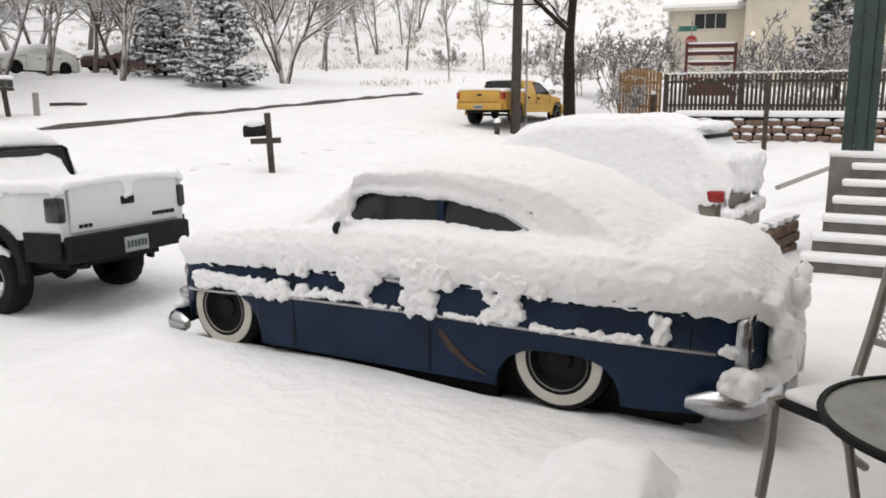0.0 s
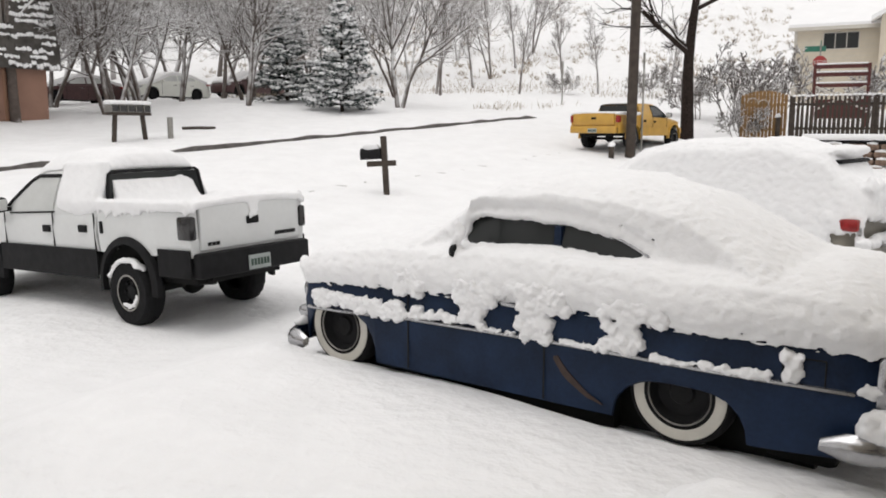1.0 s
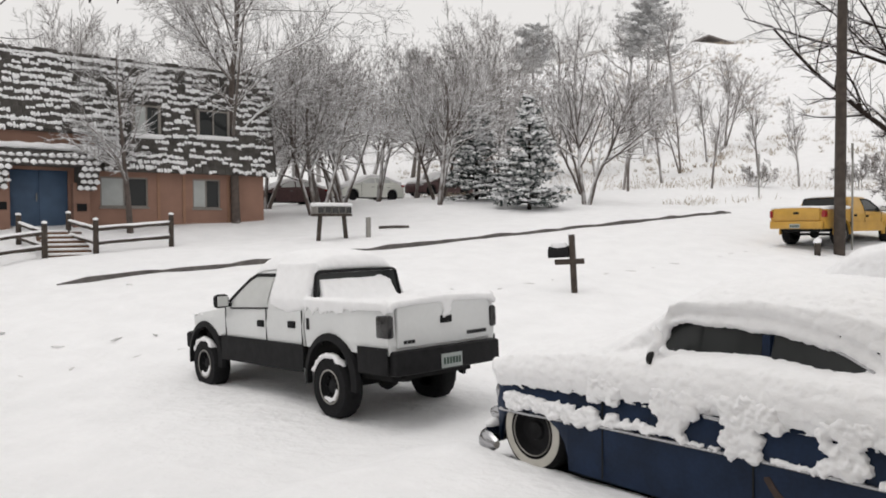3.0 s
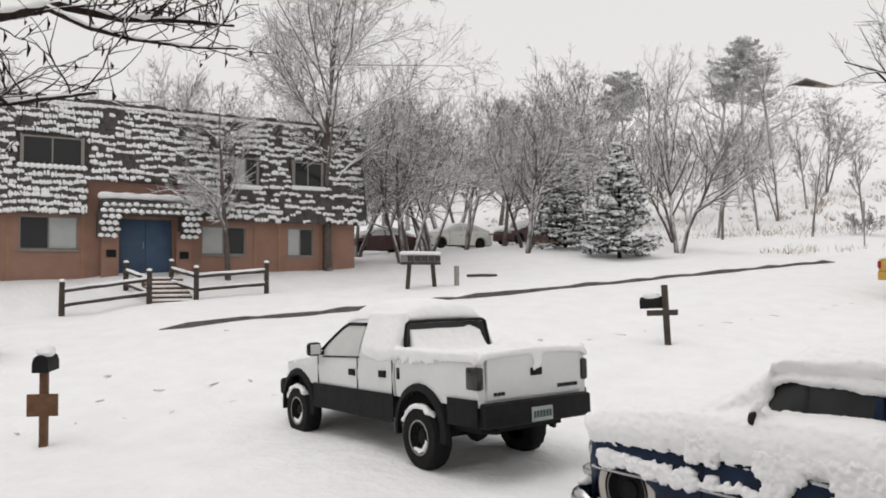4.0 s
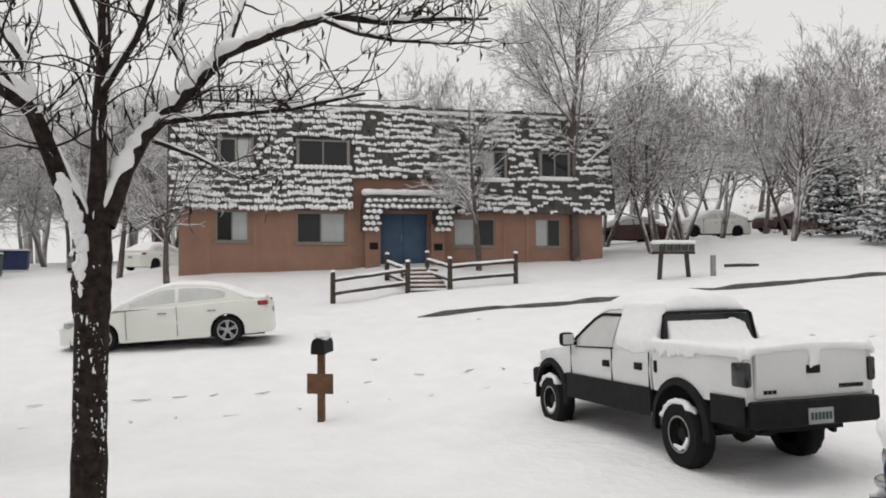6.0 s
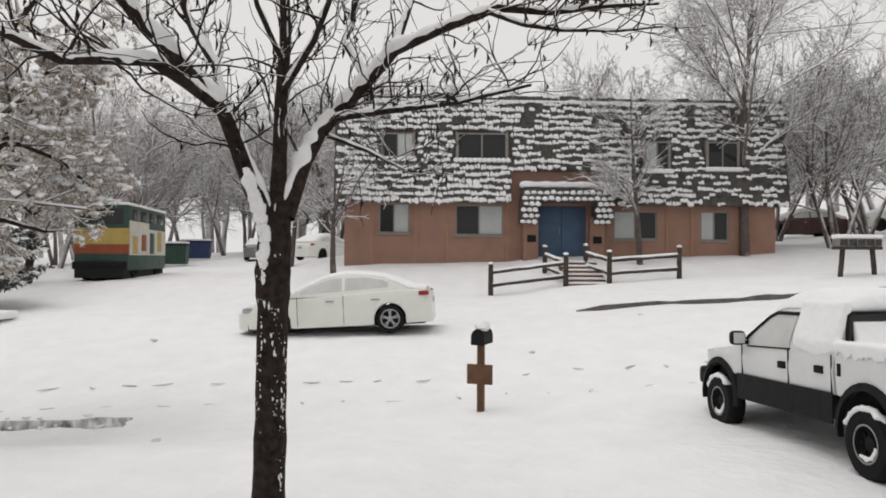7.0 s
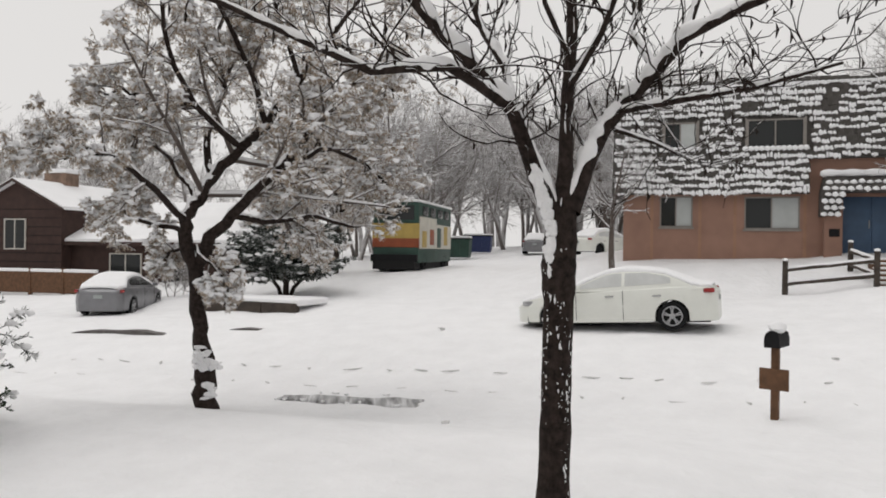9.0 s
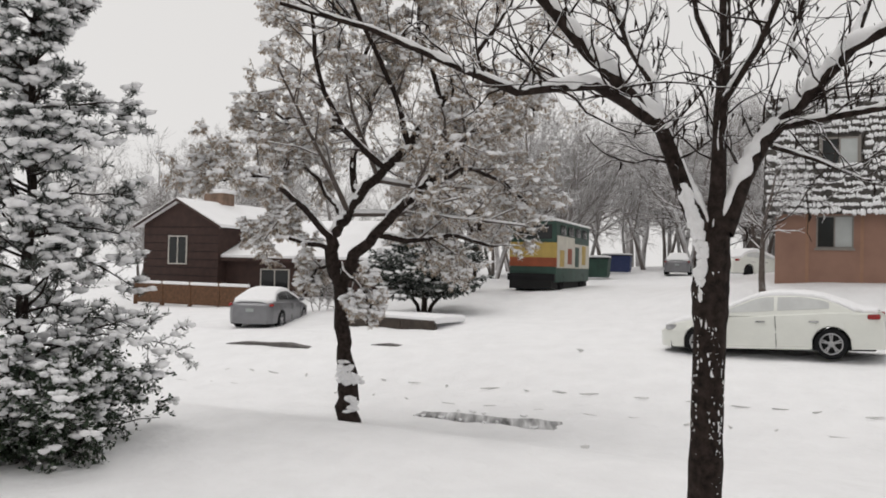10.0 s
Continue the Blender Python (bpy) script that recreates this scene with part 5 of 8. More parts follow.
# ---- the cream house, gate, picket fence and stone wall up the street ----
def cream_house():
    x, y = 6.5, 53.5
    m = pose(x, y, ground(x, y) - 1.05, 0, 0, -12)
    h = thing("cream_house", m, "cream two-storey house with snow on its roofs", "house")
    part("wall", boxes((0, 4.5, 0, 9, 0, 5.35)), CREAM, h)
    part("wall", boxes((4.5, 12.5, -1.4, 9, 0, 5.7)), CREAM, h)
    bm = bmesh.new()
    skin(bm, [[(xx, -0.55, 5.25), (xx, 4.5, 7.6), (xx, 4.5, 7.85), (xx, -0.55, 5.55)] for xx in (-0.4, 4.9)], closed=True)
    part("roof", bm, SNOW, h, "snow-covered roof")
    part("fascia", boxes((-0.4, 4.9, -0.60, -0.55, 5.16, 5.36)), WHITETRIM, h)
    bm = bmesh.new()
    gable(bm, 4.5, 12.5, -1.4, 9, 5.7, 2.2, 0.5, 0.25)
    part("roof", bm, SNOW, h, "snow-covered gable")
    bm = bmesh.new()
    skin(bm, [[(4.5, yy, 5.7), (12.5, yy, 5.7), (8.5, yy, 7.9)] for yy in (-1.4, -1.2)], closed=True)
    part("gable_wall", bm, CREAM, h)
    for k in range(20):
        zz = 1.0 + 0.22 * k
        part("siding_board", boxes((0.08, 4.5, -0.018, 0.0, zz, zz + 0.018)), WHITETRIM, h)
    window_unit(h, 1.5, 3.45, 4.05, 5.05, -0.04, panes=3, frame_mat=WHITETRIM)
    window_unit(h, 8.4, 10.2, 4.1, 5.15, -1.44, panes=2, frame_mat=WHITETRIM)
    part("corner_board", boxes((-0.08, 0.08, -0.08, 0.08, 0, 5.35)), WHITETRIM, h)
    bm = bmesh.new()
    lump(bm, 5.0, -1.5, 3.6, 0.07, 0.07, 0.10, 2, 2, 0.02)
    p = part("wall_lamp", bm, WHITETRIM, h, "lit wall lamp")
    glow = bpy.data.materials.new("warm_bulb")
    glow.use_nodes = True
    e = glow.node_tree.nodes["Principled BSDF"]
    e.inputs["Emission Color"].default_value, e.inputs["Emission Strength"].default_value = (1, 0.62, 0.35, 1), 2.0
    p.data.materials[0] = glow


cream_house()


def picket_run():
    a, c = Vector((3.75, 31.2, 0)), Vector((14.2, 28.2, 0))
    d = (c - a)
    ang = math.degrees(math.atan2(d.y, d.x))
    z0 = 1.72
    m = pose(a.x, a.y, z0, 0, 0, ang)
    f = thing("picket_fence", m, "dark weathered board fence with snow along its top", "fence")
    rnd = random.Random(3)
    one = bmesh.new()
    box(one, -0.065, 0.065, -0.012, 0.012, 0, 1.0)
    for v in one.verts:
        if v.co.z > 0.9 and abs(v.co.x) > 0.05:
            v.co.x *= 0.55
    me = finish(one, "picket", FENCEWOOD)
    cap = bmesh.new()
    lump(cap, 0, 0, 0, 0.075, 0.06, 0.05, 2, 1)
    cme = finish(cap, "picket_snow", CLUMP)
    n = int(d.length / 0.148)
    for k in range(n):
        x, hgt = 0.1 + 0.148 * k, 1.5 + rnd.uniform(-0.02, 0.02)
        shared("picket", me, f, Matrix.Translation((x, 0, 0.05)) @ Matrix.Rotation(rnd.uniform(-0.012, 0.012), 4, "Y") @ Matrix.Diagonal((1, 1, hgt, 1)))
        tagged(shared("picket_snow", cme, None, m @ Matrix.Translation((x, 0, hgt + 0.06))), "small snow cap on a fence picket", "snow", "picket snow caps")
    for z in (0.35, 1.2):
        part("fence_rail", boxes((0, d.length, 0.015, 0.06, z, z + 0.09)), FENCEWOOD, f)
    for k in range(5):
        part("post", boxes((k * d.length / 4 - 0.05, k * d.length / 4 + 0.05, 0.02, 0.12, -0.5, 1.55)), FENCEWOOD, f)
    # tan gate panel
    gm = pose(a.x - 1.62, a.y + 0.9, z0, 0, 0, -12)
    g = thing("wooden_gate", gm, "tan vertical-board gate panel with an arched top", "gate")
    for k in range(13):
        hgt = 1.62 + 0.16 * math.sin(math.pi * k / 12)
        part("board", boxes((0.125 * k, 0.125 * k + 0.105, -0.012, 0.012, 0.05, hgt), bev=0.004), TANWOOD, g)
    part("gate_rail", boxes((0, 1.6, 0.014, 0.06, 0.3, 0.4)), TANWOOD, g)
    part("gate_rail", boxes((0, 1.6, 0.014, 0.06, 1.2, 1.3)), TANWOOD, g)
    bm = bmesh.new()
    tube(bm, [(0.4 + 0.18 * math.cos(t), -0.03, 1.35 + 0.16 * math.sin(t)) for t in steps(0, math.pi, 10)], 0.018, 6)
    part("arch_ornament", bm, WHITETRIM, g)
    bm = bmesh.new()
    tube(bm, [(0.78 + 0.18 * math.cos(t), -0.03, 1.28 + 0.16 * math.sin(t)) for t in steps(0, math.pi, 10)], 0.018, 6)
    part("arch_ornament", bm, WHITETRIM, g)
    # stone retaining wall below
    wm = pose(3.8, 27.85, 0.0, 0, 0, ang - 5)
    wz = 0.96
    w = thing("stone_wall", wm, "low stone retaining wall with snow on the ledges", "wall")
    part("core", boxes((0, 8.0, 0.22, 0.45, wz - 0.4, wz + 0.78)), DARK, w)
    sm_me = []
    for s in range(4):
        bm = bmesh.new()
        box(bm, -0.5, 0.5, -0.5, 0.5, -0.5, 0.5)
        bmesh.ops.bevel(bm, geom=bm.edges[:], offset=0.12, segments=1, affect="EDGES")
        for v in bm.verts:
            v.co += Vector((noise.noise(v.co * 3 + Vector((s, 0, 0))), noise.noise(v.co * 3 + Vector((0, s, 9))), 0)) * 0.08
        sm_me.append(finish(bm, "stone", STONE))
    lumpme = bmesh.new()
    lump(lumpme, 0, 0, 0, 1, 1, 1, 5, 1)
    lme = finish(lumpme, "ledge_snow", CLUMP)
    for r in range(4):
        x = -0.1 + 0.2 * (r % 2)
        while x < 7.8:
            l = rnd.uniform(0.35, 0.62)
            shared("stone", rnd.choice(sm_me), w, Matrix.Translation((x + l / 2, 0.02 + 0.07 * r + rnd.uniform(-0.02, 0.02), wz - 0.12 + 0.235 * r)) @ Matrix.Diagonal((l - 0.04, 0.26, 0.19, 1)))
            if rnd.random() < 0.85:
                tagged(shared("ledge_snow", lme, None, wm @ Matrix.Translation((x + l / 2, -0.01 + 0.05 * r, wz - 0.01 + 0.235 * r)) @ Matrix.Diagonal((l * 0.46, 0.09, 0.05, 1))), "snow lump on a wall stone", "snow", "wall ledge snow")
            x += l
    s = part("wall_snow", boxes((-0.1, 8.1, 0.0, 1.6, wz + 0.80, wz + 0.98), bev=0.06), SNOW)
    s.matrix_world = wm
    tagged(s, "deep snow on top of the stone wall", "snow")


picket_run()


def red_deck():
    x, y = 5.1, 35.6
    m = pose(x, y, 2.35, 0, 0, -8) @ Matrix.Diagonal((0.75, 0.75, 0.85, 1))
    d = thing("red_gate_frame", m, "dark red timber frame with crossed braces and snow", "fence")
    for xx in (0, 2.6):
        part("post", boxes((xx - 0.08, xx + 0.08, -0.08, 0.08, -0.2, 2.75), bev=0.01), REDWOOD, d)
    for z in (1.75, 2.25, 2.62):
        part("crossbar", boxes((0.08, 2.52, -0.04, 0.04, z - 0.09, z + 0.09)), REDWOOD, d)
        s = part("bar_snow", boxes((0.05, 2.55, -0.07, 0.07, z + 0.09, z + 0.17), bev=0.03), SNOW)
        s.matrix_world = m
        tagged(s, "snow along a red crossbar", "snow", "gate frame snow")
    for a, c in (((0.1, 0.6), (2.5, 1.7)), ((2.5, 0.6), (0.1, 1.7))):
        bm = bmesh.new()
        tube(bm, [(a[0], -0.05, a[1]), (c[0], -0.05, c[1])], 0.05, 4)
        part("brace", bm, WHITETRIM, d, "snow-crusted brace")
    part("backing", boxes((0.1, 2.5, 0.05, 0.10, 0.2, 1.1)), REDWOOD, d)


red_deck()


def far_hill_house():
    x, y = -35.0, 138.0
    m = pose(x, y, ground(x, y) - 2.6, 0, 0, 20) @ Matrix.Diagonal((0.75, 0.75, 0.9, 1))
    h = thing("hilltop_house", m, "grey-brown roofed house on the snowy hilltop", "house")
    part("wall", boxes((0, 20, 0, 10, -2, 3)), CREAM, h)
    bm = bmesh.new()
    gable(bm, 0, 20, 0, 10, 3, 3.2, 1.0, 0.3)
    part("roof", bm, ROOFBROWN, h)


far_hill_house()


# ---- the painted bus in the side street, bins ----
def old_bus():
    x, y = -33.55, 0.98
    m = pose(x, y, ground(x, y) - 0.05, 0, 0, 180 - 18)
    b = thing("bus", m, "old box bus in green, yellow and orange bands", "bus")
    # local x points away down the street; the tail faces the viewer
    part("body", boxes((0, 6.4, -1.0, 1.0, 0.40, 1.05), bev=0.03), BUSGREEN, b, "dark green lower body")
    part("band", boxes((-0.01, 6.4, -1.005, 1.005, 1.05, 1.42)), BUSRED, b, "orange band")
    part("band", boxes((-0.02, 6.4, -1.01, 1.01, 1.42, 2.05)), BUSYELLOW, b, "yellow band")
    part("upper_body", boxes((0, 6.4, -1.0, 1.0, 2.05, 2.95), bev=0.05), BUSGREEN, b, "dark green upper body")
    part("roof", boxes((-0.1, 6.5, -1.05, 1.05, 2.95, 3.05), bev=0.045), SNOW, b, "snow-covered bus roof")
    for s in (1, -1):
        part("side_panel", boxes((0.1, 3.2, s * 1.015 - 0.012, s * 1.015 + 0.012, 1.0, 2.35)), BUSWHITE, b, "white painted side panel")
        part("side_panel", boxes((3.2, 6.3, s * 1.015 - 0.012, s * 1.015 + 0.012, 1.0, 2.1)), BUSWHITE, b, "white painted side panel")
        for k, tint in enumerate((BUSYELLOW, BUSRED, BUSGREEN, BUSYELLOW)):
            part("painted_figure", boxes((0.5 + 1.4 * k, 1.3 + 1.4 * k, s * 1.028 - 0.006, s * 1.028 + 0.006, 1.05 + 0.12 * (k % 2), 1.75 + 0.1 * k), bev=0.005), tint, b, "bright painted shape")
        for k in range(4):
            part("window", boxes((0.6 + 1.4 * k, 1.6 + 1.4 * k, s * 1.02 - 0.014, s * 1.02 + 0.014, 2.40, 2.80), bev=0.005), GLASS, b)
        for x0 in (1.1, 5.0):
            wheel(b, x0, s * 0.86, 0.42, 0.42, 0.28, s, 0.22, "steel")
    part("rear_window", boxes((-0.03, 0.0, -0.8, 0.8, 2.2, 2.8)), GLASS, b)
    part("chassis", boxes((-0.3, 6.4, -0.9, 0.9, 0.12, 0.5)), DARK, b)
    part("rear_bumper", boxes((-0.3, -0.05, -1.0, 1.0, 0.45, 0.75), bev=0.03), BLACK, b)


old_bus()


def bin_box(u, v, mat, label, w, h):
    m = put(u, v, 10, 0)
    d = thing("dumpster", m, label, "dumpster", "bins down the side street")
    bm = boxes((-w / 2, w / 2, -0.7, 0.7, 0.12, h))
    for q in bm.verts:
        if q.co.z < 0.5:
            q.co.x *= 0.9
    part("bin", bm, mat, d)
    for k in range(4):
        part("rib", boxes((-w / 2 + 0.05 + k * (w - 0.16) / 3, -w / 2 + 0.11 + k * (w - 0.16) / 3, -0.75, 0.75, 0.3, h - 0.05)), mat, d)
    part("lid", boxes((-w / 2 - 0.05, w / 2 + 0.05, -0.78, 0.78, h, h + 0.08), bev=0.02), BLACK, d)
    s = part("lid_snow", boxes((-w / 2, w / 2, -0.75, 0.75, h + 0.08, h + 0.22), bev=0.06), SNOW)
    s.matrix_world = m
    tagged(s, "snow on a bin lid", "snow")


bin_box(-16.7, 49.5, BUSGREEN, "dark green dumpster with a snowy lid", 1.9, 1.3)
bin_box(-19.0, 62, BINBLUE, "blue dumpster with a snowy lid", 2.2, 1.4)


# ---- trees ----
class Wood:
    """Collects tapered limbs, leaves and clumps as plain lists."""

    def __init__(self):
        self.v, self.f = [], []

    def limb(self, pts, radii, sides):
        side, prev = None, None
        n = len(pts)
        for i, p in enumerate(pts):
            d = pts[min(i + 1, n - 1)] - pts[max(i - 1, 0)]
            d = d.normalized() if d.length > 1e-9 else Vector((0, 0, 1))
            if side is None:
                side = d.cross(Vector((0.31, 0.87, 0.21))).normalized()
            side = (side - d * side.dot(d))
            side = side.normalized() if side.length > 1e-6 else d.orthogonal().normalized()
            up = d.cross(side)
            o = len(self.v)
            for k in range(sides):
                a = 2 * math.pi * k / sides
                self.v.append(tuple(p + (side * math.cos(a) + up * math.sin(a)) * radii[i]))
            if prev is not None:
                for k in range(sides):
                    self.f.append((prev + k, prev + (k + 1) % sides, o + (k + 1) % sides, o + k))
            prev = o

    def leaf(self, p, d, w, length):
        d = d.normalized()
        s = d.cross(Vector((random.uniform(-1, 1), random.uniform(-1, 1), random.uniform(-1, 1)))).normalized() * w / 2
        o = len(self.v)
        mid = p + d * length * 0.5
        self.v += [tuple(p), tuple(mid + s), tuple(p + d * length), tuple(mid - s)]
        self.f.append((o, o + 1, o + 2, o + 3))

    def blob(self, p, rx, ry, rz, shape):
        o = len(self.v)
        k = random.uniform(0, 6.28)
        c, s = math.cos(k), math.sin(k)
        for q in shape[0]:
            x, y = q.x * rx, q.y * ry
            self.v.append((p.x + c * x - s * y, p.y + s * x + c * y, p.z + q.z * rz))
        self.f += [tuple(i + o for i in f) for f in shape[1]]

    def mesh(self, name, mat, smooth=True):
        me = bpy.data.meshes.new(name)
        me.from_pydata(self.v, [], self.f)
        me.materials.append(mat)
        if smooth:
            me.shade_smooth()
        return me


def blob_shape(seed, detail=1):
    bm = bmesh.new()
    lump(bm, 0, 0, 0, 1, 1, 1, seed, detail, 0.28)
    bm.verts.index_update()
    out = ([v.co.copy() for v in bm.verts], [tuple(v.index for v in f.verts) for f in bm.faces])
    bm.free()
    return out


BLOBS = [blob_shape(s) for s in (1, 4, 7)]


def bent(rnd, start, way, length, r0, r1, n, wobble, lift):
    """Points and radii of one crooked branch."""
    pts, rad = [start.copy()], [r0]
    d = way.normalized()
    for i in range(n):
        d = (d + Vector((rnd.gauss(0, wobble), rnd.gauss(0, wobble), rnd.gauss(0, wobble) + lift))).normalized()
        pts.append(pts[-1] + d * length / n)
        rad.append(r0 + (r1 - r0) * (i + 1) / n)
    return pts, rad


def sprout(rnd, wood, pts, rad, level, top, spec, ends=None, snow=None, fine=0.004):
    """Branches off a limb, down to fine twigs."""
    if level > top:
        return
    count, ratio, spread, lift = spec[level]
    total = sum((a - b).length for a, b in zip(pts, pts[1:]))
    for k in range(count):
        t = rnd.uniform(0.22 if level > 1 else 0.30, 1.0)
        i = min(len(pts) - 2, int(t * (len(pts) - 1)))
        fr = t * (len(pts) - 1) - i
        p = pts[i].lerp(pts[i + 1], fr)
        d = (pts[i + 1] - pts[i]).normalized()
        s = d.orthogonal().normalized()
        s = Matrix.Rotation(rnd.uniform(0, 6.283), 3, d) @ s
        a = radians(spread * rnd.uniform(0.6, 1.3))
        way = d * math.cos(a) + s * math.sin(a)
        ln = total * ratio * rnd.uniform(0.6, 1.2) * (1.15 - 0.5 * t)
        r = max(fine, (rad[i] + (rad[i + 1] - rad[i]) * fr) * rnd.uniform(0.45, 0.65))
        q, qr = bent(rnd, p, way, ln, r, max(fine * 0.65, r * 0.35), 3 if level < top else 1, 0.13, lift)
        wood.limb(q, qr, 5 if level == 1 else (4 if level == 2 else 3))
        if ends is not None and level >= top - 1:
            ends.append(q)
        if snow is not None:
            flat = 1.0 - 0.6 * abs((q[-1] - q[0]).normalized().z)
            snow.limb([a + Vector((0, 0, b * 0.9)) for a, b in zip(q, qr)], [(b * 0.8 + 0.005) * flat * rnd.uniform(0.6, 1.25) for b in qr], 3)
        sprout(rnd, wood, q, qr, level + 1, top, spec, ends, snow, fine)


def bare_tree(name, label, m, seed, height, radius, mat, spec, stems=1, lean=0.1, category="tree", group="bare trees", laden=True):
    rnd = random.Random(seed)
    t = thing(name, m, label, category, group)
    trunk, crown, snow = Wood(), Wood(), Wood()
    for s in range(stems):
        a = rnd.uniform(0, 6.28)
        k = 0.22 if stems > 1 else 0
        way = Vector((math.cos(a) * (lean + k), math.sin(a) * (lean + k), 1))
        pts, rad = bent(rnd, Vector((math.cos(a) * 0.1 * (stems - 1), math.sin(a) * 0.1 * (stems - 1), -0.3)), way, height * rnd.uniform(0.8, 1.0), radius * (1 if stems == 1 else 0.7), radius * 0.12, 9, 0.06, 0.05)
        trunk.limb(pts, rad, 8)
        sprout(rnd, crown, pts, rad, 1, 3, spec, None, snow if laden else None, 0.0075 if laden else 0.012)
    shared("trunk", trunk.mesh("trunk", TWIG if mat is PALETWIG else mat), t, Matrix())
    shared("crown", crown.mesh("crown", mat), t, Matrix())
    if laden:
        shared("crown_snow", snow.mesh("crown_snow", CLUMP), t, Matrix(), "snow lying along the branches")
    return t


SPREAD = {1: (14, 0.58, 56, 0.05), 2: (10, 0.5, 48, 0.04), 3: (6, 0.52, 46, 0.02)}
UPRIGHT = {1: (14, 0.52, 46, 0.10), 2: (9, 0.48, 44, 0.07), 3: (6, 0.52, 42, 0.04)}
SMALL = {1: (12, 0.56, 50, 0.04), 2: (7, 0.5, 44, 0.02), 3: (6, 0.5, 42, 0.0)}


def on(u, v):
    return put(u, v, 0, 0)


def place_copies(src, spots, seed):
    rnd = random.Random(seed)
    for u, v, k in spots:
        x, y = at(u, v)
        c = copy_thing(src, pose(x, y, ground(x, y), 0, 0, rnd.uniform(0, 360)))
        c.scale = (k * rnd.uniform(0.92, 1.08), k * rnd.uniform(0.92, 1.08), k)


# by the apartment block
bare_tree("tree", "slender bare young tree with snow on every twig", on(6.63, 27.0), 11, 6.6, 0.11, PALETWIG, {1: (24, 0.46, 55, 0.05), 2: (10, 0.46, 44, 0.04), 3: (8, 0.46, 42, 0.02)}, group="")
bare_tree("tree", "tall bare cottonwood with snowy twigs", on(10.7, 28.3), 18, 11.5, 0.17, PALETWIG, {1: (28, 0.58, 60, 0.05), 2: (14, 0.48, 48, 0.04), 3: (13, 0.44, 46, 0.02)}, lean=0.02, group="")
b1 = bare_tree("tree", "bare multi-stemmed tree with snowy branches", on(14.2, 28.6), 13, 6.6, 0.14, TWIG, SPREAD, stems=3)
b2 = bare_tree("tree", "bare spreading tree crusted with snow", on(20.3, 29.0), 14, 7.6, 0.16, TWIG, UPRIGHT, stems=2)
b3 = bare_tree("tree", "bare twin-trunked tree with snow on its limbs", on(26.8, 26.3), 15, 8.2, 0.17, TWIG, UPRIGHT, stems=2)
b4 = bare_tree("tree", "small bare tree with snowy spreading twigs", on(-3.6, 26.3), 16, 5.2, 0.12, TWIG, SMALL)
place_copies(b1, [(18.0, 34.0, 1.0), (12.6, 31.8, 0.9), (24.5, 35, 1.05), (15.8, 38, 1.1)], 1)
place_copies(b2, [(17.0, 31.5, 0.95), (31.5, 31, 0.85), (22.5, 38, 1.1)], 11)
place_copies(b4, [(-5.6, 29.0, 1.1), (-6.8, 32, 1.2)], 2)
# trees farther off, snowfall haze painted into their paler twig colours
f1 = bare_tree("tree", "distant bare tree, snowy and paled by painted haze", on(22, 48), 21, 10.5, 0.20, FARTWIG, UPRIGHT, stems=2, group="distant frosted trees", laden=False)
f2 = bare_tree("tree", "distant bare tree, snowy and paled by painted haze", on(30, 52), 22, 11.0, 0.22, FARTWIG, SPREAD, group="distant frosted trees", laden=False)
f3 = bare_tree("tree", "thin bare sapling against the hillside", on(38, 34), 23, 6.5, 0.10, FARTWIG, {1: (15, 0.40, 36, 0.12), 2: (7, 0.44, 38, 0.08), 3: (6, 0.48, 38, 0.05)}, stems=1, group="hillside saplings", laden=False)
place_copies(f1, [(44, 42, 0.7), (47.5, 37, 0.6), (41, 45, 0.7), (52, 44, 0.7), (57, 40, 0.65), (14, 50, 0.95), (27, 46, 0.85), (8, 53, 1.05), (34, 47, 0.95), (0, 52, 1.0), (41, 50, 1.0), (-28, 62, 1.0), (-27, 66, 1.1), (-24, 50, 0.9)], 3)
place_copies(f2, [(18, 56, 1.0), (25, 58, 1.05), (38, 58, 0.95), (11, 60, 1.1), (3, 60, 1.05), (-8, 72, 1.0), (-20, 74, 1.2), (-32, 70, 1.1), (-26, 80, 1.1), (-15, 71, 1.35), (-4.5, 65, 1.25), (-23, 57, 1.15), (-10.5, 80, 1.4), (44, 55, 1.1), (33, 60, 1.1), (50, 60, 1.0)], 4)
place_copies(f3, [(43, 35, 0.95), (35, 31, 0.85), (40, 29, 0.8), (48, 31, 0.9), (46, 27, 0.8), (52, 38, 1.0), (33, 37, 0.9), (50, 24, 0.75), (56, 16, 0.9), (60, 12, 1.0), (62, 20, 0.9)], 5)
h1 = bare_tree("tree", "far tree, snowfall haze painted into its pale twigs", on(30, 80), 31, 12, 0.25, HAZETWIG, SPREAD, group="hazy far trees", laden=False)
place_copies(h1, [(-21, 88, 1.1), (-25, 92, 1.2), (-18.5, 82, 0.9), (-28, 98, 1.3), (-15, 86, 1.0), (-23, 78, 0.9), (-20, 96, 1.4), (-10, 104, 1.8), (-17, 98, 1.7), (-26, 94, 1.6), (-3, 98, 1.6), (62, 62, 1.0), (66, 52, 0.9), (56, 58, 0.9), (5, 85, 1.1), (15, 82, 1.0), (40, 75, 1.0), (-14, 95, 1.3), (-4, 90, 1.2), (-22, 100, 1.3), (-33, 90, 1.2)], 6)
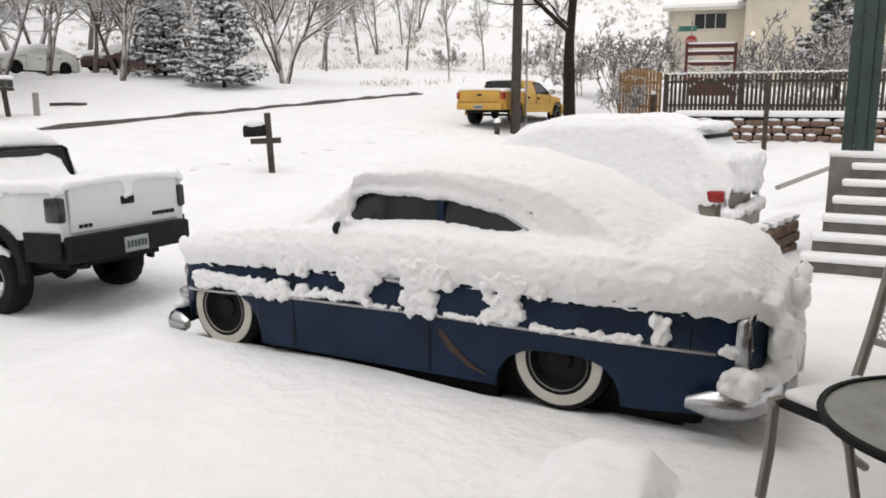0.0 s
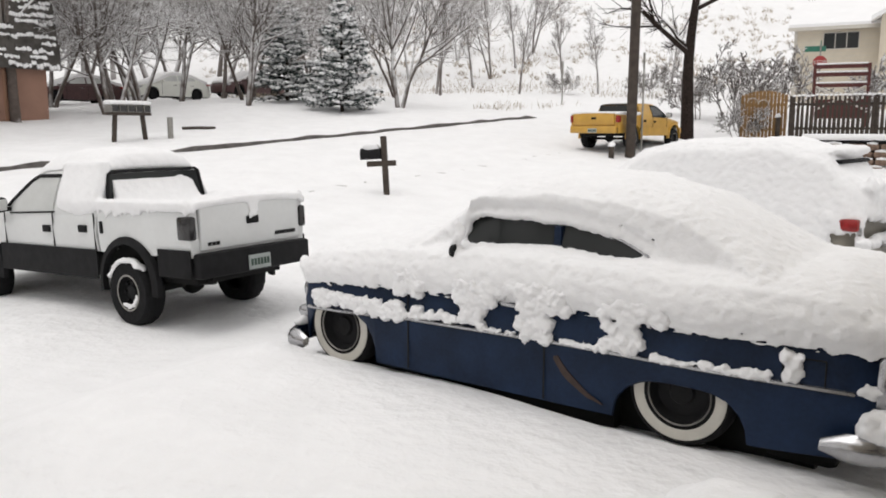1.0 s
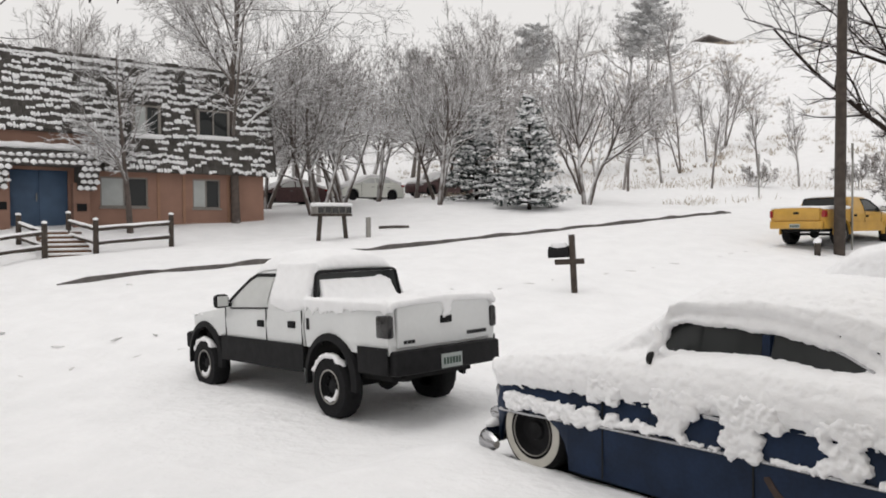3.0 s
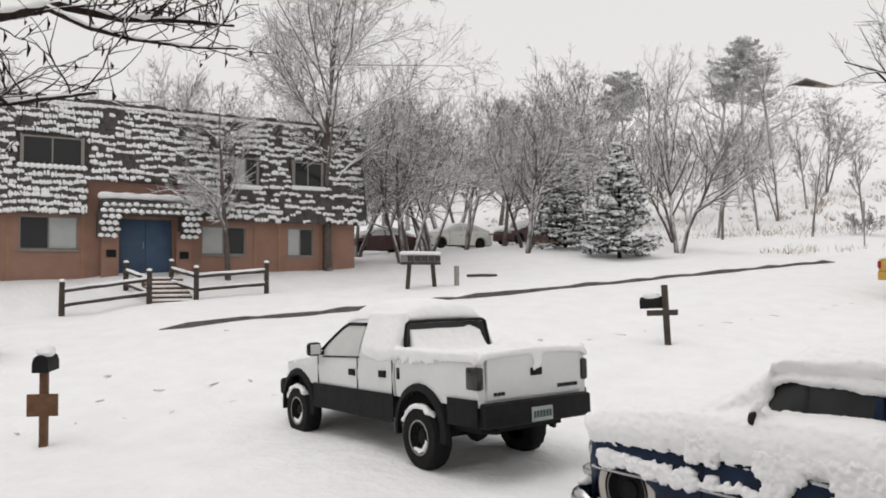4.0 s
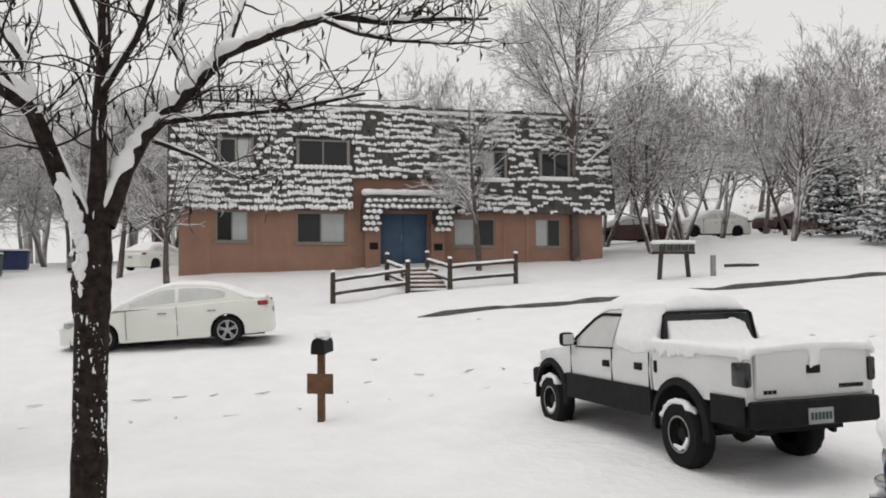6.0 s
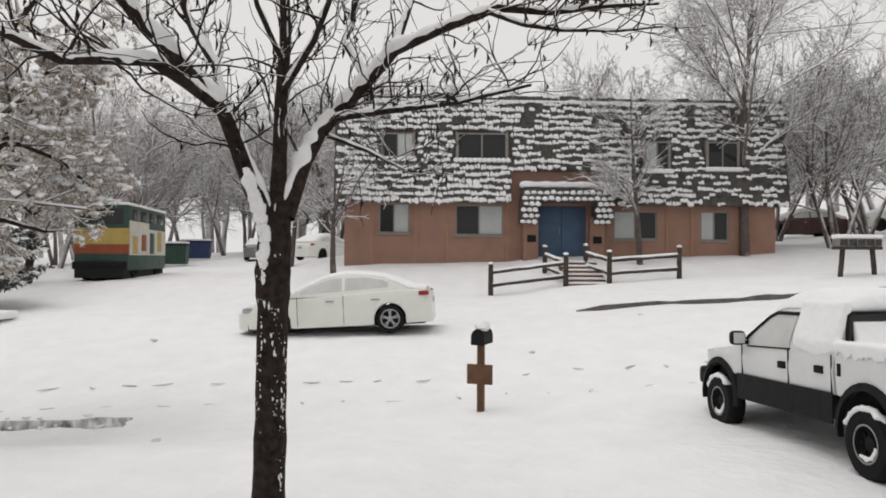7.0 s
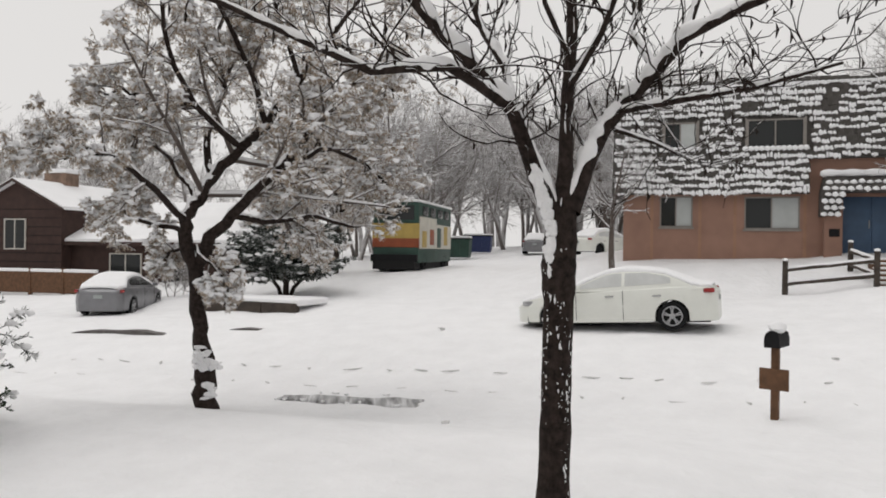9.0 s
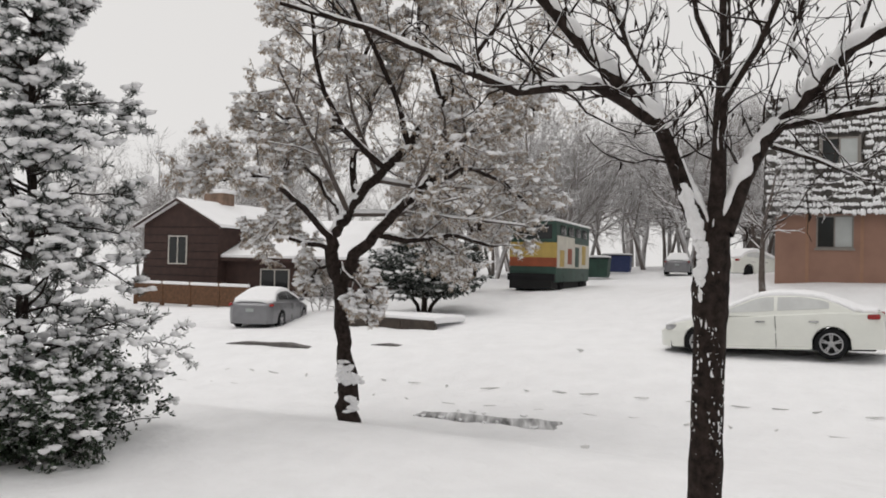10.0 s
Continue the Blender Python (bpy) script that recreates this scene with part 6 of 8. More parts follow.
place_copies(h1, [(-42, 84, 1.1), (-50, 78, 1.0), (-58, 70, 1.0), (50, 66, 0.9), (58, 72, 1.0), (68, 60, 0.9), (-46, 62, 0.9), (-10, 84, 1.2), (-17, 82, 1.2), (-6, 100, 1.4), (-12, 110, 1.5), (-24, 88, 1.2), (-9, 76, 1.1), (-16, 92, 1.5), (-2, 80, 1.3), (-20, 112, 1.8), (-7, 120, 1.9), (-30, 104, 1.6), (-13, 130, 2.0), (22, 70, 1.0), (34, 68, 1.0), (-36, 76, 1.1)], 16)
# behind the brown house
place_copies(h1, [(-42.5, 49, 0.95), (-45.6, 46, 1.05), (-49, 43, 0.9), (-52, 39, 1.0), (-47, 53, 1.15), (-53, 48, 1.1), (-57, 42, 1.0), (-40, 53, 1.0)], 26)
# big old trees down the side street
s1 = bare_tree("tree", "large snow-laden street tree", on(-18.5, 44), 41, 10.5, 0.26, TWIG, {1: (17, 0.54, 54, 0.03), 2: (9, 0.5, 46, 0.02), 3: (8, 0.5, 44, 0.0)}, stems=2, group="side street trees")
place_copies(s1, [(-23.5, 56, 1.05), (-7.5, 57, 1.0), (-20, 37, 0.9), (-9.5, 72, 1.2), (-25.5, 69, 1.2), (-25, 46, 1.0), (-12, 84, 1.4), (-4.5, 48, 0.95), (-22, 62, 1.2), (-5, 63, 1.1)], 7)

w1 = bare_tree("tree", "dense grey-brown tree with snow and painted haze", on(-3.5, 58), 44, 10.5, 0.24, FARTWIG, {1: (20, 0.56, 56, 0.03), 2: (11, 0.5, 48, 0.02), 3: (6, 0.54, 46, 0.0)}, stems=2, group="side street woods", laden=False)
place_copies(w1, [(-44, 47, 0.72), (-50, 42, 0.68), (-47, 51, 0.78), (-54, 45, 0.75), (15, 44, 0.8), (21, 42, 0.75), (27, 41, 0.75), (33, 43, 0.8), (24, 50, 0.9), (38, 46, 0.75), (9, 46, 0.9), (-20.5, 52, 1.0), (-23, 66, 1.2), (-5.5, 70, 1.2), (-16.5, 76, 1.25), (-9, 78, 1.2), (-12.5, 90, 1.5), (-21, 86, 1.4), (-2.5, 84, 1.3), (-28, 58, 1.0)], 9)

# street tree behind the pole
bare_tree("tree", "bare street tree with long snowy limbs", on(28.0, 12.7), 53, 9.5, 0.25, BARK, {1: (17, 0.68, 62, 0.07), 2: (10, 0.48, 46, 0.05), 3: (8, 0.44, 42, 0.03)}, group="")
# scrub round the cream house
q1 = bare_tree("bush", "leafless bush white with snow", on(30.0, 11.4), 61, 1.5, 0.03, FARTWIG, {1: (9, 0.56, 50, 0.04), 2: (6, 0.5, 44, 0.02), 3: (5, 0.5, 42, 0.0)}, stems=4, category="bush", group="leafless bushes", laden=False)
place_copies(q1, [(37.3, 14.6, 2.2), (39.8, 13.4, 2.3), (35.5, 15.6, 1.6), (34, 13.2, 1.2), (33, 6, 2.2), (36, 4.5, 2.4), (39, 10, 1.8), (45, 20, 1.2), (47, 24, 1.2), (43, 28, 1.1), (52, 26, 1.3), (-19.5, 24.5, 1.2)], 8)


# ---- the near tree: three great limbs with snow along their tops ----
def snow_along(wood, pts, rad, rnd, keep=1.0, fine=4, sides=7):
    """A ridge of snow lying on a limb, broken here and there."""
    line, rr = [], []
    for i in range(len(pts) - 1):
        for k in range(fine):
            p = pts[i].lerp(pts[i + 1], k / fine)
            r = rad[i] + (rad[i + 1] - rad[i]) * k / fine
            d = (pts[i + 1] - pts[i]).normalized()
            flat = math.sqrt(max(0, 1 - d.z * d.z))
            up = (Vector((0, 0, 1)) - d * d.z)
            up = up.normalized() if up.length > 0.05 else Vector((0, 0, 1))
            s = max(0.0, noise.noise(p * 3.1) * 0.55 + 0.85 + 0.6 * noise.noise(p * 13)) * min(1.1, 0.08 + 1.9 * max(0.0, flat - 0.09))
            line.append(p + up * (r * 0.8) + Vector((noise.noise(p * 9), noise.noise(p * 9 + Vector((5, 0, 0))), 0)) * r * 0.25)
            rr.append(max(0.003, (r * 0.74 + min(0.020, 0.45 * r)) * s * keep))
    wood.limb(line, rr, sides)


def near_tree():
    base = Vector((-6.03, 1.2, 0))
    t = thing("tree", Matrix.Translation(base), "dark-barked tree with thick snow along its limbs", "tree")
    k = 6.15 / 1402
    right, away = Vector((0.195, 0.98, 0)), Vector((-0.98, 0.195, 0))
    rnd = random.Random(8)

    def path(rows):
        pts, rad = [], []
        for x, y, r, dep in rows:
            pts.append(right * ((x - 478) * k) + away * dep + Vector((0, 0, 2.145 + (456.6 - y) * k)))
            rad.append(r * k * 0.80)
        return pts, rad
    g = ground(base.x, base.y)
    trunk = [(474, 1010, 34, 0), (475, 880, 29, 0), (478, 760, 26, 0), (479, 640, 25, 0), (481, 540, 26, 0), (480, 480, 31, 0), (482, 450, 28, 0), (484, 418, 27, 0), (487, 385, 20, 0)]
    limbs = []
    limbs.append([(474, 410, 22, 0), (440, 330, 18, 0.0), (416, 265, 16, -0.05), (400, 225, 15, -0.1), (345, 165, 13, -0.2), (285, 110, 12, -0.3), (235, 50, 11, -0.4), (180, -10, 10, -0.5), (110, -90, 8, -0.7), (40, -160, 5, -0.9)])
    limbs.append([(404, 232, 10, -0.1), (385, 140, 9, 0.1), (345, 70, 8, 0.25), (320, 0, 7, 0.4), (300, -80, 5, 0.6), (270, -170, 3, 0.8)])
    limbs.append([(396, 220, 12, -0.1), (345, 190, 11, -0.3), (300, 170, 10, -0.5), (245, 182, 9, -0.7), (195, 197, 8, -0.9), (110, 165, 6, -1.1), (0, 120, 5, -1.3), (-120, 90, 3.5, -1.5)])
    limbs.append([(487, 395, 22, 0), (490, 300, 16, 0.05), (492, 200, 14, 0.1), (500, 80, 12, 0.15), (497, -20, 11, 0.2), (505, -150, 8, 0.3), (490, -280, 5, 0.3)])
    limbs.append([(498, 390, 22, 0), (530, 300, 17, 0.1), (560, 240, 15, 0.2), (590, 205, 14, 0.25), (640, 150, 13, 0.2), (690, 90, 12, 0.15), (780, 45, 10, 0.1), (870, 10, 9, 0.0), (960, 18, 7, -0.1), (1060, 5, 5, -0.2), (1150, 0, 3, -0.3)])
    limbs.append([(582, 212, 8, 0.25), (640, 210, 7, 0.0), (700, 205, 6, -0.15), (780, 196, 5, -0.3), (900, 165, 3, -0.4)])
    limbs.append([(688, 92, 9, 0.15), (715, 20, 8, 0.3), (745, -60, 7, 0.5), (800, -160, 5, 0.7)])
    limbs.append([(574, 245, 5, 0.2), (650, 262, 4, 0.4), (740, 295, 2.5, 0.6)])
    limbs.append([(850, 18, 6, 0.0), (900, 50, 5, -0.2), (960, 62, 4, -0.3), (1060, 62, 3, -0.4), (1145, 48, 2, -0.4)])
    limbs.append([(645, 150, 7, 0.2), (610, 60, 7, 0.5), (640, -40, 6, 0.8), (690, -140, 4, 1.0)])
    limbs.append([(494, 180, 7, 0.1), (540, 110, 6, -0.3), (570, 30, 5, -0.6), (640, -60, 4, -0.9)])
    limbs.append([(498, 130, 6, 0.15), (450, 60, 5, -0.3), (430, -30, 4, -0.6), (380, -110, 3, -0.9)])
    w = Wood()
    pts, rad = path(trunk)
    rad = [r * 1.25 for r in rad]
    pts[0].z = g - 0.3
    fine_p, fine_r = [], []
    for i in range(len(pts) - 1):
        for q in range(3):
            fine_p.append(pts[i].lerp(pts[i + 1], q / 3)), fine_r.append((rad[i] + (rad[i + 1] - rad[i]) * q / 3) * rnd.uniform(0.95, 1.06))
    w.limb(fine_p + [pts[-1]], fine_r + [rad[-1]], 14)
    shared("trunk", w.mesh("trunk", BARK), t, Matrix())
    snow, twigs, tips = Wood(), Wood(), []
    for rows in limbs:
        p, r = path(rows)
        lw = Wood()
        lw.limb(p, r, 10)
        shared("limb", lw.mesh("limb", BARK), t, Matrix())
        snow_along(snow, p, r, rnd, 0.92, 10, 8)
        total = sum((a - b).length for a, b in zip(p, p[1:]))
        for _ in range(int(6 + total * 8)):
            i = rnd.randrange(1, len(p) - 1) if len(p) > 2 else 0
            fr = rnd.random()
            s = p[i].lerp(p[i + 1], fr)
            d = (p[i + 1] - p[i]).normalized()
            out = (d * 0.5 + Vector((rnd.gauss(0, 0.6), rnd.gauss(0, 0.6), rnd.uniform(-0.1, 0.9)))).normalized()
            q, qr = bent(rnd, s, out, rnd.uniform(0.3, 1.05), max(0.005, min(0.010, r[i] * 0.4)), 0.0028, 8, 0.20, 0.03)
            twigs.limb(q, qr, 5)
            if rnd.random() < 0.7:
                snow_along(snow, q, qr, rnd, 0.42, 1, 4)
            tips.append(q)
            for _ in range(rnd.randrange(2, 5)):
                j = rnd.randrange(2, len(q) - 1)
                o2 = ((q[j + 1] - q[j]).normalized() + Vector((rnd.gauss(0, 0.6), rnd.gauss(0, 0.6), rnd.gauss(0.15, 0.5)))).normalized()
                q2, r2 = bent(rnd, q[j], o2, rnd.uniform(0.15, 0.5), 0.0045, 0.0024, 5, 0.22, 0.03)
                twigs.limb(q2, r2, 4)
                if rnd.random() < 0.5:
                    snow_along(snow, q2, r2, rnd, 0.3, 1, 4)
                tips.append(q2)
    tw = shared("twig_mass", twigs.mesh("twig_mass", BARK), t, Matrix())
    tagged(tw, kind="stuff")
    pods = Wood()
    for q in tips:
        if rnd.random() < 0.30:
            e = q[rnd.randrange(1, len(q))]
            n = rnd.uniform(0.05, 0.11)
            pods.limb([e, e + Vector((0.004, 0.003, -0.02)), e + Vector((0.01, 0.008, -n * 0.5)), e + Vector((0.003, 0.0, -n))], [0.002, 0.004, 0.011, 0.003], 4)
    tagged(shared("pod_litter", pods.mesh("pod_litter", BARK), t, Matrix(), "dark dry leaves and pods"), kind="stuff")
    # snow plastered on the trunk's windward side, knot and fork
    for x, y, rx, rz, n in ((468, 470, 9, 24, 40), (486, 452, 12, 5, 24), (470, 446, 9, 8, 24), (462, 398, 8, 30, 50), (446, 350, 7, 34, 50)):
        for _ in range(n):
            dx, dy = rnd.uniform(-1, 1) * rx, rnd.uniform(-1, 1) * rz
            snow.blob(right * ((x + dx - 478 - (dy * 0.28 if y < 420 else 0)) * k) - away * (0.100 - 0.0007 * dx * dx) + Vector((0, 0, 2.145 + (456.6 - y + dy) * k)), rnd.uniform(0.020, 0.036), 0.022, rnd.uniform(0.028, 0.055), BLOBS[rnd.randrange(3)])
    for _ in range(520):
        y = rnd.uniform(470, 900)
        a = rnd.gauss(0.2, 0.9)
        if noise.noise(Vector((a * 1.6, y * 0.018, 4))) < -0.05:
            continue
        r = 25 * k * 0.985
        big = rnd.random() ** 3
        snow.blob(right * (math.sin(a) * r + 0.003) - away * (math.cos(a) * r) + Vector((0, 0, 2.145 + (456.6 - y) * k)), 0.003 + 0.007 * big, 0.007, 0.004 + 0.026 * big, BLOBS[rnd.randrange(3)])
    ob = shared("tree_snow", snow.mesh("tree_snow", CLUMP), None, Matrix.Translation(base))
    tagged(ob, "snow ridges lying on the near tree's limbs", "snow", kind="stuff")


near_tree()


# ---- the leafy tree by the drive ----
def leafy_tree():
    base = Vector((-12.77, -2.67, 0))
    t = thing("tree", Matrix.Translation(base), "crooked tree with dry tan leaves under snow", "tree")
    k = 12.8 / 1402
    right, away = Vector((-0.191, 0.982, 0)), Vector((-0.982, -0.191, 0))
    rnd = random.Random(17)

    def path(rows):
        pts, rad = [], []
        for (x0, y0, r0, d0), (x1, y1, r1, d1) in zip(rows, rows[1:]):
            for f in (0, 0.35, 0.7):
                x, y, r, dep = x0 + (x1 - x0) * f, y0 + (y1 - y0) * f, r0 + (r1 - r0) * f, d0 + (d1 - d0) * f
                j = 5.0 if f else 0.0
                pts.append(right * ((x + rnd.uniform(-j, j) - 620) * k) + away * dep + Vector((0, 0, 2.158 + (470.6 - y + rnd.uniform(-j, j)) * k)))
                rad.append(r * k)
        x, y, r, dep = rows[-1]
        pts.append(right * ((x - 620) * k) + away * dep + Vector((0, 0, 2.158 + (470.6 - y) * k)))
        return pts, rad + [r * k * 0.7]
    trunk = [(626, 775, 24, 0), (622, 735, 18, 0), (621, 690, 18, 0), (612, 620, 12, 0), (607, 580, 13, 0), (605, 530, 12, 0), (605, 490, 14, 0)]
    limbs = []
    limbs.append([(605, 500, 13, 0), (588, 465, 12, 0), (585, 425, 11, 0), (608, 395, 10, 0.1), (630, 355, 9, 0.2), (675, 300, 9, 0.2), (720, 260, 8, 0.2), (775, 175, 7, 0.3), (830, 90, 6, 0.5), (880, 20, 4, 0.7), (920, -60, 3, 0.9)])
    limbs.append([(606, 500, 13, 0), (625, 455, 11, -0.1), (660, 420, 9, -0.3), (710, 365, 8, -0.5), (750, 325, 8, -0.6), (790, 270, 6, -0.8), (850, 200, 4, -1.0)])
    limbs.append([(630, 356, 7, 0.2), (620, 270, 6, 0.6), (650, 190, 5, 0.9), (630, 100, 4, 1.1), (660, 0, 3, 1.2)])
    limbs.append([(590, 430, 6, 0), (540, 380, 5, -0.6), (490, 340, 4, -1.0), (450, 335, 3, -1.2), (425, 350, 2, -1.4)])
    limbs.append([(676, 300, 6, 0.2), (600, 240, 5, -0.3), (560, 160, 4, -0.6), (545, 60, 3, -0.8)])
    limbs.append([(720, 262, 6, 0.2), (690, 170, 5, 0.0), (640, 80, 4, -0.3), (600, 0, 3, -0.5)])
    limbs.append([(660, 420, 6, -0.3), (740, 425, 5, 0.2), (820, 415, 4, 0.7), (900, 430, 3, 1.0)])
    limbs.append([(775, 176, 5, 0.3), (740, 80, 4, 0.2), (720, -20, 3, 0.0)])
    limbs.append([(592, 450, 5, 0), (520, 430, 4, 0.5), (470, 405, 3, 0.8), (440, 420, 2, 1.0)])
    limbs.append([(600, 240, 4, -0.3), (520, 230, 4, 0.2), (480, 205, 3, 0.4), (450, 215, 2, 0.6)])
    limbs.append([(750, 325, 5, -0.6), (830, 300, 4, -0.2), (900, 320, 3, 0.3), (950, 360, 2, 0.5)])
    limbs.append([(830, 90, 4, 0.5), (890, 130, 4, 0.2), (940, 190, 3, -0.1)])
    limbs.append([(604, 470, 4, 0), (628, 500, 3, -0.3), (645, 520, 3, -0.5), (655, 545, 2, -0.6)])
    limbs.append([(588, 465, 4, 0), (560, 480, 3, 0.4), (545, 510, 2, 0.7)])
    limbs.append([(605, 400, 5, 0.1), (560, 320, 4, 0.5), (520, 290, 3, 0.8), (490, 275, 2, 1.0)])
    w = Wood()
    w.limb(*path(trunk), 12)
    shared("trunk", w.mesh("trunk", BARK), t, Matrix())
    twigs, snow, ends = Wood(), Wood(), []
    spec = {1: (17, 0.40, 60, 0.01), 2: (9, 0.48, 50, -0.03), 3: (5, 0.5, 44, -0.06)}
    for rows in limbs:
        p, r = path(rows)
        lw = Wood()
        lw.limb(p, r, 8)
        shared("limb", lw.mesh("limb", BARK), t, Matrix())
        snow_along(snow, p, [q * 0.8 for q in r], rnd, 0.72, 6)
        sprout(rnd, twigs, p, r, 1, 3, spec, ends, snow)
    tagged(shared("twig_mass", twigs.mesh("twig_mass", TWIG), t, Matrix()), kind="stuff")
    random.seed(5)
    leaves = Wood()
    for q in ends:
        for _ in range(10):
            p = q[0].lerp(q[-1], rnd.random())
            leaves.leaf(p, Vector((rnd.gauss(0, 0.6), rnd.gauss(0, 0.6), -0.8)), rnd.uniform(0.014, 0.026), rnd.uniform(0.04, 0.09))
        if rnd.random() < 0.30:
            p = q[0].lerp(q[-1], rnd.random())
            snow.blob(p + Vector((0, 0, 0.02)), rnd.uniform(0.03, 0.10), rnd.uniform(0.03, 0.06), rnd.uniform(0.02, 0.04), BLOBS[rnd.randrange(3)])
    tagged(shared("leaves", leaves.mesh("leaves", LEAF, False), t, Matrix(), "dry tan leaves"), kind="stuff")
    for x, y, rx, rz in ((622, 667, 22, 9), (615, 652, 10, 14), (630, 670, 16, 7), (628, 715, 9, 14)):
        for _ in range(18):
            dx, dy = rnd.uniform(-1, 1) * rx, rnd.uniform(-1, 1) * rz
            snow.blob(right * ((x + dx - 620) * k) - away * 0.15 + Vector((0, 0, 2.158 + (470.6 - y - dy) * k)), rnd.uniform(0.03, 0.07), 0.07, rnd.uniform(0.025, 0.055), BLOBS[rnd.randrange(3)])
    tagged(shared("tree_snow", snow.mesh("tree_snow", CLUMP), None, Matrix.Translation(base)), "snow on the leafy tree's boughs", "snow", kind="stuff")
    return t


leafy = leafy_tree()
for u, v, k, turn in ((-15.6, 30.0, 1.2, 140),):
    x, y = at(u, v)
    c = copy_thing(leafy, pose(x, y, ground(x, y) - 0.1, 0, 0, turn))
    c.scale = (k, k, k)


# ---- evergreens ----
def conifer(name, label, m, seed, height, radius, mat, whorls, open_=0.0, snowy=1.0, droop=-0.05, leaf=0.10, group="", skirt=0.06, domed=False):
    rnd = random.Random(seed)
    random.seed(seed)
    t = thing(name, m, label, "conifer", group)
    trunk, needles, snow = Wood(), Wood(), Wood()
    trunk.limb([Vector((0, 0, -0.3)), Vector((0.02, 0, height * 0.5)), Vector((0, 0, height))], [radius * 0.055, radius * 0.035, 0.01], 8)
    for k in range(whorls):
        f = skirt + (1 - skirt) * (k / whorls) ** 0.9
        z = height * f
        reach = radius * (1 - f) ** 0.8 * rnd.uniform(0.75, 1.1) + 0.08
        if domed:
            reach = radius * math.sqrt(max(0.02, 1 - ((f - 0.42) / 0.6) ** 2)) * rnd.uniform(0.5, 1.15)
        for j in range(max(4, int(9 * (1 - f * 0.5)))):
            if rnd.random() < open_:
                continue
            a = rnd.uniform(0, 6.283)
            way = Vector((math.cos(a), math.sin(a), droop + 0.35 * open_ + 0.25 * f))
            q, qr = bent(rnd, Vector((0, 0, z)), way, reach, 0.03 * (1 - f) + 0.008, 0.004, 5, 0.06, 0.03)
            trunk.limb(q, qr, 4)
            n = max(4, int(reach * 17))
            for i in range(n):
                s = rnd.uniform(0.2, 1.0)
                ii = min(len(q) - 2, int(s * (len(q) - 1)))
                p = q[ii].lerp(q[ii + 1], s * (len(q) - 1) - ii)
                wide = reach * 0.20 * (1.15 - s) + 0.04
                p = p + Vector((-math.sin(a), math.cos(a), 0)) * rnd.uniform(-wide, wide) + Vector((0, 0, rnd.uniform(-0.05, 0.02)))
                for _ in range(6):
                    needles.leaf(p, Vector((math.cos(a) * 0.6 + rnd.gauss(0, 0.6), math.sin(a) * 0.6 + rnd.gauss(0, 0.6), rnd.gauss(-0.1, 0.4))), leaf * 0.28, leaf * rnd.uniform(0.7, 1.4))
                if rnd.random() < 0.34 * snowy:
                    for _ in range(3):
                        r = rnd.uniform(0.25, 0.75) * leaf
                        snow.blob(p + Vector((rnd.gauss(0, 0.4) * leaf, rnd.gauss(0, 0.4) * leaf, 0.03 + rnd.gauss(0, 0.1) * leaf)), r * 1.3, r * 0.9, r * 0.5, BLOBS[rnd.randrange(3)])
    # pines with painted haze get the hazed trunk colour too
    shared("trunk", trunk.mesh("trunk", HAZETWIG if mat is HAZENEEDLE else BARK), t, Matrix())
    tagged(shared("needles", needles.mesh("needles", mat, False), t, Matrix()), kind="stuff")
    tagged(shared("conifer_snow", snow.mesh("conifer_snow", CLUMP), None, m), "pads of snow on evergreen branches", "snow", kind="stuff")
    return t


conifer("spruce", "young blue spruce loaded with snow pads", on(23.3, 26.3), 3, 5.05, 1.85, BLUENEEDLE, 26, snowy=1.3, leaf=0.15)
conifer("spruce", "darker spruce half hidden behind the young one", on(23.4, 30.2), 4, 4.6, 1.9, BLUENEEDLE, 20, snowy=0.9, leaf=0.16)
juniper = conifer("juniper", "dark spreading juniper on bare stems", put(-14.6, 24.4, 0, -0.1), 6, 2.6, 2.2, NEEDLE, 27, snowy=0.32, leaf=0.17, skirt=0.28, domed=True)
stems = bmesh.new()
for a, way in ((0.4, 0.9), (2.2, 0.5), (3.6, 0.8), (5.2, 1.2)):
    tube(stems, [(0.08 * math.cos(a), 0.08 * math.sin(a), -0.2), (0.3 * way * math.cos(a), 0.3 * way * math.sin(a), 0.4), (way * math.cos(a), way * math.sin(a), 1.1)], [0.09, 0.07, 0.04], 7)
part("stems", stems, BARK, juniper, "bare dark juniper stems")
conifer("juniper", "snowy juniper beside the cream house", put(37.6, 4.9), 7, 5.6, 2.6, NEEDLE, 22, snowy=0.9, leaf=0.2, skirt=0.2)
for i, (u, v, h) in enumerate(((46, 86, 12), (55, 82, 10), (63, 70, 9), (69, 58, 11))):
    conifer("pine", "rounded pine on the hillside with snow, paled by painted haze", on(u, v), 70 + i, h, h * 0.34, HAZENEEDLE, 18, snowy=0.25, leaf=0.30, group="hillside pines", skirt=0.4, domed=True)


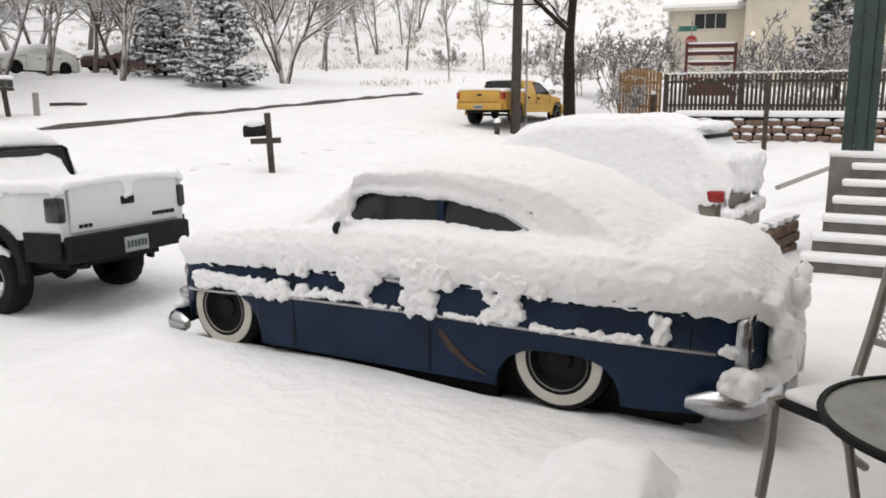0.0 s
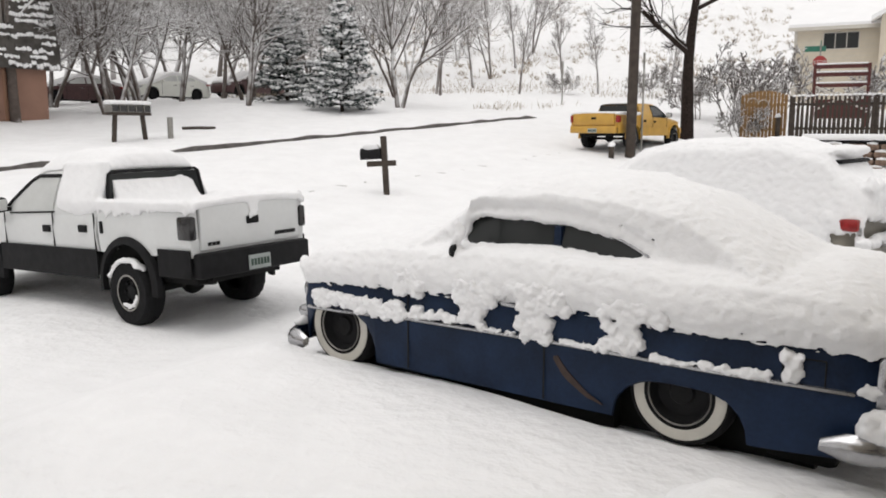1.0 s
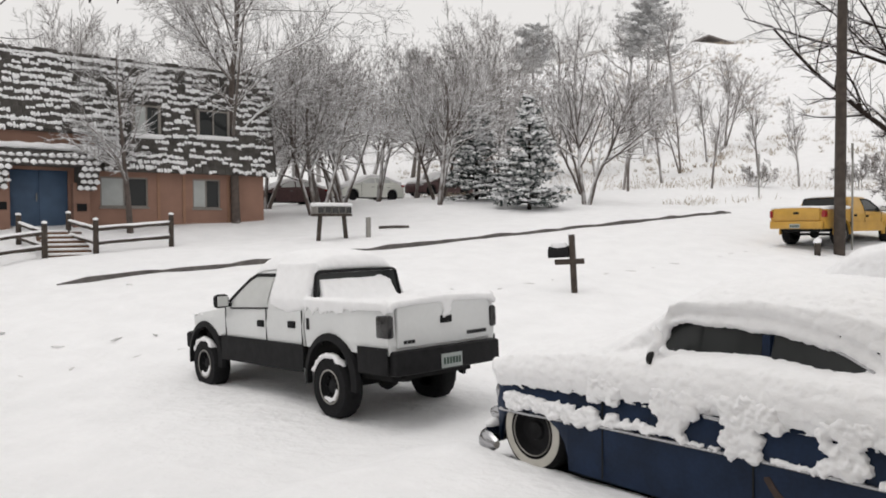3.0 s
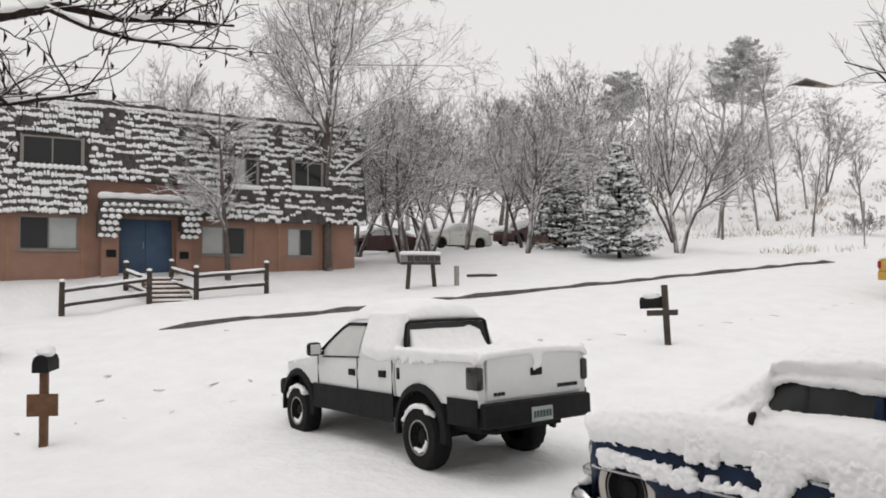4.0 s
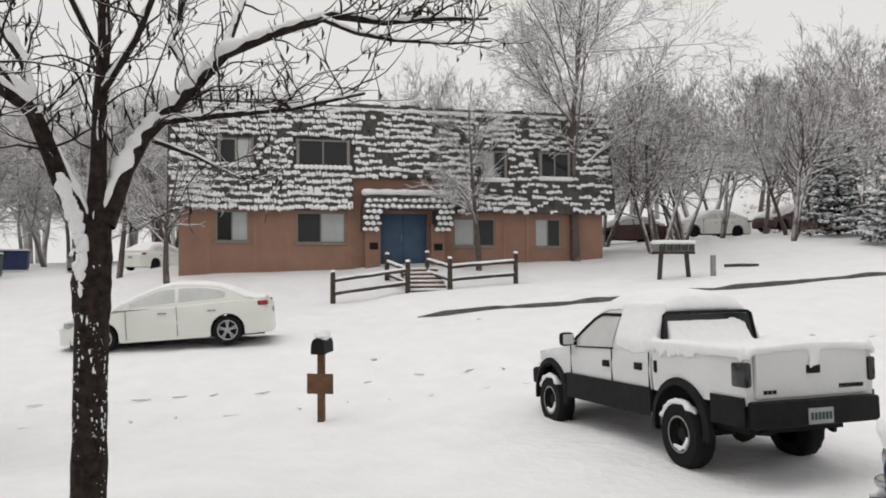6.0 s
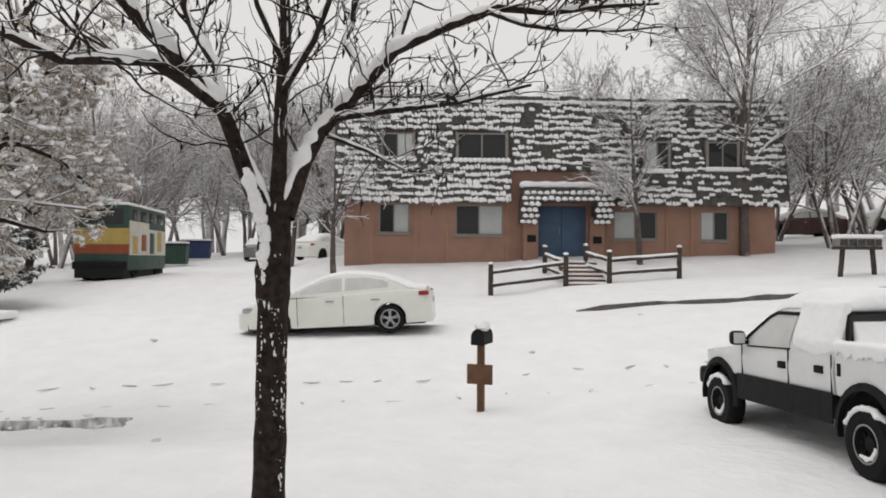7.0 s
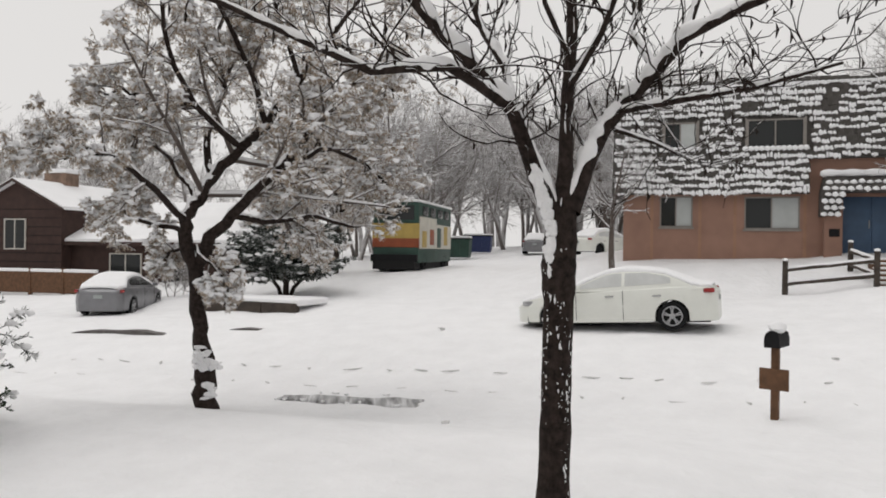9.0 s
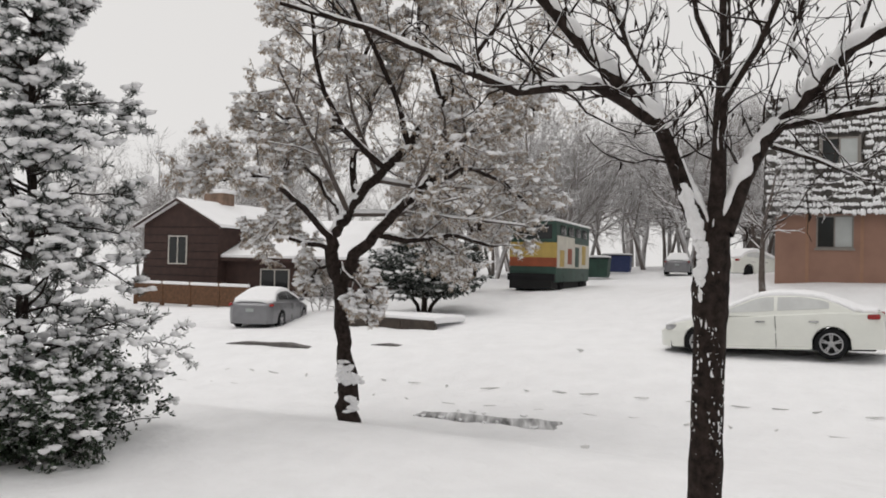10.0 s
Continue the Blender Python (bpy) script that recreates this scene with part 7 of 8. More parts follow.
def open_pine():
    """A loose pine: rising boughs, tufts of needles at the twig ends, a cushion of snow on each."""
    m = pose(-9.1, -5.75, 0.1, 0, 0, 20)
    rnd = random.Random(55)
    random.seed(55)
    t = thing("pine", m, "tall open pine with cushions of snow on its boughs", "conifer")
    trunk, boughs, needles, snow = Wood(), Wood(), Wood(), Wood()
    top = 7.4
    trunk.limb([Vector((0.05 * math.sin(k), 0.04 * math.cos(2 * k), -0.3 + (top + 0.3) * k / 8)) for k in range(9)], [0.085 * (1 - k / 8.6) for k in range(9)], 8)
    for k in range(132):
        z = 0.7 + (top - 0.9) * (k / 132) ** 0.95
        reach = max(0.25, (top - z) * 0.285) * rnd.uniform(0.55, 1.12)
        a = k * 2.399 + rnd.uniform(-0.4, 0.4)
        rise = rnd.uniform(0.05, 0.75)
        q, qr = bent(rnd, Vector((0, 0, z - 0.2 * rise)), Vector((math.cos(a), math.sin(a), rise)), min(1.75, reach), 0.020, 0.006, 6, 0.13, -0.02)
        boughs.limb(q, qr, 5)
        ends = [q[-2:]]
        sprout(rnd, boughs, q, qr, 1, 2, {1: (8, 0.34, 52, 0.05), 2: (3, 0.5, 45, 0.04)}, ends, None, 0.004)
        for e in ends:
            way = (e[-1] - e[0]).normalized()
            for j in range(22):
                p = e[0].lerp(e[-1], rnd.uniform(0.05, 1.0))
                needles.leaf(p, way * 0.5 + Vector((rnd.gauss(0, 0.6), rnd.gauss(0, 0.6), rnd.gauss(0.1, 0.5))), 0.012, rnd.uniform(0.05, 0.11))
            if rnd.random() < 0.50:
                c = e[0].lerp(e[-1], 0.8)
                for _ in range(3):
                    r = rnd.uniform(0.025, 0.072)
                    snow.blob(c + Vector((rnd.gauss(0, 0.045), rnd.gauss(0, 0.045), 0.025 + rnd.gauss(0, 0.012))), r * rnd.uniform(1.0, 1.6), r, r * 0.62, BLOBS[rnd.randrange(3)])
    shared("trunk", trunk.mesh("trunk", BARK), t, Matrix())
    tagged(shared("bough_mass", boughs.mesh("bough_mass", BARK), t, Matrix()), kind="stuff")
    tagged(shared("needles", needles.mesh("needles", NEEDLE, False), t, Matrix(), "grey-green needles"), kind="stuff")
    tagged(shared("conifer_snow", snow.mesh("conifer_snow", CLUMP), None, m), "cushions of snow on the open pine", "snow", kind="stuff")


open_pine()


def evergreen_shrub():
    m = pose(-8.6, -5.6, 0.12) @ Matrix.Diagonal((0.92, 0.92, 0.95, 1))
    rnd = random.Random(12)
    random.seed(12)
    t = thing("shrub", m, "broad-leaved evergreen shrub bowed under snow", "shrub")
    stems, leaves, snow = Wood(), Wood(), Wood()
    for _ in range(78):
        a = rnd.uniform(0, 6.283)
        way = Vector((math.cos(a) * 0.75, math.sin(a) * 0.75, rnd.uniform(0.12, 1.4)))
        q, qr = bent(rnd, Vector((math.cos(a) * 0.35, math.sin(a) * 0.35, -0.1)), way, rnd.uniform(0.9, 1.6), 0.02, 0.005, 6, 0.12, -0.02)
        stems.limb(q, qr, 5)
        ends = []
        sprout(rnd, stems, q, qr, 1, 2, {1: (9, 0.38, 55, 0.03), 2: (4, 0.45, 50, 0.0)}, ends)
        for e in ends:
            for _ in range(9):
                p = e[0].lerp(e[-1], rnd.uniform(0.0, 1.1))
                leaves.leaf(p, Vector((rnd.gauss(0, 0.7), rnd.gauss(0, 0.7), rnd.gauss(-0.1, 0.5))), rnd.uniform(0.028, 0.045), rnd.uniform(0.05, 0.09))
            p = e[-1]
            if rnd.random() < 0.34 * p.z:
                for _ in range(4):
                    r = rnd.uniform(0.02, 0.06)
                    snow.blob(p + Vector((rnd.gauss(0, 0.045), rnd.gauss(0, 0.045), 0.02 + rnd.gauss(0, 0.012))), r * 1.3, r, r * 0.6, BLOBS[rnd.randrange(3)])
    tagged(shared("stem_mass", stems.mesh("stem_mass", BARK), t, Matrix()), kind="stuff")
    tagged(shared("leaves", leaves.mesh("leaves", SHRUBLEAF, False), t, Matrix(), "small dark green leaves"), kind="stuff")
    tagged(shared("shrub_snow", snow.mesh("shrub_snow", CLUMP), None, m), "clumps of snow on the evergreen shrub", "snow", kind="stuff")


evergreen_shrub()


def hill_grass():
    rnd = random.Random(6)
    random.seed(6)
    w = Wood()
    for _ in range(9000):
        u, v = rnd.uniform(27, 66), rnd.uniform(22.5, 48)
        x, y = at(u, v)
        if noise.noise(Vector((x * 0.12, y * 0.12, 2))) + 0.5 * noise.noise(Vector((x * 0.5, y * 0.5, 5))) < 0.0:
            continue
        p = Vector((x, y, ground(x, y) - 0.05))
        w.leaf(p, Vector((rnd.gauss(0, 0.35), rnd.gauss(0, 0.35), 1)), 0.028, rnd.uniform(0.15, 0.48))
    for _ in range(3600):   # sage tufts up the slope
        x, y = rnd.uniform(-48, 44), rnd.uniform(58, 128)
        if noise.noise(Vector((x * 0.1, y * 0.1, 7))) < -0.05:
            continue
        p = Vector((x, y, ground(x, y) - 0.03))
        size = rnd.uniform(0.3, 0.8)
        for _ in range(9):
            w.leaf(p + Vector((rnd.gauss(0, 0.22), rnd.gauss(0, 0.22), 0)) * size, Vector((rnd.gauss(0, 0.5), rnd.gauss(0, 0.5), 0.9)), 0.05, size * rnd.uniform(0.6, 1.1))
    tagged(new("grass", w.mesh("grass", GRASS, False)), "dry tan grass and sage poking through snow", "grass", kind="stuff")


hill_grass()


# ---- kerbs, bare patches, posts and boxes ----
def kerb_line(u0, u1, v, label, h=0.13, w=0.16, wave=0.05):
    bm = bmesh.new()
    rings = []
    n = max(2, int(abs(u1 - u0) / 0.35))
    for k in range(n + 1):
        u = u0 + (u1 - u0) * k / n
        o = wave * noise.noise(Vector((u * 0.9, v, 0)))
        x, y = at(u, v)
        z = ground(x, y)
        hh = h * (0.75 + 0.5 * noise.noise(Vector((u * 1.4, 4, v)))) * min(1, k * 0.5, (n - k) * 0.5) + 0.01
        ring = []
        for dv, dz in ((0, -0.15), (0, hh), (w, hh), (w, -0.15)):
            xx, yy = at(u, v + dv + o)
            ring.append((xx, yy, z + dz))
        rings.append(ring)
    skin(bm, rings, closed=True)
    tagged(part("kerb", bm, KERB), label, "kerb", kind="structure")


kerb_line(3.3, 29.4, 20.35, "dark wet kerb edge showing through snow")
kerb_line(-16.4, -13.5, 16.6, "dark kerb edge of a driveway", 0.10, 0.3)
kerb_line(-12.0, -11.2, 17.3, "dark kerb edge of a driveway", 0.10, 0.3)


def planter_edge():
    x, y = at(-13.9, 20.9)
    m = pose(x, y, ground(x, y), 0, 0, STREET - 6)
    t = thing("planter_edge", m, "low timber planter edge half under snow", "planter")
    for k in range(3):
        part("timber", boxes((-1.9 + 1.27 * k, -0.65 + 1.27 * k, -0.1, 0.1, -0.1, 0.30), bev=0.02), FENCEWOOD, t)
    s = part("planter_snow", boxes((-1.95, 1.95, -0.05, 1.6, 0.2, 0.42), bev=0.1), SNOW)
    s.matrix_world = m
    tagged(s, "snow filling the planter", "snow")


planter_edge()


def streaked():
    """Wet asphalt under thin snow that has melted away in streaks."""
    m = dusted(material("streaked_slush", (0.055, 0.054, 0.053), 0.5, vary=0.4, scale=3, bump=0.4), low=0.72, high=1.45, wobble=1.7, scale=1.0)
    n, l = m.node_tree.nodes, m.node_tree.links
    for node in [q for q in n if q.type == "TEX_NOISE" and abs(q.inputs["Scale"].default_value - 1.0) < 1e-6]:
        co, mp = n.new("ShaderNodeTexCoord"), n.new("ShaderNodeMapping")
        mp.inputs["Rotation"].default_value = (0, 0, radians(-STREET))
        mp.inputs["Scale"].default_value = (0.9, 9.0, 1.0)
        node.inputs["Detail"].default_value = 5
        l.new(co.outputs["Object"], mp.inputs["Vector"]), l.new(mp.outputs["Vector"], node.inputs["Vector"])
    return m


def bare_patch():
    """Where a car stood: a ragged wet patch, and crumbs of snow on it."""
    rnd = random.Random(3)
    verts, faces = [], []
    nu, nv = 56, 14
    for j in range(nv + 1):
        for i in range(nu + 1):
            a, b = -1 + 2 * i / nu, -1 + 2 * j / nv
            u, v = -6.05 + 1.45 * a + 0.1 * noise.noise(Vector((a * 3, b * 2, 0))), 12.1 + (0.32 + 0.10 * a) * b + 0.08 * noise.noise(Vector((a * 5, b, 6)))
            x, y = at(u, v)
            rim = max(abs(a), abs(b))
            verts.append((x, y, ground(x, y) + 0.040 - 0.055 * rim ** 3 + 0.01 * noise.noise(Vector((x * 4, y * 4, 0)))))
    for j in range(nv):
        for i in range(nu):
            k = j * (nu + 1) + i
            faces.append((k, k + 1, k + nu + 2, k + nu + 1))
    me = bpy.data.meshes.new("bare_patch")
    me.from_pydata(verts, [], faces)
    me.materials.append(streaked())
    me.shade_smooth()
    tagged(new("bare_patch", me), "wet asphalt showing through streaked slush", "asphalt", kind="structure")
    w = Wood()
    for _ in range(12):
        u, v = -6.1 + rnd.uniform(-1.3, 1.2), 12.1 + rnd.choice((-1, 1)) * rnd.uniform(0.2, 0.42)
        x, y = at(u, v)
        r = rnd.uniform(0.02, 0.05)
        w.blob(Vector((x, y, ground(x, y) + 0.04)), r * 1.6, r, 0.022, BLOBS[rnd.randrange(3)])
    tagged(new("crust_snow", w.mesh("crust_snow", CLUMP)), "thin crusts of snow on the wet patch", "snow", kind="stuff")


bare_patch()


def scuffs():
    """Faint scuffed dents in the street's snow."""
    rnd = random.Random(10)
    w = Wood()
    for row_v, u0, u1 in ((13.1, -16, 8), (14.3, -14, 6), (13.7, 4, 22)):
        u = u0
        while u < u1:
            x, y = at(u, row_v + 0.25 * noise.noise(Vector((u * 0.6, row_v, 0))))
            w.blob(Vector((x, y, ground(x, y) - 0.004)), rnd.uniform(0.10, 0.24), 0.03, 0.016, BLOBS[rnd.randrange(3)])
            u += rnd.uniform(0.55, 1.0)
    for u, v in ((1.6, 15.6), (-3.9, 10.6), (4.5, 18.6), (-6.5, 17.8), (10.2, 14.2)):
        x, y = at(u, v)
        w.blob(Vector((x, y, ground(x, y) + 0.02)), 0.10, 0.05, 0.04, BLOBS[0])
    tagged(new("slush_marks", w.mesh("slush_marks", material("slush", (0.66, 0.655, 0.65), 0.8, vary=0.12, scale=5))), "grey slush scuffs along the street", "slush", kind="stuff")


scuffs()


def letter_post_cross():
    x, y = at(12.3, 12.5)
    m = pose(x, y, ground(x, y), 0, -3.0, STREET - 60)
    t = thing("mailbox", m, "dark mailbox on a cross-shaped timber post", "mailbox")
    part("post", boxes((-0.06, 0.06, -0.05, 0.05, -0.3, 1.27), bev=0.008), FENCEWOOD, t)
    part("arm", boxes((-0.40, 0.26, -0.052, -0.005, 0.62, 0.74), bev=0.008), FENCEWOOD, t)
    bm = bmesh.new()
    skin(bm, [[(xx, 0.13 * c, 0.90 + 0.13 * max(0, s) - (0.12 if s < 0 else 0)) for c, s in ((math.cos(a), math.sin(a)) for a in (-2.6, -0.55, 0, 0.5, 1.05, 1.57, 2.1, 2.65, 3.14))] for xx in (-0.52, -0.07)], closed=True)
    part("box", bm, BLACK, t, "black metal mailbox")
    bm = bmesh.new()
    lump(bm, -0.28, 0, 1.05, 0.23, 0.14, 0.09, 3, 2)
    s = part("mailbox_snow", bm, CLUMP)
    s.matrix_world = m
    tagged(s, "snow heaped on a mailbox", "snow", "mailbox snow")


letter_post_cross()


def letter_post_small():
    x, y = at(0.43, 12.2)
    m = pose(x, y, ground(x, y), 0, 0, STREET - 20)
    t = thing("mailbox", m, "black mailbox on a brown timber post", "mailbox")
    part("post", boxes((-0.05, 0.05, -0.05, 0.05, -0.3, 1.02), bev=0.008), POSTWOOD, t)
    b = part("board", boxes((-0.20, 0.20, -0.075, -0.05, 0.42, 0.72), bev=0.006), POSTWOOD, t, "brown board nailed to the post")
    bm = bmesh.new()
    prof = [(-0.10, 0.0), (0.10, 0.0), (0.10, 0.12), (0.08, 0.19), (0.04, 0.225), (0, 0.235), (-0.04, 0.225), (-0.08, 0.19), (-0.10, 0.12)]
    skin(bm, [[(px, yy, 1.02 + pz) for px, pz in prof] for yy in (-0.16, 0.30)], closed=True)
    box_ = part("box", bm, BLACK, t, "black domed mailbox")
    bm = bmesh.new()
    skin(bm, [[(px * 1.04, yy, 1.018 + pz * 1.03) for px, pz in prof] for yy in (-0.185, -0.165)], closed=True)
    part("door", bm, BLACK, box_)
    bm = bmesh.new()
    lump(bm, 0, 0.05, 1.28, 0.11, 0.24, 0.09, 5, 2)
    s = part("mailbox_snow", bm, CLUMP)
    s.matrix_world = m
    tagged(s, "snow heaped on a mailbox", "snow", "mailbox snow")


letter_post_small()


def box_cluster():
    x, y = at(11.5, 22.3)
    m = pose(x, y, ground(x, y), 0, 0, STREET)
    t = thing("mailbox_stand", m, "row of grey mailboxes on a timber stand", "mailbox")
    for xx in (-0.42, 0.45):
        bm = bmesh.new()
        tube(bm, [(xx * 1.15, 0, -0.2), (xx * 0.95, 0, 0.75)], 0.07, 6)
        part("leg", bm, FENCEWOOD, t)
    part("shelf", boxes((-0.62, 0.62, -0.2, 0.2, 0.72, 0.80), bev=0.01), FENCEWOOD, t)
    for k in range(5):
        x0 = -0.60 + 0.245 * k
        bx = part("box", boxes((x0, x0 + 0.22, -0.22, 0.22, 0.80, 1.02), bev=0.03), STEEL, t)
        part("door", boxes((x0 + 0.02, x0 + 0.20, -0.235, -0.22, 0.82, 1.0), bev=0.008), LAMP, bx)
    s = part("mailbox_snow", boxes((-0.64, 0.64, -0.22, 0.22, 1.02, 1.14), bev=0.05), SNOW)
    s.matrix_world = m
    tagged(s, "snow along the mailbox row", "snow", "mailbox snow")
    x, y = at(12.7, 22.1)
    bm = bmesh.new()
    tube(bm, [(x, y, ground(x, y) - 0.2), (x, y, ground(x, y) + 0.62)], 0.085, 10)
    tagged(part("bollard", bm, STEEL), "short grey bollard in the snow", "bollard")
    x, y = at(14.6, 23.6)
    bm = bmesh.new()
    tube(bm, [(x - 0.5, y - 0.2, ground(x, y) + 0.05), (x, y, ground(x, y) + 0.07), (x + 0.4, y + 0.35, ground(x, y) + 0.06)], 0.05, 6)
    tagged(part("fallen_branch", bm, FENCEWOOD), "fallen branch lying on the snow", "branch")


box_cluster()


def poles():
    x, y = -1.48, 25.3
    g = ground(x, y)
    bm = bmesh.new()
    tube(bm, [(x, y, g - 0.5), (x + 0.02, y, g + 4), (x + 0.05, y, g + 9.5)], [0.16, 0.15, 0.12], 12)
    t = thing("utility_pole", Matrix(), "dark weathered timber utility pole", "pole")
    part("pole", bm, FENCEWOOD, t)
    x2, y2 = -1.45, 26.4
    bm = bmesh.new()
    tube(bm, [(x2 + 0.25, y2, ground(x2, y2) - 0.3), (x2 + 0.25, y2, ground(x2, y2) + 3.1)], 0.030, 8)
    s = thing("sign_post", Matrix(), "thin grey steel street sign post", "sign")
    part("post", bm, STEEL, s)
    part("blade", boxes((x2 + 0.215, x2 + 0.225, y2 - 0.2, y2 + 0.2, ground(x2, y2) + 2.65, ground(x2, y2) + 3.1)), STEEL, s)
    # sign post at the foot of the hill, small posts along the verge
    for u, v, h in ((38.0, 24.6, 2.3),):
        x, y = at(u, v)
        bm = bmesh.new()
        tube(bm, [(x, y, ground(x, y) - 0.2), (x, y, ground(x, y) + h)], 0.04, 8)
        p = thing("sign_post", Matrix(), "thin post at the foot of the hill", "sign")
        part("post", bm, STEEL, p)
        part("blade", boxes((x - 0.02, x + 0.02, y - 0.2, y + 0.2, ground(x, y) + h - 0.4, ground(x, y) + h)), STEEL, p)
    for u, v, h in ((26.5, 12.5, 0.46), (30.3, 10.26, 0.8), (21.6, 12.2, 0.35)):
        x, y = at(u, v)
        z = ground(x, y)
        bm = boxes((x - 0.08, x + 0.08, y - 0.08, y + 0.08, z - 0.2, z + h), bev=0.01)
        tagged(part("verge_post", bm, FENCEWOOD), "short timber post with a snow cap", "post", "verge posts")
        bm = bmesh.new()
        lump(bm, x, y, z + h + 0.05, 0.12, 0.12, 0.10, u, 1)
        tagged(part("post_snow", bm, CLUMP), "snow cap on a short post", "snow", "verge post snow")
    # tall dark post in the neighbour's yard, with its rail
    bm = bmesh.new()
    tube(bm, [(6.2, 26.0, 0.5), (6.2, 26.0, 3.0)], 0.075, 8)
    tagged(part("yard_post", bm, FENCEWOOD), "dark timber post in the snowy yard", "post")


poles()


def stop_sign():
    x, y = 6.8, 46.0
    g = ground(x, y)
    t = thing("stop_sign", pose(x, y, g, 0, 0, -8), "red octagonal stop sign with green street blades", "sign")
    bm = bmesh.new()
    tube(bm, [(0, 0.05, -0.3), (0, 0.05, 6.55 - g)], 0.04, 8)
    part("post", bm, STEEL, t)
    zc = 5.55 - g
    bm = bmesh.new()
    skin(bm, [[(0.35 * math.cos(a), yy, zc + 0.35 * math.sin(a)) for a in (math.pi / 8 + math.pi / 4 * k for k in range(8))] for yy in (-0.01, 0.01)], closed=True)
    plate = part("plate", bm, SIGNRED, t, "red octagon plate")
    cu = bpy.data.curves.new("word", "FONT")
    cu.body, cu.size, cu.align_x, cu.align_y, cu.extrude = "STOP", 0.25, "CENTER", "CENTER", 0.003
    tmp = new("word", cu)
    dg = bpy.context.evaluated_depsgraph_get()
    me = bpy.data.meshes.new_from_object(tmp.evaluated_get(dg))
    bpy.data.objects.remove(tmp)
    me.materials.clear()
    me.materials.append(WHITETRIM)
    shared("word", me, plate, pose(0, -0.015, zc, 90, 0, 0))
    part("street_blade", boxes((-0.75, 0.25, 0.04, 0.06, 6.1 - g, 6.38 - g)), SIGNGREEN, t, "green street name blade")
    part("street_blade", boxes((-0.02, 0.02, -0.4, 0.5, 6.40 - g, 6.62 - g)), SIGNGREEN, t, "green street name blade")


stop_sign()


# ---- the neighbour's steps and post, the porch table and chair ----
def neighbour_steps():
    m = pose(3.05, 9.95, 0.05, 0, 0, -18)
    s = thing("porch_steps", m, "grey timber porch steps heaped with snow", "steps")
    for k in range(6):
        y0 = 0.36 * k
        x0 = -0.15 + 0.10 * k
        part("step", boxes((x0, 2.6, y0, y0 + 0.44, -0.1, 0.16 + 0.20 * k), bev=0.015), STEPGREY, s)
        n = part("step_snow", boxes((x0 - 0.02, 2.6, y0 - 0.02, y0 + 0.36, 0.16 + 0.20 * k, 0.245 + 0.20 * k), bev=0.035), SNOW)
        n.matrix_world = m
        tagged(n, "snow on a porch step", "snow", "porch step snow")
    part("landing", boxes((0.05, 3.0, 2.16, 3.6, -0.1, 1.30), bev=0.015), CONCRETE, s)
    n = part("landing_snow", boxes((0.03, 3.0, 2.14, 3.6, 1.30, 1.40), bev=0.04), SNOW)
    n.matrix_world = m
    tagged(n, "snow on the porch landing", "snow")
    pm = m @ Matrix.Translation((0.24, 2.32, 1.36)) @ Matrix.Diagonal((1.4, 1.3, 1, 1))
    p = thing("porch_post", pm, "dark green painted timber porch post", "post")
    part("shaft", boxes((-0.04, 0.065, -0.06, 0.06, 0, 3.4), bev=0.006), GREENPOST, p)
    part("shaft", boxes((0.067, 0.17, -0.085, 0.04, 0, 3.4), bev=0.006), GREENPOST, p)
    part("shaft", boxes((0.172, 0.25, -0.06, 0.06, 0, 3.4), bev=0.006), GREENPOST, p)
    # stone edging beside the wagon
    e = thing("stone_edging", pose(2.55, 10.4, 0.0, 0, 0, 60), "low brown stone edging capped with snow", "wall")
    for r in range(3):
        for k in range(5):
            part("stone", boxes((0.34 * k + 0.1 * (r % 2), 0.34 * k + 0.31 + 0.1 * (r % 2), 0, 0.22, 0.16 * r, 0.16 * r + 0.145), bev=0.025), STONE, e)
    for k in range(5):
        bm = bmesh.new()
        lump(bm, 0.2 + 0.34 * k, 0.1, 0.52, 0.16, 0.13, 0.07, k, 1)
        n = part("edging_snow", bm, CLUMP)
        n.matrix_world = pose(2.55, 10.4, 0.0, 0, 0, 60)
        tagged(n, "snow cap on stone edging", "snow", "edging snow")
    # fallen rail in the yard, dark car nose under snow
    bm = bmesh.new()
    tube(bm, [(4.2, 16.3, 0.50), (6.3, 19.2, 0.80)], 0.055, 6)
    tagged(part("loose_rail", bm, STEEL), "loose dark rail lying on snow", "rail")
    bm = bmesh.new()
    lump(bm, 9.9, 20.6, 1.65, 0.9, 0.8, 0.75, 4, 3, 0.08)
    g = thing("grill", Matrix(), "dark covered grill with a dome of snow", "grill")
    part("cover", bm, BLACK, g)
    bm = bmesh.new()
    lump(bm, 9.9, 20.6, 2.15, 0.85, 0.75, 0.45, 6, 3, 0.08)
    tagged(part("grill_snow", bm, SNOW), "dome of snow on the covered grill", "snow")


neighbour_steps()

FLOOR = 0.42


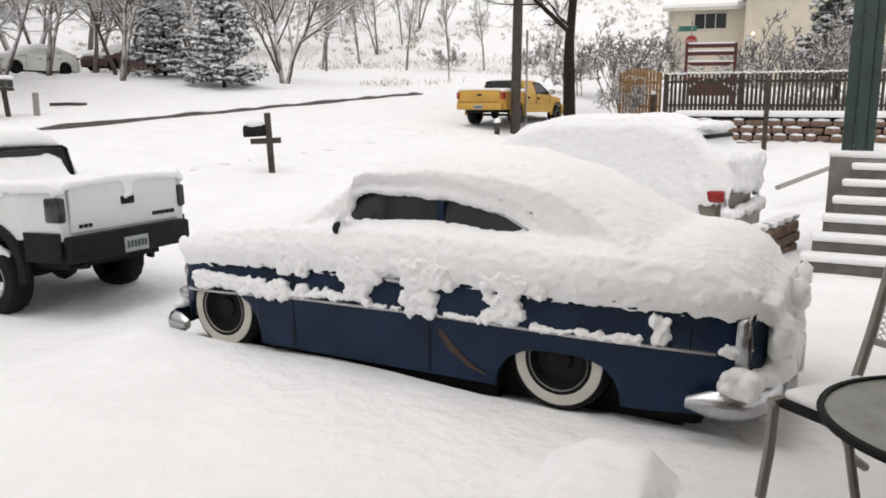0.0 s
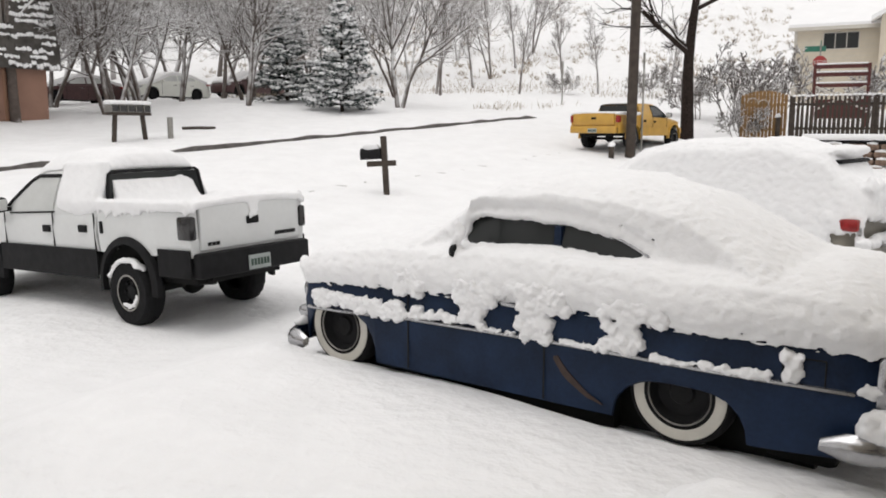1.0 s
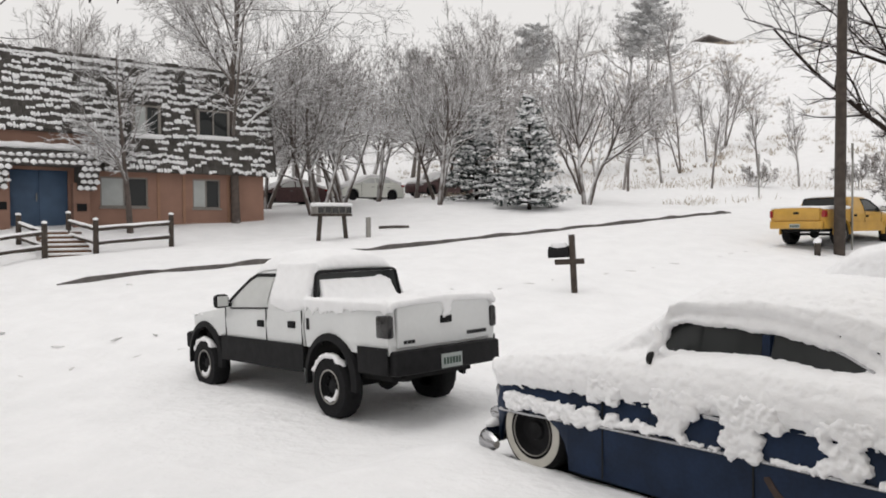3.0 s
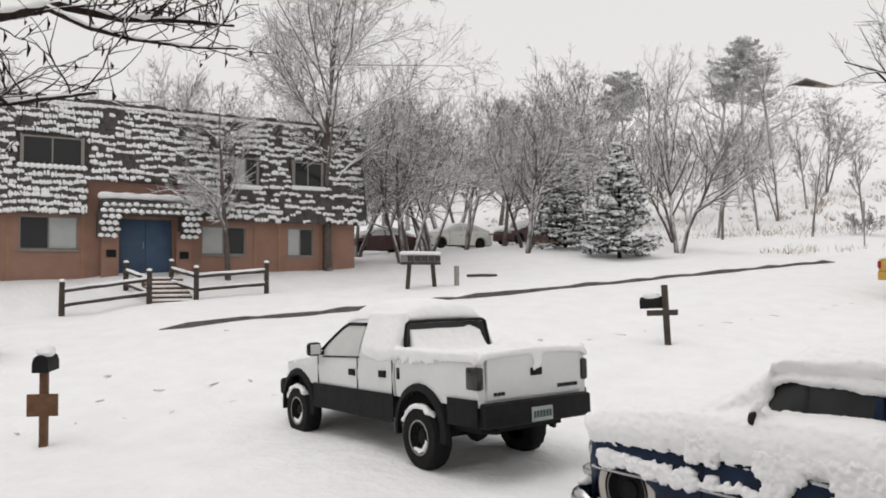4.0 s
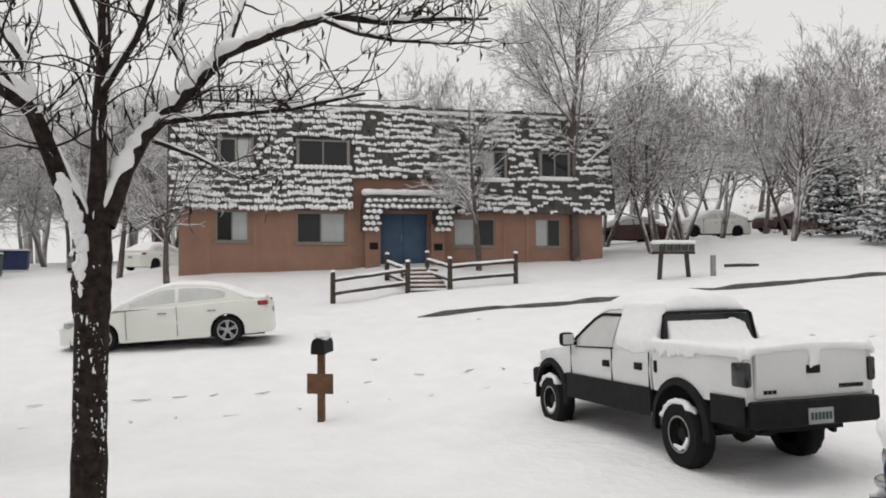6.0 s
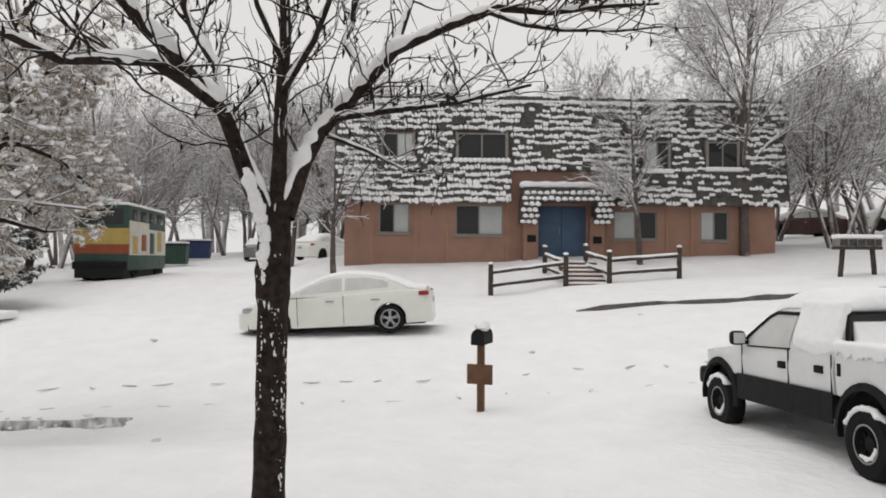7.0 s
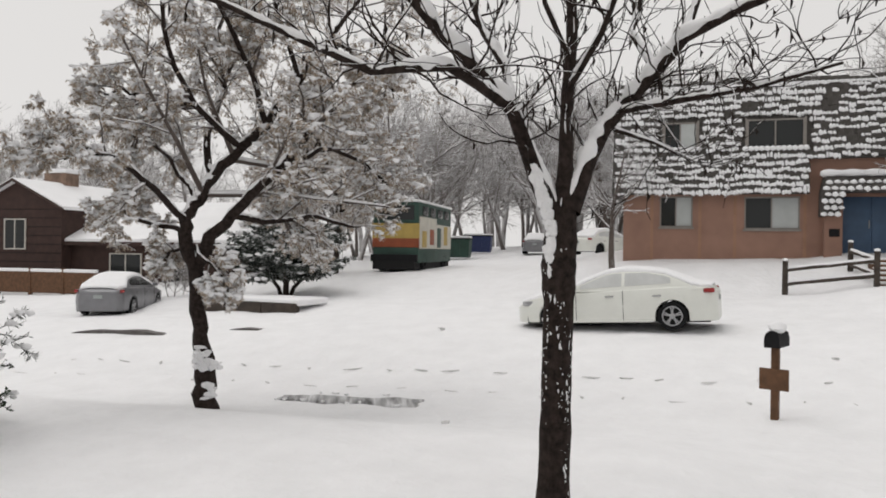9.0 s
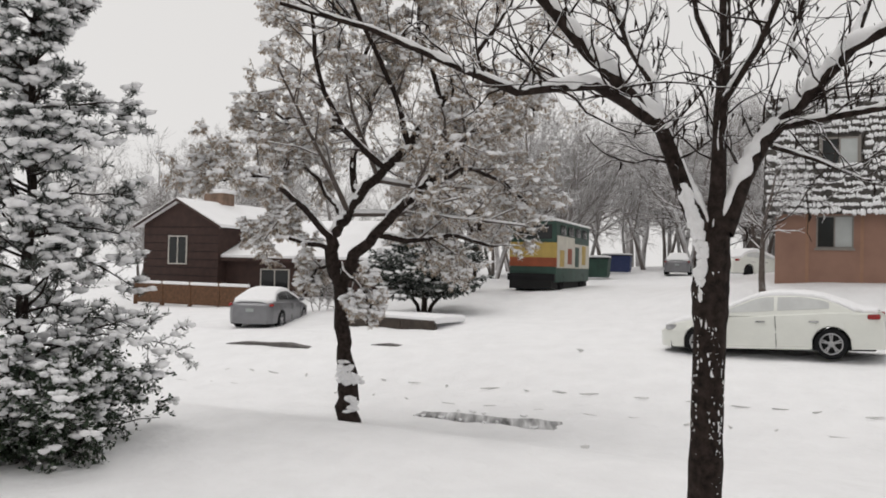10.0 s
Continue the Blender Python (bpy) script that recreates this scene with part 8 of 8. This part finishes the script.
def porch():
    """The slab that the viewer stands on, its snowed edge, an unseen wall behind and an unseen shading roof above."""
    bm = bmesh.new()
    box(bm, -0.5, 4.5, -3.0, 2.95, -0.3, FLOOR, bev=0.02)
    tagged(part("porch_floor", bm, CONCRETE), "grey concrete porch slab", "floor", kind="structure")
    # unseen wall, added behind the viewer to cut the light
    tagged(part("unseen_house_wall", boxes((-2.6, 9, -3.3, -3.0, -0.4, 5.5)), CREAM), "unseen plain wall added behind the porch to block light", "wall", kind="structure")
    # unseen roof, stretched to the right to darken the snow there
    tagged(part("shade_roof", boxes((-1.5, 9.0, -3.4, 1.5, 2.95, 3.12), (0.55, 9.0, 1.5, 4.0, 2.95, 3.12), (1.5, 9.0, 4.0, 6.0, 2.95, 3.12)), CREAM), "unseen plain roof added over the viewer to shade the right", "roof", kind="structure")
    # snow heaped over the porch corner
    bm = bmesh.new()
    top = [(-0.30, 2.4, 0.36), (0.20, 4.02, 0.34), (0.50, 3.92, 0.35), (0.20, 2.4, 0.38)]
    foot = [(-1.0, 2.3, -0.35), (-0.55, 4.9, -0.35), (1.00, 4.40, -0.35), (0.85, 2.3, -0.35)]
    skin(bm, [foot, top], closed=True)
    rnd = random.Random(15)
    for _ in range(60):   # tumbled snow below the corner
        x, y = rnd.uniform(0.4, 1.5), rnd.uniform(3.0, 4.6)
        lump(bm, x, y, 0.10 - 0.16 * (y - 3.4) + rnd.uniform(-0.06, 0.04), 0.20, 0.16, 0.12, rnd.random() * 40, 1)
    soft_snow("snow_bank", bm, "snow heaped over the porch corner", Matrix(), 0.03, 8, 0.03, 0.14)


porch()


def bistro_table():
    m = pose(1.27, 2.42, FLOOR - 0.03, 0, 0, 10)
    t = thing("patio_table", m, "round glass-topped patio table with dark rim", "table")
    bm = bmesh.new()
    lathe(bm, [(0.002, 0.0), (0.44, 0.0), (0.44, 0.012), (0.002, 0.012)], 48, pose(0, 0, 0.715, 90, 0, 0))
    part("tabletop", bm, GLASSTOP, t, "frosted glass top")
    bm = bmesh.new()
    lathe(bm, [(0.442, -0.026), (0.458, -0.024), (0.464, -0.01), (0.46, 0.0), (0.442, 0.002), (0.442, -0.026)], 48, pose(0, 0, 0.735, 90, 0, 0))
    part("rim", bm, BLACK, t, "dark metal rim")
    for k in range(4):
        a = radians(45 + 90 * k)
        bm = bmesh.new()
        tube(bm, [(0.40 * math.cos(a), 0.40 * math.sin(a), 0.70), (0.33 * math.cos(a), 0.33 * math.sin(a), 0.35), (0.42 * math.cos(a), 0.42 * math.sin(a), 0.0)], 0.016, 8)
        part("leg", bm, TAUPE, t)


bistro_table()


def patio_chair():
    m = pose(1.28, 3.23, FLOOR, 0, 0, 34)
    c = thing("patio_chair", m, "taupe metal patio chair with mesh back and snowy seat", "chair")
    part("seat", boxes((-0.26, 0.26, -0.26, 0.26, 0.40, 0.44), bev=0.012), BLACK, c, "dark seat")
    s = part("seat_snow", boxes((-0.25, 0.20, -0.25, 0.25, 0.44, 0.485), bev=0.02), CLUMP)
    s.matrix_world = m
    tagged(s, "snow on the chair seat", "snow")
    for yy in (-0.28, 0.28):
        bm = bmesh.new()
        tube(bm, [(-0.28, yy, 0.42), (0.28, yy, 0.42)], 0.024, 8)
        part("seat_rail", bm, TAUPE, c)
        bm = bmesh.new()
        tube(bm, [(-0.26, yy, 0.43), (-0.27, yy, 0.2), (-0.30, yy, 0)], 0.023, 8)
        part("leg", bm, TAUPE, c)
        bm = bmesh.new()
        tube(bm, [(0.24, yy, 0.41), (0.20, yy, 0.30), (0.20, yy, 0.18), (0.26, yy, 0.07), (0.36, yy, 0.0)], 0.021, 8)
        part("leg", bm, TAUPE, c)
        bm = bmesh.new()
        tube(bm, [(0.22, yy, 0.40), (0.30, yy, 0.62), (0.42, yy, 1.02)], 0.023, 8)
        part("back_post", bm, TAUPE, c)
    back = part("back_frame", boxes((0.295, 0.315, -0.26, 0.26, 0.60, 0.63), (0.405, 0.425, -0.26, 0.26, 1.0, 1.03)), TAUPE, c)
    bm = bmesh.new()
    for k in range(-14, 26):
        for sgn in (1, -1):
            y0, y1 = -0.26, 0.26
            pts = []
            for tt in steps(0, 1, 10):
                yy = y0 + (y1 - y0) * tt
                z = 0.62 + 0.026 * k + sgn * (yy if sgn > 0 else yy) * 0.75
                if 0.62 <= z <= 1.01:
                    pts.append((0.305 + (z - 0.62) * 0.282, yy, z))
            if len(pts) > 1:
                tube(bm, pts, 0.0028, 3, cap=False)
    part("mesh_back", bm, NETTING, c, "woven metal mesh back")


patio_chair()
